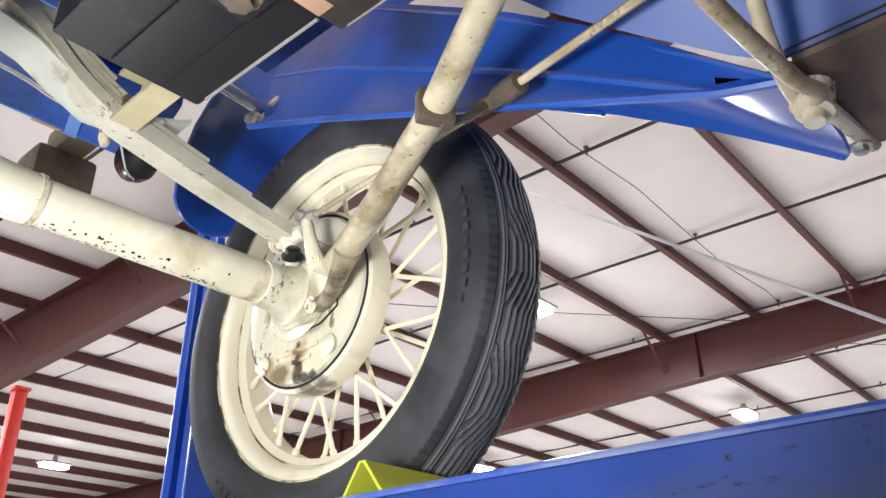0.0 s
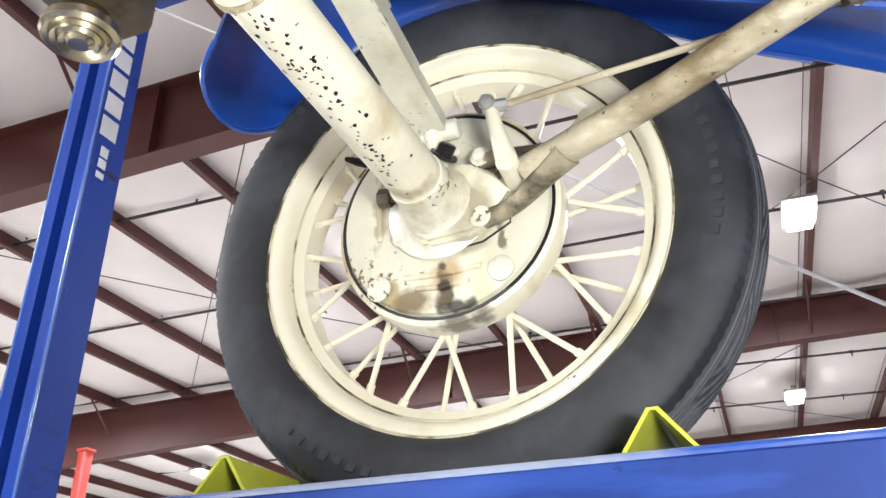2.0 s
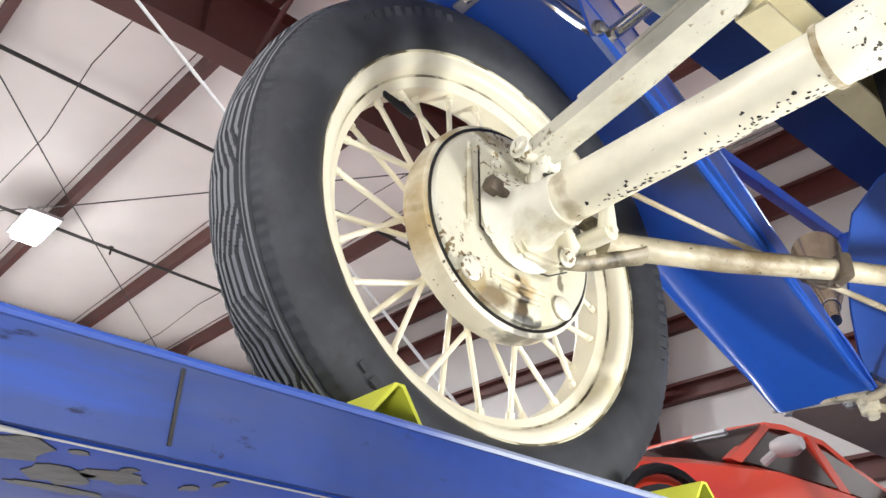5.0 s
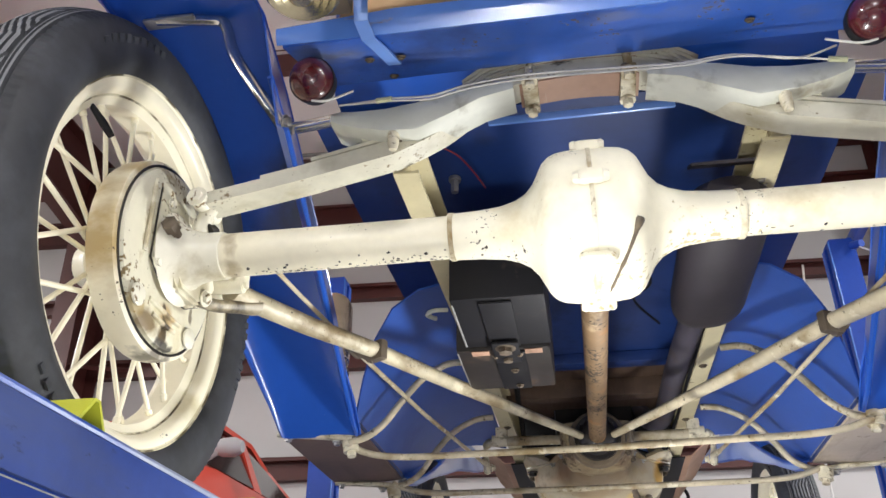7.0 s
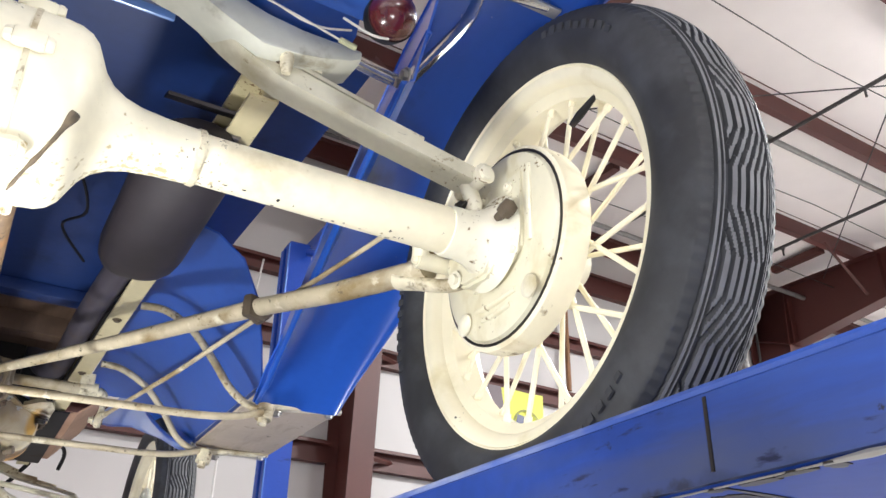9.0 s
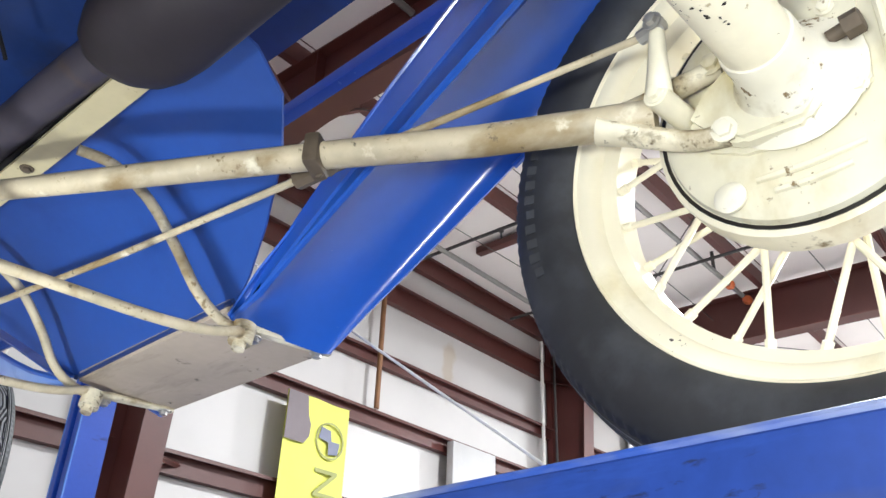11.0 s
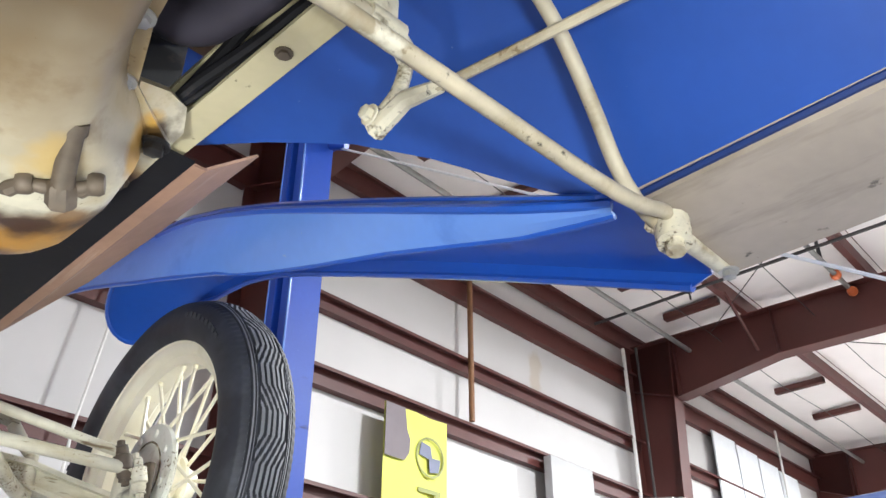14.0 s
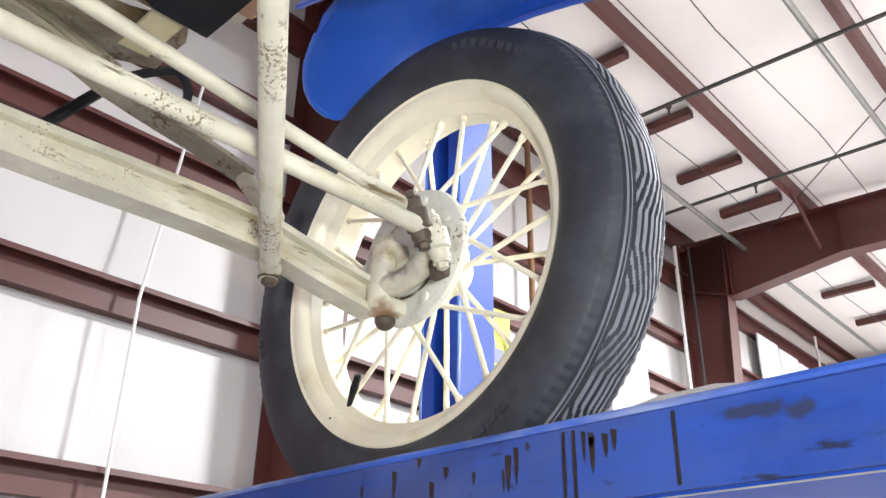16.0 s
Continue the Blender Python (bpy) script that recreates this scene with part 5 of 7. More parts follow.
# grey-cream arched ends of the rear crossmember over the spring
for s in (-1, 1):
    bm = B()
    pts = [(0.10, 0.238, 0.252), (0.15, 0.226, 0.250), (0.20, 0.200, 0.242), (0.25, 0.178, 0.228), (0.30, 0.182, 0.222), (0.34, 0.192, 0.222), (0.37, 0.203, 0.223), (0.384, 0.212, 0.222)]
    sheet(bm, [[(s * x, -0.042, zt - 0.010), (s * x, -0.046, (zl + zt) / 2 - 0.010), (s * x, -0.044, zl - 0.010), (s * x, -0.032, zl - 0.013), (s * x, 0.02, zl - 0.006)] for x, zl, zt in pts], 0.005)
    part("crossmember_end", bm, SEAT_CREAM, car, "grey-cream arched crossmember end over the spring")

# body floor and rear pan
bm = B()
sheet(bm, [[(x, y, z) for x in (-0.46 + 0.10 * max(0, y - 0.6), -0.2, 0, 0.2, 0.46 - 0.10 * max(0, y - 0.6))] for y, z in ((0.09, 0.305), (0.4, 0.31), (0.8, 0.29), (0.99, 0.28), (1.20, 0.272))], 0.006)
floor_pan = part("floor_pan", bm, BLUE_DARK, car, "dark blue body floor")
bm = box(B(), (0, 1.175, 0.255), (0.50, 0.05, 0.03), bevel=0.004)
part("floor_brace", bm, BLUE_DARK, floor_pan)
bm = B()
sheet(bm, [[(x, y, z) for x in (-0.27, 0, 0.27)] for y, z in ((1.21, 0.262), (1.40, 0.262), (1.72, 0.285))], 0.02)
part("floor_board", bm, WOOD, car, "worn brown wooden floorboards")
bm = box(B(), (0, 1.335, 0.228), (0.50, 0.05, 0.055), bevel=0.004)
part("cross_sill", bm, WOOD, car, "worn brown wooden cross sill")
bm = B()
rows = [(-0.184, 0.2315), (-0.175, 0.2345), (-0.12, 0.250), (-0.075, 0.263), (-0.045, 0.272), (-0.040, 0.30)]
sheet(bm, [[(x * (1.0 - 0.35 * max(0, y + 0.19)), y, z + 0.003 * math.cos(x * 4)) for x in (-0.418, -0.40, -0.25, -0.12, 0, 0.12, 0.25, 0.40, 0.418)] for y, z in rows], 0.005)
pan = part("rear_panel", bm, PANEL_BLUE, car, "blue rear body panel with rust spots at its bolts")
for x, y, z in ((-0.305, -0.121, 0.2497), (-0.258, -0.119, 0.2503), (-0.282, -0.060, 0.2675), (0.24, -0.11, 0.253)):
    part("panel_bolt", bolt(B(), (x, y, z - 0.004), (0, 0.4, -1), 0.005, 0.004), RUST_BOLT, pan)
# turned-up glossy lip behind the fold, painted paler for its reflection, and the wood that shows above it
bm = B()
sheet(bm, [[(x, y + 0.004 * math.cos(x * 4), z + (0.016 * min(1, max(0, (x + 0.42) / 0.17)) if k else 0)) for x in (-0.424, -0.40, -0.33, -0.25, -0.12, 0, 0.12, 0.25, 0.40, 0.424)] for k, (y, z) in enumerate(((-0.186, 0.2305), (-0.192, 0.236), (-0.197, 0.250), (-0.190, 0.258), (-0.172, 0.260)))], 0.004)
part("panel_lip", bm, SHEEN_BLUE, pan, "glossy turned-up blue lip of the panel, reflection in its colour")
part("panel_wood", box(B(), (-0.235, -0.166, 0.292), (0.21, 0.014, 0.05), bevel=0.003), WOOD_PALE, pan, "pale wooden strip above the panel")
# plain unseen upper body, hood and radiator, added to close the car against roof light
def shell(secs):
    rows = []
    for y, w, z0, z1 in secs:
        c = min(0.10, w * 0.3)
        rows.append([(-w, y, z0), (-w, y, z1 - c), (-w + c * 0.35, y, z1 - c * 0.3), (-w + c, y, z1), (0, y, z1 + 0.03), (w - c, y, z1), (w - c * 0.35, y, z1 - c * 0.3), (w, y, z1 - c), (w, y, z0), (0, y, z0), (-w, y, z0)])
    bm = sheet(B(), rows, 0.006)
    for r in (rows[0], rows[-1]):
        bm.faces.new([bm.verts.new(p) for p in r[:-1]])
    return bm


part("body_tub", shell([(-0.165, 0.30, 0.335, 0.50), (-0.12, 0.36, 0.330, 0.66), (0.05, 0.41, 0.328, 0.80), (0.9, 0.43, 0.328, 0.88), (1.50, 0.40, 0.322, 0.92)]), BLUE, car, "glossy blue body tub, unseen, blocks roof light")
part("hood", shell([(1.505, 0.37, 0.335, 0.90), (1.60, 0.30, 0.335, 0.80), (2.42, 0.255, 0.335, 0.74)]), BLUE, car, "blue engine hood, unseen, blocks roof light")
part("radiator_shell", shell([(2.425, 0.26, 0.262, 0.76), (2.53, 0.26, 0.262, 0.77), (2.55, 0.24, 0.28, 0.75)]), GALV, car, "plated radiator shell, unseen, closes the hood")

# tail lamps and their wiring
for s in (-1, 1):
    p = Vector((s * 0.384, -0.136, 0.202))
    m = along(p, (0, -0.9, -0.35))
    bm = lathe(B(), [(-0.040, 0), (-0.038, 0.013), (-0.030, 0.025), (-0.014, 0.032), (0.004, 0.034), (0.007, 0.034), (0.007, 0.030)], m, 28)
    tube(bm, [p + Vector((0, 0.01, 0.03)), p + Vector((0, 0.03, 0.075))], 0.008, 8)
    lamp = part("tail_lamp", bm, BLACK, car, "round black tail lamp with a red lens")
    bm = lathe(B(), [(0.005, 0.0325), (0.014, 0.032), (0.024, 0.027), (0.033, 0.018), (0.038, 0.007), (0.0385, 0)], m, 28)
    part("lens", bm, RED_LENS, lamp, "domed red glass lens")
    bm = tube(B(), smooth_path([p + Vector((0, 0.0, -0.035)), p + Vector((-s * 0.02, 0.01, -0.03)), p + Vector((-s * 0.05, 0.035, 0.004))], 5), 0.0018, 6)
    part("lamp_wire", bm, WIRE, lamp)
for k, dz in enumerate((0.0, 0.0055)):
    pts = [(x, -0.075 - 0.003 * math.sin(x * 9 + k), z + dz * (1 if abs(x) < 0.3 else 0.3)) for x, z in ((-0.362, 0.203), (-0.283, 0.203), (-0.223, 0.200), (-0.172, 0.211), (-0.104, 0.217), (-0.021, 0.215), (0.139, 0.207), (0.218, 0.213), (0.30, 0.200), (0.357, 0.188 + 0.028 * k))]
    part("tail_wire", tube(B(), smooth_path(pts, 5), 0.0016, 6), WIRE, car, "dirty tail-lamp wire")
for x in (-0.292, 0.352):
    part("wire_joint", tube(B(), [(x - 0.012, -0.0765, 0.203 if x < 0 else 0.191), (x + 0.012, -0.0765, 0.204 if x < 0 else 0.187)], 0.0042, 8), TAPE, car, "yellowish taped wire joint")
part("red_wire", tube(B(), smooth_path([(-0.25, 0.18, 0.296), (-0.222, 0.20, 0.288), (-0.200, 0.25, 0.284), (-0.186, 0.32, 0.292)], 5), 0.0018, 6), WIRE_RED, car)

# bent bright stays from the body to the rear fenders
for s in (-1, 1):
    pts = mirror([(0.38, 0.045, 0.278), (0.47, 0.047, 0.268), (0.497, 0.047, 0.272), (0.515, 0.046, 0.295), (0.60, 0.035, 0.43), (0.625, 0.03, 0.50), (0.65, 0.03, 0.525), (0.76, 0.015, 0.53)], s)
    stay = part("fender_stay", tube(B(), smooth_path(pts, 4), 0.0108, 12), CHROME, car, "bent bright steel fender stay")
    for dy in (0.0, 0.022):
        part("stay_bolt", bolt(B(), (s * 0.488, 0.02 + dy, 0.262), (-s, 0, -0.3), 0.008, 0.01), STEEL, stay)
    bm = box(B(), (s * 0.735, 0.018, 0.524), (0.10, 0.025, 0.006), bevel=0.002)
    part("stay_foot", bm, GALV, stay)

# ribbed brass cap below the rear body
bm = lathe(B(), [(0.03, 0), (0.03, 0.03), (0.012, 0.034), (0.008, 0.046), (-0.004, 0.047), (-0.010, 0.042), (-0.008, 0.036), (-0.013, 0.033), (-0.010, 0.027), (-0.015, 0.023), (-0.012, 0.017), (-0.016, 0.012), (-0.015, 0)], along((-0.330, -0.345, 0.162), (0, 0, 1)), 32)
part("drain_cap", bm, BRASS, car, "brown brass cap with concentric rings")
bm = box(B(), (-0.335, -0.335, 0.228), (0.105, 0.09, 0.07), bevel=0.01)
box(bm, (-0.335, -0.27, 0.285), (0.05, 0.14, 0.05), bevel=0.006)
part("cap_housing", bm, GRIME_BROWN, car, "dark bronze housing above the ribbed cap")

# pieces behind the rear fold: a wooden block, a number plate with plain bars, a strap
part("rear_block", box(B(), (-0.272, -0.235, 0.290), (0.05, 0.03, 0.05), bevel=0.003), WOOD_PALE, pan, "pale wooden block")
plate = part("number_plate", box(B(), (-0.10, -0.235, 0.325), (0.29, 0.004, 0.13), bevel=0.001), WHITE_PRINT, car, "white number plate behind the rear body")
for k in range(6):
    part("plate_bar", box(B(), (-0.20 + 0.04 * k, -0.2385, 0.322), (0.024, 0.002, 0.07)), BLACK, plate)
part("panel_strap", sheet(B(), [[(x - 0.010, y, z - 0.006), (x + 0.010, y, z - 0.006)] for x, y, z in ((-0.298, -0.215, 0.300), (-0.296, -0.206, 0.245), (-0.290, -0.184, 0.232), (-0.280, -0.15, 0.240), (-0.270, -0.105, 0.252))], 0.003), LIT_BLUE, pan, "lighter blue strap")

# muffler and exhaust pipe
bm = B()
sec = [(0.12, 0.02), (0.13, 0.55), (0.16, 0.86), (0.22, 0.97), (0.52, 1.0), (0.56, 0.95), (0.592, 0.82), (0.615, 0.60), (0.627, 0.3), (0.630, 0.02)]
rings = [[(0.228 + 0.072 * k * math.cos(a), y, 0.122 + 0.046 * k * math.copysign(abs(math.sin(a)) ** 0.7, math.sin(a))) for a in (2 * math.pi * i / 28 for i in range(29))] for y, k in sec]
for ra, rb in zip(rings, rings[1:]):
    for i in range(28):
        va = [bm.verts.new(p) for p in (ra[i], ra[i + 1], rb[i + 1], rb[i])]
        bm.faces.new(va)
bmesh.ops.remove_doubles(bm, verts=bm.verts, dist=1e-5)
muffler = part("muffler", bm, MUFFLER, car, "brown-grey steel muffler")
bm = tube(B(), smooth_path([(0.240, 0.53, 0.155), (0.225, 0.7, 0.165), (0.212, 1.1, 0.180), (0.210, 1.4, 0.192), (0.208, 1.53, 0.198), (0.192, 1.605, 0.206), (0.165, 1.645, 0.232), (0.140, 1.655, 0.285), (0.130, 1.655, 0.33)], 4), 0.029, 16)
part("exhaust_pipe", bm, EXHAUST, muffler, "dull purple-grey exhaust pipe")
part("muffler_bolt", bolt(B(), (0.273, 0.153, 0.150), (0, -1, -0.3), 0.011, 0.02), STEEL, muffler)
bm = B()
sheet(bm, [[(0.17, 0.13, 0.175), (0.28, 0.13, 0.175)], [(0.17, 0.17, 0.195), (0.28, 0.17, 0.195)]], 0.005)
part("muffler_hanger", bm, MUFFLER, muffler)

# battery box with its strap
bm = box(B(), (-0.168, 0.39, 0.119), (0.168, 0.22, 0.17), bevel=0.005)
batt = part("battery_box", bm, BLACK, car, "black steel battery box with a strap and rusty bolts")
bm = box(B(), (-0.180, 0.612, 0.112), (0.186, 0.225, 0.17), bevel=0.005)
part("box_tray", bm, BOX_BROWN, batt, "worn dark brown tray of the battery box")
bm = box(B(), (-0.172, 0.50, 0.021), (0.052, 0.10, 0.006), bevel=0.002)
box(bm, (-0.168, 0.61, 0.024), (0.062, 0.21, 0.004), bevel=0.001)
box(bm, (-0.172, 0.39, 0.030), (0.058, 0.20, 0.004), bevel=0.001)
part("battery_strap", bm, BLACK, batt)
for x, y, r in ((-0.172, 0.475, 0.014), (-0.172, 0.53, 0.010), (-0.165, 0.60, 0.006), (-0.162, 0.69, 0.006), (-0.195, 0.52, 0.005), (-0.148, 0.515, 0.005)):
    part("strap_bolt", bolt(B(), (x, y, 0.021), (0, 0, -1), r, r * 0.9), RUST_BOLT, batt)
for x in (-0.225, -0.12):
    part("rust_patch", box(B(), (x, 0.512, 0.0258), (0.035, 0.022, 0.002), bevel=0.0008), RUST_SHEET, batt)
part("box_edge", tube(B(), [(-0.250, 0.30, 0.0340), (-0.250, 0.49, 0.0340)], 0.002, 6), GALV, batt)
part("box_edge", tube(B(), [(-0.271, 0.51, 0.029), (-0.271, 0.72, 0.029)], 0.002, 6), GALV, batt)

# running-board brackets: curved arms and long truss rods across the car
for y0, tip, arm in ((0.82, (0.755, 0.831, -0.020), [(0.293, 0.858, 0.146), (0.345, 0.848, 0.142), (0.405, 0.838, 0.105), (0.455, 0.828, 0.045), (0.495, 0.82, -0.01), (0.535, 0.816, -0.04), (0.574, 0.815, -0.050)]),
                     (1.284, (0.745, 1.295, -0.024), [(0.285, 1.26, 0.136), (0.335, 1.262, 0.132), (0.40, 1.268, 0.10), (0.455, 1.275, 0.045), (0.495, 1.28, -0.008), (0.535, 1.283, -0.034), (0.575, 1.284, -0.042)])):
    zm = -0.089 if y0 < 1 else -0.068
    half = [(0.574, y0 - 0.002, zm + 0.034), (0.55, y0 - 0.012, zm + 0.024), (0.50, y0 - 0.022, zm + 0.010), (0.42, y0 - 0.024, zm + 0.003), (0.28, y0 - 0.018, zm + 0.002)]
    skew = 0.05 if y0 < 1 else 0.02
    pts = [(-x, 2 * y0 - 0.012 - y if x > 0.56 else y0 - 0.008 + skew * x, z) for x, y, z in half] + [(0, y0 - 0.008, zm)] + [(x, y if x > 0.56 else y0 - 0.008 - skew * x, z) for x, y, z in half[::-1]]
    truss = part("truss_rod", tube(B(), smooth_path(pts, 4), 0.0079, 10), ROD_CREAM, car, "chipped cream truss rod across the car")
    for s in (-1, 1):
        part("bracket_arm", tube(B(), smooth_path(mirror(arm, s), 5), 0.0082, 10), ROD_CREAM, truss, "curved cream running-board bracket")
        bm = tube(B(), mirror([(0.565, y0, -0.042), (0.62, y0 + 0.003, -0.033), tip], s), [0.014, 0.011, 0.008], 10, flat=0.7)
        part("bracket_bar", bm, CREAM_GRIMY, truss)
        bm = lathe(B(), [(-0.03, 0.0), (-0.03, 0.010), (-0.018, 0.010), (-0.018, 0.018), (0.012, 0.019), (0.016, 0.012), (0.016, 0)], along((s * 0.574, y0 - 0.002 - 0.010 * s, -0.052), (0.2 * s, 0.1, 1)), 14)
        part("bracket_socket", bm, CREAM_GRIMY, truss)
        for d in (0.03, 0.15):
            part("bracket_bolt", bolt(B(), (s * (0.575 + d), y0 + 0.004, -0.048 + d * 0.12), (0, 0, -1), 0.008, 0.009), GALV, truss)

# brake cross shaft on the frame with its levers
bm = tube(B(), [(-0.30, 1.395, 0.105), (0, 1.39, 0.10), (0.30, 1.395, 0.105)], 0.014, 12)
shaft = part("brake_shaft", bm, ROD_CREAM, car, "grimy brake cross shaft under the frame")
for s in (-1, 1):
    bm = tube(B(), smooth_path(mirror([(0.305, 1.395, 0.105), (0.322, 1.40, 0.095), (0.326, 1.415, 0.065), (0.322, 1.432, 0.045)], s), 4), [0.012] * 5 + [0.008] * 8, 10)
    part("shaft_lever", bm, CREAM_GRIMY, shaft)
    bm = lathe(B(), [(-0.022, 0), (-0.022, 0.017), (0.022, 0.017), (0.022, 0)], along((s * 0.282, 1.395, 0.107), (1, 0, 0)), 14)
    box(bm, (s * 0.275, 1.395, 0.13), (0.035, 0.03, 0.03), bevel=0.004)
    part("shaft_bracket", bm, CREAM_GRIMY, shaft)
    bm = tube(B(), mirror([(0.326, 1.45, 0.034), (0.322, 1.40, 0.042), (0.332, 1.36, 0.041)], s), [0.012, 0.010, 0.007], 8)
    bolt(bm, (s * 0.312, 1.44, 0.040), (-s, 0, 0), 0.008, 0.01)
    part("lever_clevis", bm, CREAM_GRIMY, shaft)

# ---- running boards, aprons and fenders ----
for s in (-1, 1):
    bm = B()
    sheet(bm, [[(s * 0.552, y, 0.012), (s * 0.556, y, -0.016), (s * 0.60, y, -0.020), (s * 0.70, y, -0.020), (s * 0.748, y, -0.018), (s * 0.753, y, 0.01)] for y in (0.822, 1.0, 1.15, 1.298)], 0.006)
    part("running_board", bm, BOARD if s > 0 else BOARD_BROWN, car, "running board with a bare greyish underside" if s > 0 else "running board with a stained brown underside")
    bm = B()
    prof = [(0.300, 0.200), (0.360, 0.190), (0.420, 0.160), (0.470, 0.115), (0.515, 0.060), (0.545, 0.015), (0.556, -0.006)]
    rear = [0.53, 0.535, 0.555, 0.612, 0.697, 0.767, 0.804]
    fore = [1.80, 1.712, 1.605, 1.515, 1.43, 1.36, 1.315]
    sheet(bm, [[(s * x, a + (b - a) * t, z) for (x, z), a, b in zip(prof, rear, fore)] for t in (0, 0.12, 0.25, 0.5, 0.75, 0.88, 1)], 0.004)
    apron = part("splash_apron", bm, APRON_BLUE, car, "smooth blue splash apron between frame and running board")
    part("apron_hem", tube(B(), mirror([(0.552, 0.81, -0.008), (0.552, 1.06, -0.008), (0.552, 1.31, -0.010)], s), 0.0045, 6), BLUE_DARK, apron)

    # rear fender: crowned sheet over the wheel and the inner valance
    crown = [(0.812, -0.034), (0.747, 0.024), (0.68, 0.086), (0.60, 0.154), (0.50, 0.233), (0.40, 0.304), (0.29, 0.378), (0.17, 0.456), (0.02, 0.522), (-0.14, 0.515), (-0.24, 0.468)]
    rows = []
    for k, (y, z) in enumerate(crown):
        xi = 0.545 if k < 2 else 0.555 if k < 4 else 0.55
        xo = (0.735, 0.748, 0.768, 0.786, 0.802, 0.812)[min(k, 5)]
        n = Vector((0, y + 0.02, z + 0.12)).normalized()
        row = []
        for u, up in ((0, -0.012), (0.03, 0.0), (0.25, 0.018), (0.5, 0.026), (0.75, 0.022), (0.93, 0.006), (0.98, -0.010), (1.0, -0.030)):
            up *= min(1, 0.30 + 0.14 * k)
            row.append((s * (xi + (xo - xi) * u), y + n.y * up, z + n.z * up))
        rows.append(row)
    tail = [(0.575, -0.355, 0.352), (0.588, -0.382, 0.315), (0.615, -0.392, 0.286), (0.655, -0.392, 0.270), (0.70, -0.380, 0.271), (0.74, -0.352, 0.292), (0.772, -0.315, 0.335), (0.792, -0.268, 0.398)]
    tail = [Vector(p) for p in mirror(tail, s)]
    for f, lift_by in ((0.35, 0.022), (0.7, 0.024), (1.0, 0.0)):
        rows.append([Vector(a).lerp(b, f) + Vector((0, -0.7, 0.7)) * lift_by for a, b in zip(rows[10], tail)])
    bm = sheet(B(), rows, 0.004)
    fender_rows = rows
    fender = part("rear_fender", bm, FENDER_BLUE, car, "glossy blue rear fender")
    bm = B()
    rows = []
    for y, z in crown[:9]:
        low = max(-0.034, min(0.246, -0.03 + (0.775 - y) * 0.372))
        f = (0.775 - y) / 0.745
        rows.append([(s * (0.552 - 0.068 * f), y, low), (s * (0.556 - 0.055 * f), y, low + 0.012), (s * (0.556 - 0.03 * f), y + 0.0, (low + z) / 2), (s * 0.556, y, z + 0.004)])
    sheet(bm, rows, 0.004)
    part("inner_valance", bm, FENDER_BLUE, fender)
    part("valance_hem", tube(B(), [r[0] for r in rows], 0.005, 6), BLUE, fender)
    part("valance_bead", tube(B(), [Vector(r[2]) + Vector((-s * 0.002, 0, -0.02)) for r in rows[1:]], 0.006, 6), BLUE, fender)
    part("rolled_edge", tube(B(), smooth_path([r[-1] for r in fender_rows[4:-1]] + tail[::-1], 2), 0.0055, 6), BLUE, fender)

    # front fender
    crown = [(1.318, -0.012), (1.45, 0.052), (1.573, 0.112), (1.75, 0.196), (1.96, 0.292), (2.138, 0.372), (2.30, 0.435), (2.45, 0.474), (2.58, 0.482)]
    rows = []
    for k, (y, z) in enumerate(crown):
        xi = 0.52 if k < 5 else 0.53 + 0.010 * (k - 5)
        xo = 0.752 + min(k, 5) * 0.008
        n = Vector((0, y - 2.5, z + 0.25)).normalized()
        row = []
        for u, up in ((0, -0.006), (0.04, 0.004), (0.25, 0.018), (0.5, 0.026), (0.75, 0.022), (0.93, 0.006), (0.985, 0.0), (1.0, -0.030)):
            row.append((s * (xi + (xo - xi) * u), y + n.y * up, z + n.z * up))
        rows.append(row)
    tip = [(0.600, 2.735, 0.470), (0.617, 2.785, 0.440), (0.645, 2.815, 0.408), (0.680, 2.822, 0.388), (0.715, 2.815, 0.384), (0.748, 2.792, 0.398), (0.775, 2.750, 0.425), (0.790, 2.700, 0.452)]
    tip = [Vector(p) for p in mirror(tip, s)]
    for f, lift_by in ((0.35, 0.016), (0.7, 0.020), (1.0, 0.0)):
        rows.append([Vector(a).lerp(b, f) + Vector((0, 0.7, 0.7)) * lift_by for a, b in zip(rows[8], tip)])
    fender = part("front_fender", sheet(B(), rows, 0.004), BLUE, car, "glossy blue front fender with fine scratches")
    part("rolled_edge", tube(B(), smooth_path([r[-1] for r in rows[:-1]] + tip[::-1], 2), 0.006, 6), BLUE, fender)
    low = [(0.547, 1.320, -0.025), (0.542, 1.440, -0.001), (0.540, 1.668, 0.076), (0.535, 1.958, 0.162), (0.516, 2.085, 0.205), (0.492, 2.187, 0.228), (0.468, 2.30, 0.252), (0.452, 2.45, 0.295), (0.44, 2.557, 0.318)]
    top = [(0.540, 1.317, -0.014), (0.514, 1.424, 0.018), (0.500, 1.622, 0.106), (0.497, 1.888, 0.230), (0.499, 2.008, 0.282), (0.501, 2.159, 0.341), (0.495, 2.30, 0.366), (0.465, 2.45, 0.345), (0.445, 2.557, 0.330)]
    rows = [[Vector(p) for p in mirror([a, tuple(Vector(a).lerp(Vector(b), 0.12)), tuple(Vector(a).lerp(Vector(b), 0.5) + Vector((-0.004, 0, -0.004))), tuple(Vector(a).lerp(Vector(b), 0.9)), b], s)] for a, b in zip(low, top)]
    part("inner_valance", sheet(B(), rows, 0.004), LIT_BLUE, fender, "lighter blue inner fender valance, light put into its colour")
    part("valance_hem", tube(B(), smooth_path(mirror(low, s), 2), 0.004, 6), BLUE, fender)
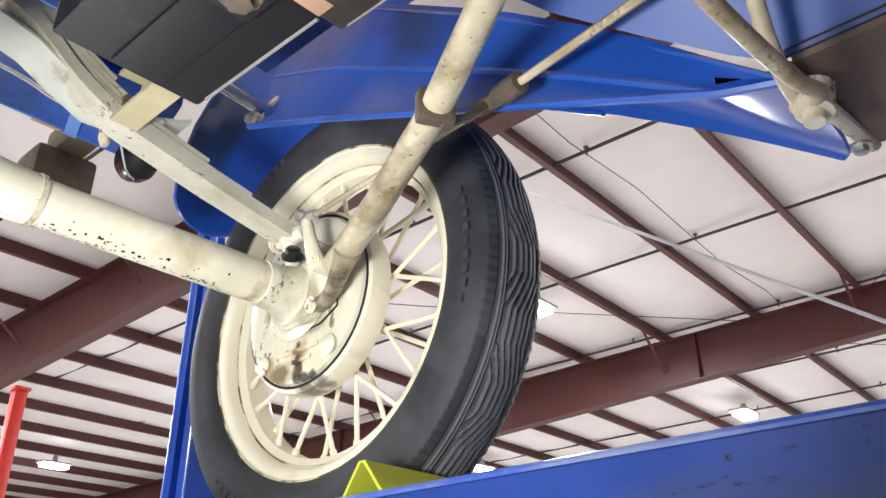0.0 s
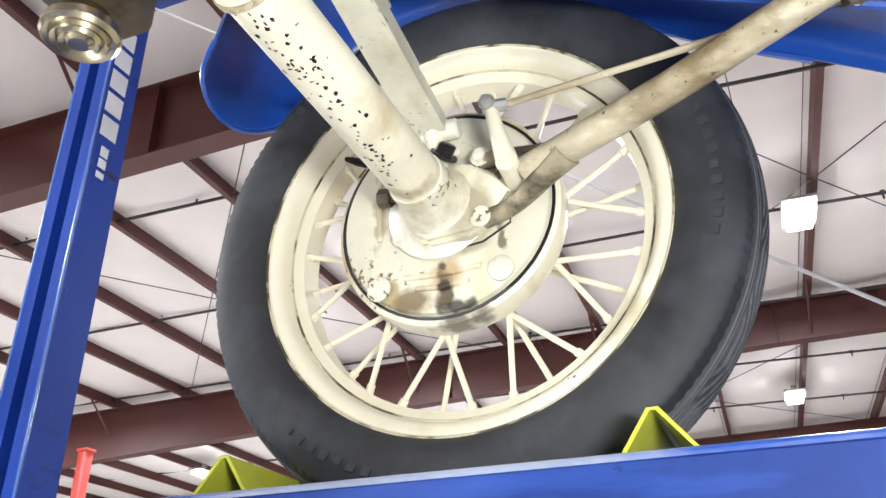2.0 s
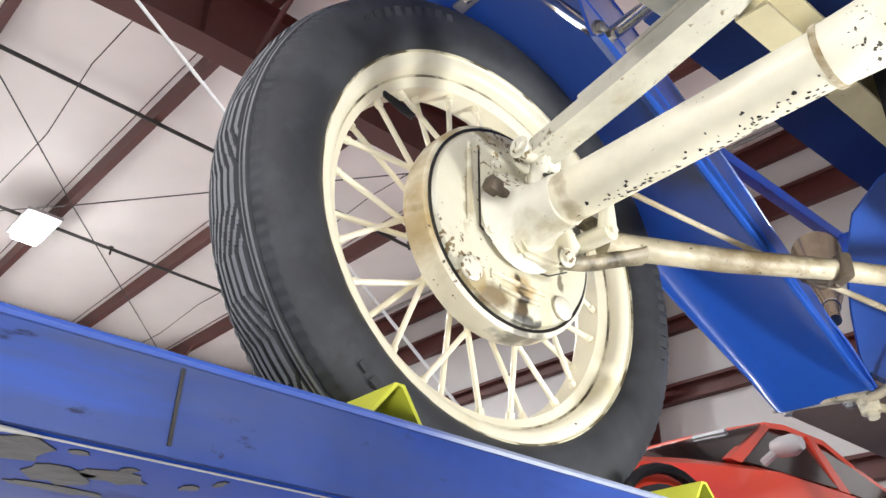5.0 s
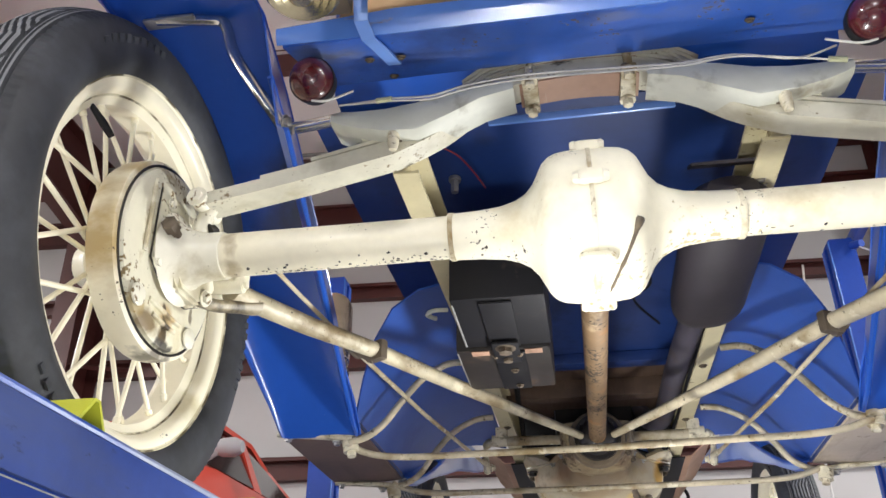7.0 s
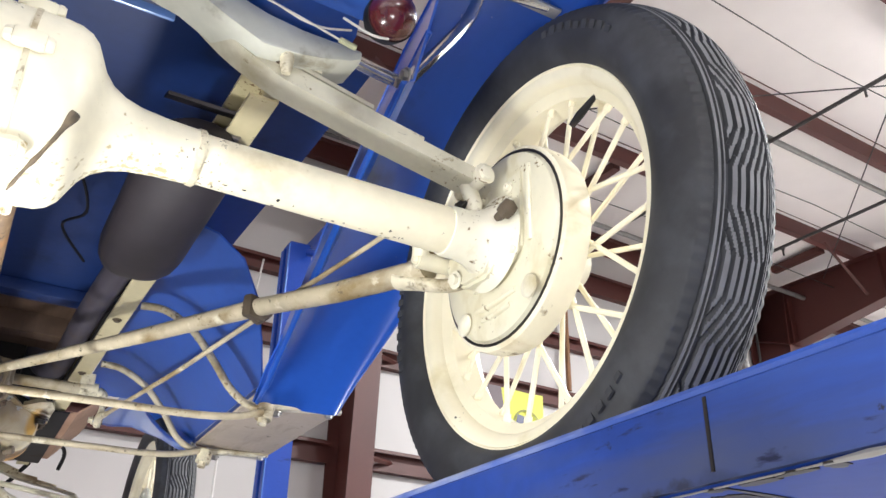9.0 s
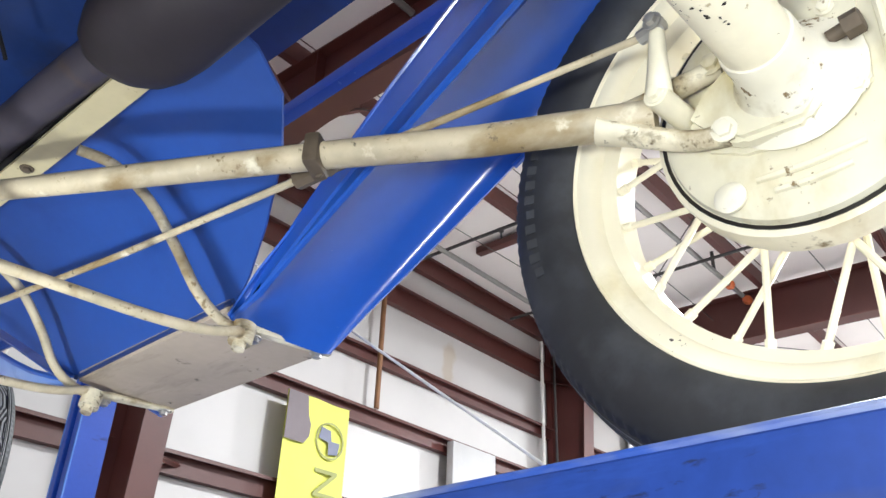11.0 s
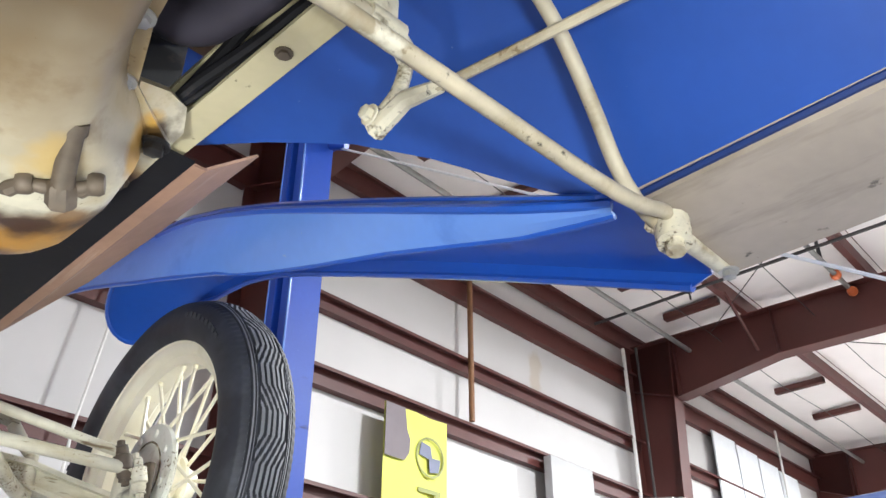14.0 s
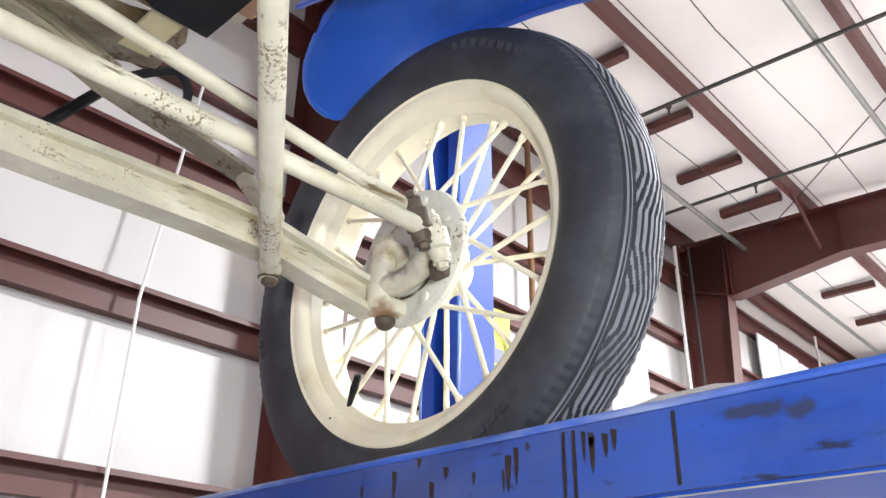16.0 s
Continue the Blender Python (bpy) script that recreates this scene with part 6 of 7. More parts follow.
    part("valance_hem", tube(B(), smooth_path(mirror(top[:7], s), 2), 0.006, 6), BLUE, fender)
    # rusty sheet beside the engine
    bm = B()
    sheet(bm, [[(s * x0, y, z0 - 0.003), (s * 0.303, y, z0 - 0.002), (s * x1, y, z1)] for x0, z0, x1, z1, y in ((0.272, 0.1375, 0.374, 0.198, 1.755), (0.272, 0.1375, 0.377, 0.200, 2.02), (0.273, 0.138, 0.370, 0.197, 2.25), (0.276, 0.141, 0.345, 0.190, 2.44))], 0.004)
    part("side_shield", bm, RUST_SHEET, car, "rusty brown sheet beside the frame")

# ---- engine underside ----
secs = [(1.28, 0.05, 0.07), (1.31, 0.075, 0.095), (1.45, 0.085, 0.105), (1.54, 0.10, 0.11), (1.62, 0.128, 0.116), (1.66, 0.165, 0.12), (1.70, 0.196, 0.122), (1.78, 0.206, 0.122), (1.86, 0.204, 0.119), (1.90, 0.196, 0.112), (1.93, 0.178, 0.094), (1.948, 0.14, 0.068), (1.965, 0.108, 0.048), (2.10, 0.100, 0.044), (2.40, 0.094, 0.04), (2.44, 0.085, 0.03), (2.45, 0.05, 0.004)]
rows = []
for y, a, d in secs:
    zc = 0.10 if y < 1.945 else 0.128
    rows.append([(a * math.copysign(abs(math.cos(q)) ** 0.62, math.cos(q)), y + 0.004 * math.sin(q * 5 + y * 30), zc - d * math.sin(q) ** 0.62 if 0 < q < math.pi - 1e-6 else zc) for q in (math.pi * k / 24 for k in range(25))])
pan = part("oil_pan", sheet(B(), rows, 0.005), PAN_CREAM, car, "cream oil pan with amber oil stains")
for s in (-1, 1):
    bm = sheet(B(), [[(s * (x - 0.04), y, 0.101), (s * x, y, 0.099), (s * (x + 0.014), y, 0.100)] for y, x in ((1.33, 0.085), (1.45, 0.090), (1.54, 0.105), (1.63, 0.136), (1.67, 0.178), (1.70, 0.214), (1.78, 0.216), (1.88, 0.20))], 0.006)
    part("pan_flange", bm, PAN_CREAM, pan)
    bm = sheet(B(), [[(s * 0.080, y, 0.130), (s * 0.108, y, 0.129)] for y in (1.93, 2.1, 2.3, 2.44)], 0.008)
    part("pan_flange", bm, PAN_CREAM, pan)
    for x, y, z in ((0.093, 1.45, 0.095), (0.106, 1.537, 0.095), (0.136, 1.631, 0.095), (0.215, 1.80, 0.095), (0.099, 2.05, 0.124), (0.099, 2.15, 0.124), (0.098, 2.23, 0.124), (0.098, 2.31, 0.124), (0.097, 2.39, 0.124)):
        part("pan_bolt", bolt(B(), (s * x, y, z), (0, 0, -1), 0.009, 0.009), GALV if y < 1.7 else RUST_BOLT, pan)
    # engine ear reaching to the frame
    bm = slab(B(), mirror([(0.150, 1.625, 0.100), (0.178, 1.700, 0.086), (0.203, 1.722, 0.088), (0.228, 1.714, 0.098), (0.236, 1.690, 0.118), (0.222, 1.662, 0.130), (0.190, 1.640, 0.120)], s), (0, 0.010, 0.014))
    part("engine_ear", bm, PAN_CREAM, pan)
    part("ear_bolt", bolt(B(), (s * 0.208, 1.695, 0.088), (0, 0.1, -1), 0.012, 0.012), GREASE, pan)
# black block and plate added to paint the engine bay's darkness
part("engine_block", box(B(), (0, 2.02, 0.30), (0.25, 0.80, 0.33), bevel=0.02), GREASE, car, "black block added for the dark engine bay")
part("firewall", box(B(), (0, 1.752, 0.315), (0.486, 0.012, 0.28), bevel=0.003), BLACK, car, "black plate added for the dark engine bay")
for k, r in enumerate((0.0075, 0.005)):
    bm = tube(B(), smooth_path([(0.203, 1.692 + 0.01 * k, 0.124), (0.215 + 0.012 * k, 1.635, 0.146), (0.231 + 0.008 * k, 1.54, 0.156), (0.240 + 0.008 * k, 1.41, 0.161), (0.246 + 0.008 * k, 1.20, 0.166), (0.250 + 0.008 * k, 0.75, 0.170)], 5), r, 8)
    part("rail_hose", bm, BLACK, car, "black hose along the inside of the frame rail")
# gearbox casting, widening from the ball joint to the pan
secs = [(1.225, 0.055, 0.070, 0.0), (1.235, 0.084, 0.085, 0.0), (1.255, 0.090, 0.090, 0.0), (1.28, 0.090, 0.092, 0.0), (1.30, 0.098, 0.100, 0.0), (1.33, 0.100, 0.102, 0.0)]
rows = [[(a * math.copysign(abs(math.cos(q)) ** 0.6, math.cos(q)), y, 0.085 + zc - d * math.sin(q) ** 0.7 + 0.004 * math.sin(9 * q + 40 * y) if 0 < q < math.pi - 1e-6 else 0.10 + zc) for q in (math.pi * k / 20 for k in range(21))] for y, a, d, zc in secs]
gearbox = part("gearbox_tail", sheet(B(), rows, 0.006), GEARBOX, car, "grimy cream-brown gearbox casting")
for s in (-1, 1):
    for y, x in ((1.245, 0.086), (1.315, 0.098)):
        part("casting_bolt", bolt(B(), (s * (x - 0.008), y, 0.020), (s * 0.5, 0, -1), 0.008, 0.010), RUST_BOLT, gearbox)
    part("casting_rib", tube(B(), [(s * 0.040, 1.24, 0.004), (s * 0.042, 1.28, 0.0), (s * 0.046, 1.32, -0.008)], 0.006, 8), GEARBOX, gearbox)
bm = lathe(B(), [(1.196, 0.030), (1.196, 0.072), (1.204, 0.077), (1.218, 0.077), (1.224, 0.068), (1.224, 0.030)], Matrix.Translation((0, 0, 0.045)) @ Matrix.Rotation(radians(90), 4, "Z"), 28)
part("joint_collar", bm, GRIME_BROWN, gearbox, "grimy bolted collar round the ball joint")
# drain cock: upright stub with a cross bar and two wing nuts
bm = tube(B(), [(0.099, 1.622, 0.012), (0.102, 1.630, 0.006), (0.103, 1.634, 0.003), (0.113, 1.660, -0.014), (0.124, 1.686, -0.032)], [0.0135, 0.0140, 0.0115, 0.0110, 0.0120], 14)
lathe(bm, [(-0.014, 0), (-0.014, 0.012), (-0.010, 0.0155), (0.010, 0.0155), (0.014, 0.012), (0.014, 0)], along((0.124, 1.686, -0.030), (0.35, 0.6, -0.5)), 6)
cock = part("drain_cock", bm, RUST_BOLT, pan, "greasy drain cock with wing handles")
part("cross_bar", tube(B(), [(0.090, 1.700, -0.024), (0.122, 1.685, -0.026), (0.150, 1.666, -0.014)], [0.0065, 0.0085, 0.0060], 10), RUST_BOLT, cock)
for x, y, z in ((0.092, 1.699, -0.024), (0.148, 1.667, -0.014)):
    bm = B()
    lathe(bm, [(-0.008, 0), (-0.008, 0.010), (-0.004, 0.0125), (0.004, 0.0125), (0.008, 0.010), (0.008, 0)], along((x, y, z), (0.85, -0.5, 0.1)), 10)
    tube(bm, [(x, y, z), (x - 0.010, y + 0.014, z - 0.006), (x - 0.013, y + 0.020, z - 0.004)], [0.0075, 0.0085, 0.006], 8)
    part("wing_nut", bm, RUST_BOLT, cock)

# black engine tray between the rails
bm = B()
sheet(bm, [[(x, y, z + (0.0 if abs(x) > 0.2 else 0.045 if abs(x) < 0.15 else 0.04)) for x in (-0.282, -0.225, -0.215, -0.1, 0.1, 0.215, 0.225, 0.282)] for y, z in ((1.745, 0.130), (2.2, 0.130), (2.45, 0.131), (2.50, 0.132))], 0.004)
part("engine_tray", bm, BLACK, car, "black sheet tray under the engine bay")
for s in (-1, 1):
    bm = tube(B(), smooth_path([(s * 0.20, 1.0, 0.20), (s * 0.215, 1.3, 0.205), (s * 0.225, 1.6, 0.18), (s * 0.235, 1.75, 0.19)], 4), 0.008, 8)
    part("fuel_line", bm, BLACK, car)
    bm = box(B(), (s * 0.20, 1.78, 0.20), (0.06, 0.06, 0.08), bevel=0.01)
    part("engine_lug", bm, PAN_CREAM, car)

# ---- front axle ----
AY = 2.602
axle = None
for dz, w, h in ((0.0, 0.010, 0.044), (0.0215, 0.038, 0.010), (-0.0215, 0.038, 0.010)):
    bm = B()
    pts = [(-0.645, -0.075), (-0.55, -0.060), (-0.47, -0.044), (-0.36, -0.041), (-0.2, -0.044), (0, -0.046), (0.2, -0.044), (0.36, -0.041), (0.47, -0.044), (0.55, -0.060), (0.645, -0.075)]
    for (xa, za), (xb, zb) in zip(pts, pts[1:]):
        v = [bm.verts.new((x, AY + sy * w / 2, z + dz + sz * h / 2)) for x, z in ((xa, za), (xb, zb)) for sy, sz in ((-1, -1), (1, -1), (1, 1), (-1, 1))]
        for q in ((0, 1, 5, 4), (1, 2, 6, 5), (2, 3, 7, 6), (3, 0, 4, 7)):
            bm.faces.new([v[i] for i in q])
    bmesh.ops.remove_doubles(bm, verts=bm.verts, dist=1e-5)
    if axle is None:
        axle = part("front_axle", bm, FRONT_CREAM, car, "grimy cream I-section front axle")
    else:
        part("axle_flange_strip", bm, FRONT_CREAM, axle)
for s in (-1, 1):
    # wishbone leg, perch and its nut
    bm = tube(B(), mirror([(0.473, 2.598, -0.085), (0.43, 2.54, -0.085), (0.19, 2.2, -0.046), (-0.02 + 0.03, 1.90, -0.002)], s), [0.0140, 0.0138, 0.0136, 0.013], 14)
    part("wishbone_leg", bm, FRONT_CREAM, car, "long cream front radius rod")
    bm = lathe(B(), [(0, 0), (0, 0.013), (0.010, 0.0135), (0.014, 0.0155), (0.062, 0.0155), (0.068, 0.013), (0.098, 0.012), (0.098, 0)], along((s * 0.473, AY, -0.100), (0, 0, 1)), 12)
    part("spring_perch", bm, FRONT_CREAM, axle)
    bm = bolt(B(), (s * 0.473, AY - 0.002, -0.097), (0, 0, -1), 0.0105, 0.010)
    part("perch_nut", bm, RUST_BOLT, axle)
    # kingpin, knuckle and spindle
    bm = lathe(B(), [(-0.055, 0), (-0.055, 0.016), (-0.045, 0.02), (0.05, 0.02), (0.058, 0.014), (0.07, 0.014), (0.07, 0)], along((s * 0.652, 2.58, -0.045), (s * 0.08, 0, 1)), 14)
    for dz in (0.04, -0.05):
        box(bm, (s * 0.662, 2.572, -0.045 + dz), (0.05, 0.045, 0.022), bevel=0.006)
    part("steering_knuckle", bm, KNUCKLE, axle, "stained cream steering knuckle")
    bm = lathe(B(), [(0, 0.024), (0.02, 0.026), (0.05, 0.02), (0.05, 0)], along((s * 0.662, 2.556, -0.02), (s, 0, 0)), 14)
    part("spindle", bm, KNUCKLE, axle)
    bm = B()
    bmesh.ops.create_uvsphere(bm, u_segments=14, v_segments=10, radius=0.0155, matrix=Matrix.Translation((s * 0.664, 2.583, -0.108)))
    tube(bm, [(s * 0.662, 2.583, -0.10), (s * 0.655, 2.58, -0.085)], 0.015, 10)
    part("kingpin_nut", bm, RUST_BOLT, axle, "rusty kingpin nut")
    # hub flange disc with its rivets
    hub = lathe(B(), [(0.676, 0.0), (0.674, 0.040), (0.676, 0.060), (0.673, 0.072), (0.673, 0.098), (0.677, 0.106), (0.684, 0.108), (0.690, 0.104), (0.690, 0.03)], Matrix.Translation((0, 2.546, -0.012)) @ Matrix.Diagonal((s, 1, 1, 1)), 44)
    part("disc_groove", lathe(B(), [(0.6725, 0.0645), (0.6715, 0.0665), (0.6725, 0.0690), (0.675, 0.067)], Matrix.Translation((0, 2.546, -0.012)) @ Matrix.Diagonal((s, 1, 1, 1)), 44, closed=True), RIM_DIRT, axle)
    disc = part("hub_disc", hub, HUB_GREY, car, "grey-cream hub disc with rivets")
    for k in range(8):
        a = radians(20 + 45 * k)
        bm = lathe(B(), [(0, 0.0085), (0.004, 0.0075), (0.006, 0)], along((s * 0.673, 2.546 + 0.085 * math.cos(a), -0.012 + 0.085 * math.sin(a)), (-s, 0, 0)), 12)
        part("rivet", bm, HUB_GREY, disc)
    # steering arm, bowed back from the kingpin to the rod ends
    bm = tube(B(), smooth_path(mirror([(0.650, 2.590, -0.062), (0.655, 2.545, -0.062), (0.648, 2.495, -0.056), (0.622, 2.450, -0.048), (0.600, 2.425, -0.042)], s), 4), [0.019, 0.019, 0.018, 0.018, 0.018, 0.018, 0.017, 0.017, 0.017, 0.016, 0.016, 0.015, 0.015, 0.014, 0.014, 0.013, 0.013], 10)
    part("steering_arm", bm, KNUCKLE, axle)
    # two clamped ball sockets at the arm's end
    for bx, by, bz, mat in ((0.574, 2.424, -0.036, RUST_BOLT), (0.604, 2.420, -0.054, FRONT_CREAM)):
        bm = lathe(B(), [(-0.030, 0), (-0.030, 0.010), (-0.024, 0.0135), (-0.016, 0.0135), (-0.013, 0.0175), (0.013, 0.0175), (0.016, 0.012), (0.028, 0.012), (0.028, 0)], along((s * bx, by, bz), (-s * 0.25, 0.1, 1)), 14)
        bolt(bm, (s * (bx - 0.008), by + 0.003, bz + 0.028), (-s * 0.25, 0.1, 1), 0.008, 0.012)
        bolt(bm, (s * (bx + 0.008), by - 0.003, bz - 0.030), (s * 0.25, -0.1, -1), 0.008, 0.010)
        part("ball_end", bm, mat, axle, "grimy tie-rod ball socket")
    bm = box(B(), (s * 0.634, 2.442, -0.056), (0.014, 0.030, 0.075), bevel=0.005)
    for dz in (-0.022, 0.022):
        bolt(bm, (s * 0.626, 2.438, -0.056 + dz), (-s, -0.2, 0), 0.009, 0.010)
    part("socket_clamp", bm, RUST_BOLT, axle, "rusty clamp on the steering arm")
bm = tube(B(), [(-0.58, 2.42, -0.046), (0, 2.42, -0.040), (0.585, 2.42, -0.046)], 0.0120, 12)
part("tie_rod", bm, FRONT_CREAM, car, "straight cream tie rod")
bm = tube(B(), [(-0.18, 2.44, 0.080), (0.14, 2.44, 0.040), (0.56, 2.435, -0.014)], 0.0095, 12)
part("drag_link", bm, FRONT_CREAM, car, "cream drag link")
bm = lathe(B(), [(-0.03, 0), (-0.03, 0.03), (0, 0.036), (0.03, 0.03), (0.03, 0)], along((0, 1.885, 0.0), (0, 1, 0)), 16)
part("wishbone_ball", bm, RUST_BOLT, car)
# front spring and crossmember
fs = None
for k, half in enumerate((0.44, 0.37, 0.30, 0.23, 0.16)):
    bm = B()
    pts = [(-half + 2 * half * i / 16) for i in range(17)]
    sheet(bm, [[(x, 2.635 - 0.02, np.interp(abs(x), (0, 0.135, 0.23, 0.43, 0.45), (0.150, 0.130, 0.095, 0.062, 0.052)) + 0.008 * k), (x, 2.635 + 0.02, np.interp(abs(x), (0, 0.135, 0.23, 0.43, 0.45), (0.150, 0.130, 0.095, 0.062, 0.052)) + 0.008 * k)] for x in pts], 0.007)
    if fs is None:
        fs = part("front_spring", bm, OLD_SPRING, car, "grimy front leaf spring, browned for its shadow")
    else:
        part("spring_leaf", bm, OLD_SPRING, fs)
for s in (-1, 1):
    part("spring_shackle", tube(B(), mirror([(0.435, 2.635, 0.055), (0.455, 2.618, 0.020), (0.473, 2.602, -0.005)], s), 0.013, 10), FRONT_CREAM, fs)
bm = B()
sheet(bm, [[(x, y, 0.145 + 0.05 * (abs(x) / 0.3) ** 2 + dz) for x in (-0.30, -0.22, -0.12, 0, 0.12, 0.22, 0.30)] for y, dz in ((2.60, 0.03), (2.60, 0.0), (2.68, 0.0), (2.68, 0.03))], 0.006)
part("front_crossmember", bm, OLD_SPRING, car, "bowed cream front crossmember")
for s in (-1, 1):
    bm = B()
    for x, y in ((0.31, 2.50), (0.33, 2.47)):
        bolt(bm, (s * x, y, 0.205), (0, 0, -1), 0.009, 0.014)
    box(bm, (s * 0.315, 2.49, 0.212), (0.05, 0.09, 0.012), bevel=0.003)
    part("frame_bracket", bm, FRONT_CREAM, car)
part("starter_crank", tube(B(), [(0.06, 2.75, -0.09), (0.205, 2.75, 0.090), (0.268, 2.75, 0.180)], 0.0085, 8), BLACK, car, "black straight rod at the front")
bm = tube(B(), smooth_path([(0.27, 2.75, 0.185), (0.310, 2.75, 0.225), (0.362, 2.75, 0.258), (0.386, 2.75, 0.228), (0.374, 2.75, 0.165)], 5), 0.0075, 8)
part("radiator_hose", bm, BLACK, car, "dark bent hose below the radiator")


# ---- brass trumpet horn beside the rear fender ----
axis = [Vector((-0.605, 0.845, 0.128)), Vector((-0.63, 0.90, 0.185)), Vector((-0.66, 0.965, 0.25)), Vector((-0.745, 1.155, 0.455))]
horn = part("horn", tube(B(), smooth_path(axis, 6), [0.012] * 4 + [0.013, 0.015, 0.017, 0.019, 0.021, 0.023, 0.026, 0.029, 0.033, 0.037, 0.041, 0.046, 0.051, 0.056, 0.058], 24), BRASS, car, "long polished brass trumpet horn")
for k, r in ((1, 0.018), (2, 0.029)):
    d = axis[k + 1] - axis[k]
    part("horn_ring", lathe(B(), [(-0.006, r - 0.006), (-0.006, r), (0.006, r), (0.006, r - 0.006)], along(axis[k], d), 24), CHROME, horn)

# small wires and hoses under the floor
part("floor_wire", tube(B(), smooth_path([(0.04, 0.45, 0.25), (0.10, 0.50, 0.22), (0.13, 0.60, 0.20), (0.10, 0.72, 0.22), (0.16, 0.82, 0.20)], 6), 0.003, 6), BLACK, car)
part("floor_screw", bolt(B(), (-0.242, 0.292, 0.302), (0, 0, -1), 0.008, 0.03), STEEL, car)
part("rail_hook", tube(B(), smooth_path([(-0.30, 0.56, 0.15), (-0.33, 0.55, 0.145), (-0.345, 0.57, 0.145), (-0.33, 0.59, 0.145)], 5), 0.005, 8), SEAT_CREAM, car)



# ---- two more raised cars in the neighbouring bays ----
def side_car(x, y, z, facing, paint, top_paint, label, width=1.78):
    """A low car on its own lift; its length runs along y, facing +1 or -1."""
    c = thing("raised_car", (x, y, z), label, "car", turn=0 if facing > 0 else 180)
    w = width / 2
    # (y, half width, belt height, sill height)
    secs = [(2.12, 0.62, 0.52, 0.30), (2.02, 0.76, 0.62, 0.24), (1.6, 0.84, 0.72, 0.22), (1.0, 0.88, 0.82, 0.2), (0.4, 0.89, 0.90, 0.2), (-0.5, 0.89, 0.92, 0.2), (-1.3, 0.88, 0.93, 0.2), (-1.9, 0.82, 0.90, 0.25), (-2.15, 0.70, 0.78, 0.32)]
    rows = []
    for yy, hw, belt, sill in secs:
        ring = [(-hw + 0.06, sill), (-hw, sill + 0.12), (-hw, belt - 0.16), (-hw + 0.05, belt - 0.04), (-hw + 0.14, belt), (0, belt + 0.035), (hw - 0.14, belt), (hw - 0.05, belt - 0.04), (hw, belt - 0.16), (hw, sill + 0.12), (hw - 0.06, sill), (-hw + 0.06, sill)]
        rows.append([(a, yy, b) for a, b in ring])
    bm = sheet(B(), rows, 0.01)
    for r in (rows[0], rows[-1]):
        bm.faces.new([bm.verts.new(p) for p in r[:-1]])
    part("body", bm, paint, c)
    # cabin: roof, pillars and glass as separate parts
    roof_z, rw = 1.27, 0.58
    base = [(0.62, 0.76, 0.89), (-0.35, 0.78, 0.92), (-1.55, 0.74, 0.93)]
    crown = [(-0.05, rw, roof_z - 0.02), (-0.45, rw + 0.02, roof_z), (-1.0, rw - 0.02, roof_z - 0.05)]
    part("roof", sheet(B(), [[(hw * u, yy, zz + 0.03 * (1 - u * u)) for u in (-1, -0.6, 0, 0.6, 1)] for yy, hw, zz in ((-0.02, rw, roof_z - 0.025), (-0.2, rw + 0.01, roof_z), (-0.6, rw + 0.02, roof_z), (-1.02, rw - 0.02, roof_z - 0.055))], 0.03), top_paint, c)
    for s in (-1, 1):
        for (by, bx, bz), (ty, tx, tz), wd in ((base[0], crown[0], 0.05), (base[1], crown[1], 0.06), (base[2], crown[2], 0.13)):
            part("pillar", slab(B(), [(s * bx, by + wd, bz), (s * bx, by - wd, bz), (s * tx, ty - wd * 0.6, tz), (s * tx, ty + wd * 0.6, tz)], (-s * 0.04, 0, 0.004)), top_paint, c)
        part("side_glass", slab(B(), [(s * 0.765, 0.56, 0.90), (s * 0.775, -0.33, 0.93), (s * 0.592, -0.44, roof_z - 0.02), (s * 0.572, -0.08, roof_z - 0.035)], (-s * 0.008, 0, 0)), GLASS_DARK, c)
        part("rear_side_glass", slab(B(), [(s * 0.772, -0.38, 0.93), (s * 0.745, -1.42, 0.94), (s * 0.568, -0.96, roof_z - 0.06), (s * 0.592, -0.47, roof_z - 0.02)], (-s * 0.008, 0, 0)), GLASS_DARK, c)
        mir = lathe(B(), [(-0.07, 0.0), (-0.07, 0.03), (-0.03, 0.05), (0.03, 0.048), (0.07, 0.035), (0.07, 0)], along((s * 0.92, 0.44, 0.96), (1, 0, 0)), 16)
        tube(mir, [(s * 0.80, 0.46, 0.90), (s * 0.88, 0.45, 0.95)], 0.022, 8)
        part("door_mirror", mir, GREY_BOX, c)
        for yy in (1.32, -1.32):
            tyre = part("side_tyre", lathe(B(), [(-0.10, 0.2), (-0.10, 0.29), (-0.08, 0.315), (0.08, 0.315), (0.10, 0.29), (0.10, 0.2)], Matrix.Translation((s * 0.80, yy, 0.315)), 32, closed=True), RUBBER, c)
            part("wheel_disc", lathe(B(), [(-0.08, 0.0), (-0.08, 0.2), (0.07, 0.21), (0.085, 0.2), (0.06, 0.1), (0.075, 0.04), (0.075, 0)], Matrix.Translation((s * 0.80, yy, 0.315)) @ Matrix.Diagonal((s, 1, 1, 1)), 24), GALV, tyre)
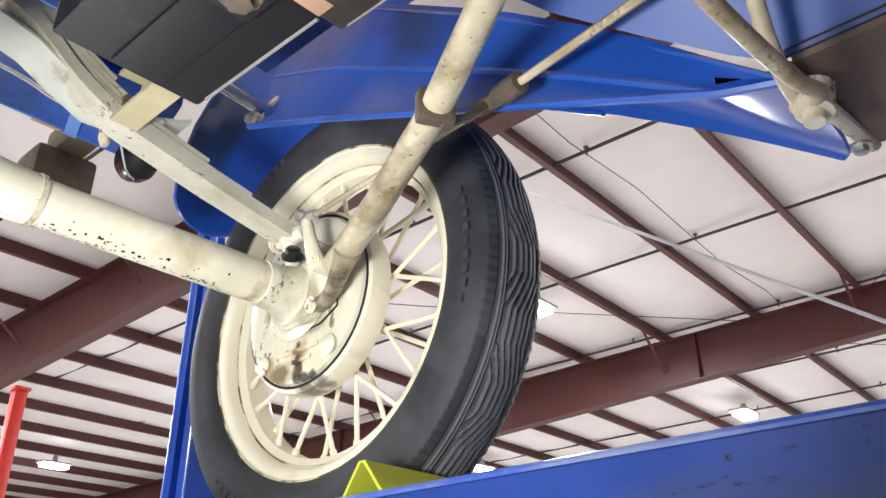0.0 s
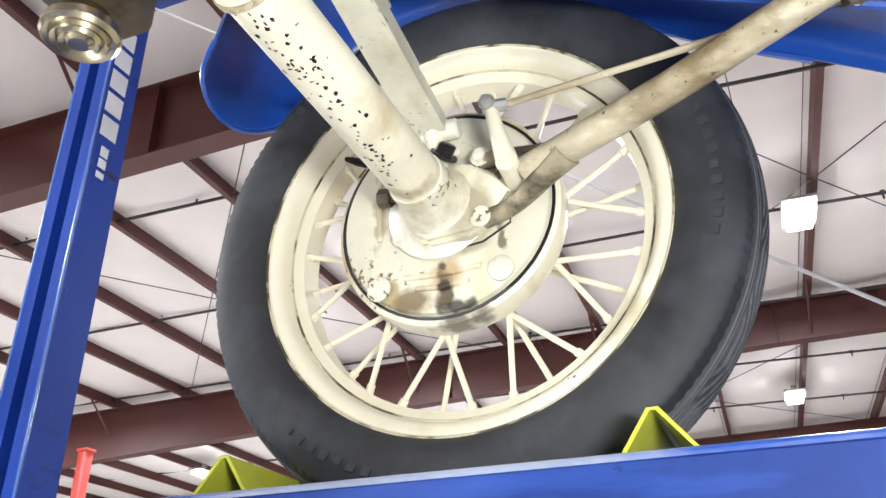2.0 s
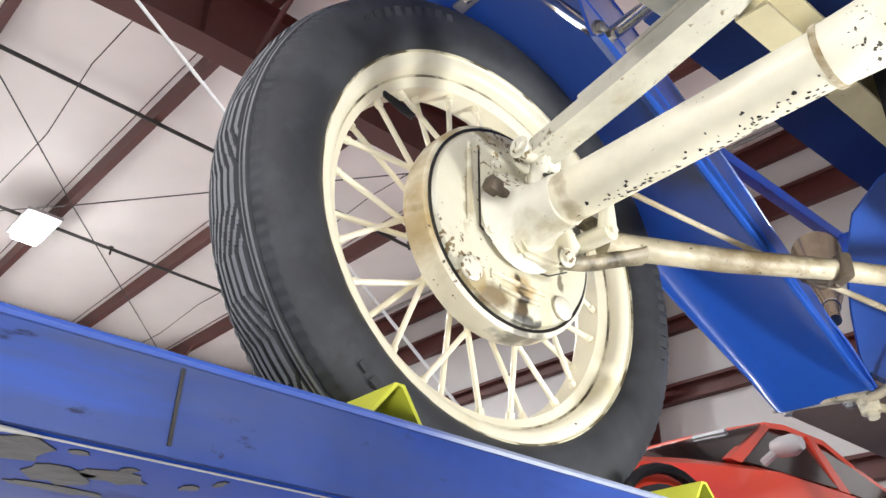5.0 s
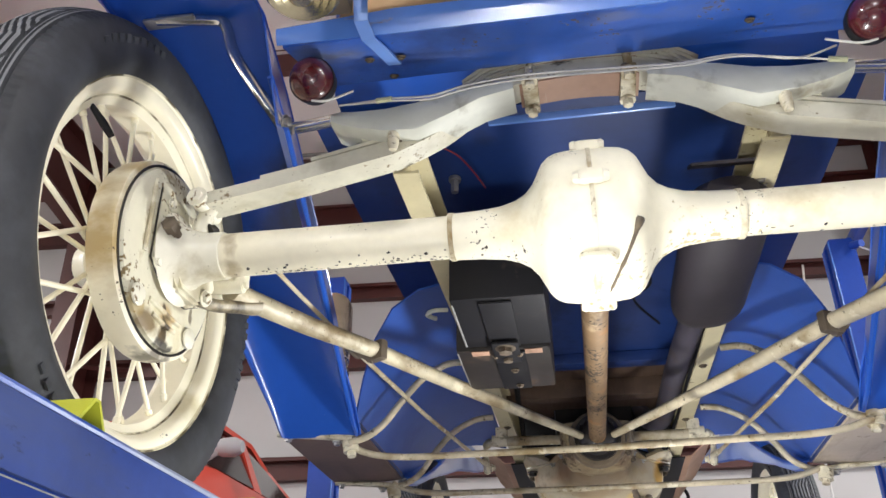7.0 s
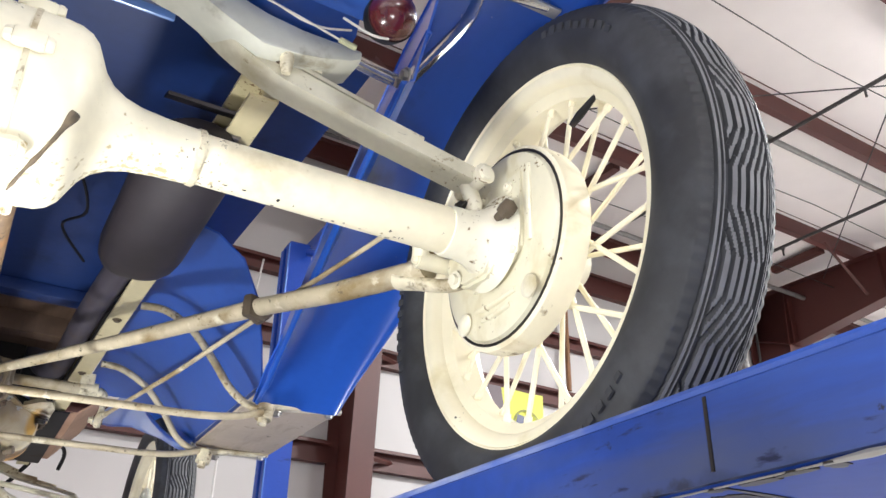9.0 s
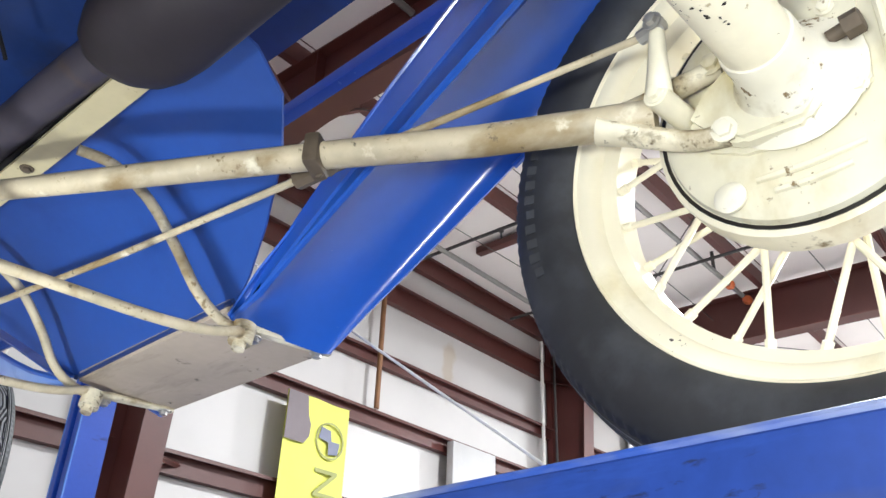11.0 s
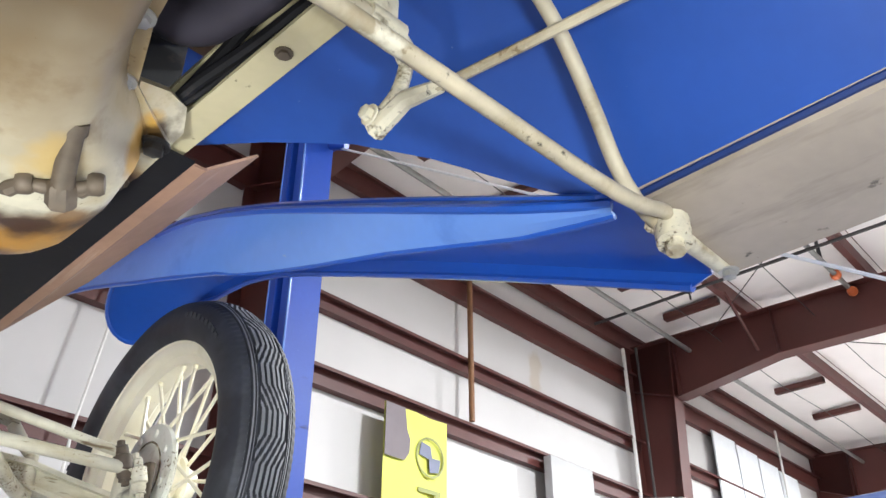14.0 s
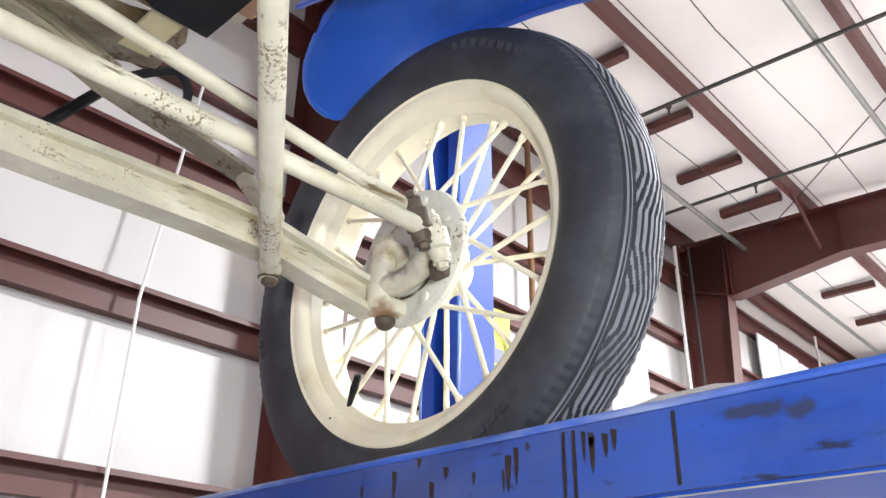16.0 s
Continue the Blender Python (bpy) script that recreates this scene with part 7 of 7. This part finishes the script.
        part("arch_trim", tube(B(), [(s * 0.885, 1.32 + 0.37 * math.cos(a), 0.315 + 0.37 * math.sin(a)) for a in (math.pi * k / 14 for k in range(15))], 0.022, 8), BLACK, c)
    part("windscreen", sheet(B(), [[(hw * u, yy, zz + 0.02 * (1 - u * u)) for u in (-1, -0.5, 0, 0.5, 1)] for yy, hw, zz in ((0.64, 0.72, 0.89), (0.30, 0.65, 1.09), (-0.01, 0.565, 1.25))], 0.008), GLASS_DARK, c)
    part("rear_window", sheet(B(), [[(hw * u, yy, zz + 0.02 * (1 - u * u)) for u in (-1, -0.5, 0, 0.5, 1)] for yy, hw, zz in ((-1.03, 0.55, 1.21), (-1.35, 0.62, 1.08), (-1.62, 0.68, 0.94))], 0.008), GLASS_DARK, c)
    # its lift: two runways on stout legs
    lf = thing("low_lift", (x, y, 0), "plain blue steel lift under a raised car", "car lift")
    for s in (-1, 1):
        part("runway", box(B(), (s * 0.80, 0, z - 0.055), (0.46, 4.4, 0.11), bevel=0.006), LIFT_BLUE, lf)
        for yy in (-1.7, 1.7):
            part("leg", box(B(), (s * 0.80, yy, (z - 0.11) / 2), (0.16, 0.2, z - 0.11), bevel=0.006), LIFT_BLUE, lf)
    return c


red_car = side_car(-2.72, 3.36 - 0.02, AX + 0.87 - 1.25, -1, RED_CAR, RED_CAR, "orange-red sports coupe raised on a neighbouring lift")
part("screen_sticker", slab(B(), [(-0.40, 0.08, 1.225), (-0.20, 0.08, 1.23), (-0.20, 0.05, 1.245), (-0.40, 0.05, 1.24)], (0, 0.003, 0.012)), WHITE_PRINT, red_car)
side_car(5.05, 4.55, AX + 0.93 - 1.28, 1, DARK_CAR, SILVER, "black car with a pale silver roof, raised on a lift")

# ---- red floor stand seen past the rear post, and wall pieces ----
for x in (-2.44, -6.03):
    bm = box(B(), (0, 0, 1.67), (0.10, 0.10, 3.34), bevel=0.01)
    box(bm, (0, 0, 3.35), (0.13, 0.13, 0.03), bevel=0.006)
    solid("red_lift_post", bm, RED_POLE, "upright red painted steel lift post", "lift post", m=pose(x, -6.0, 0.0), group="red lift posts")
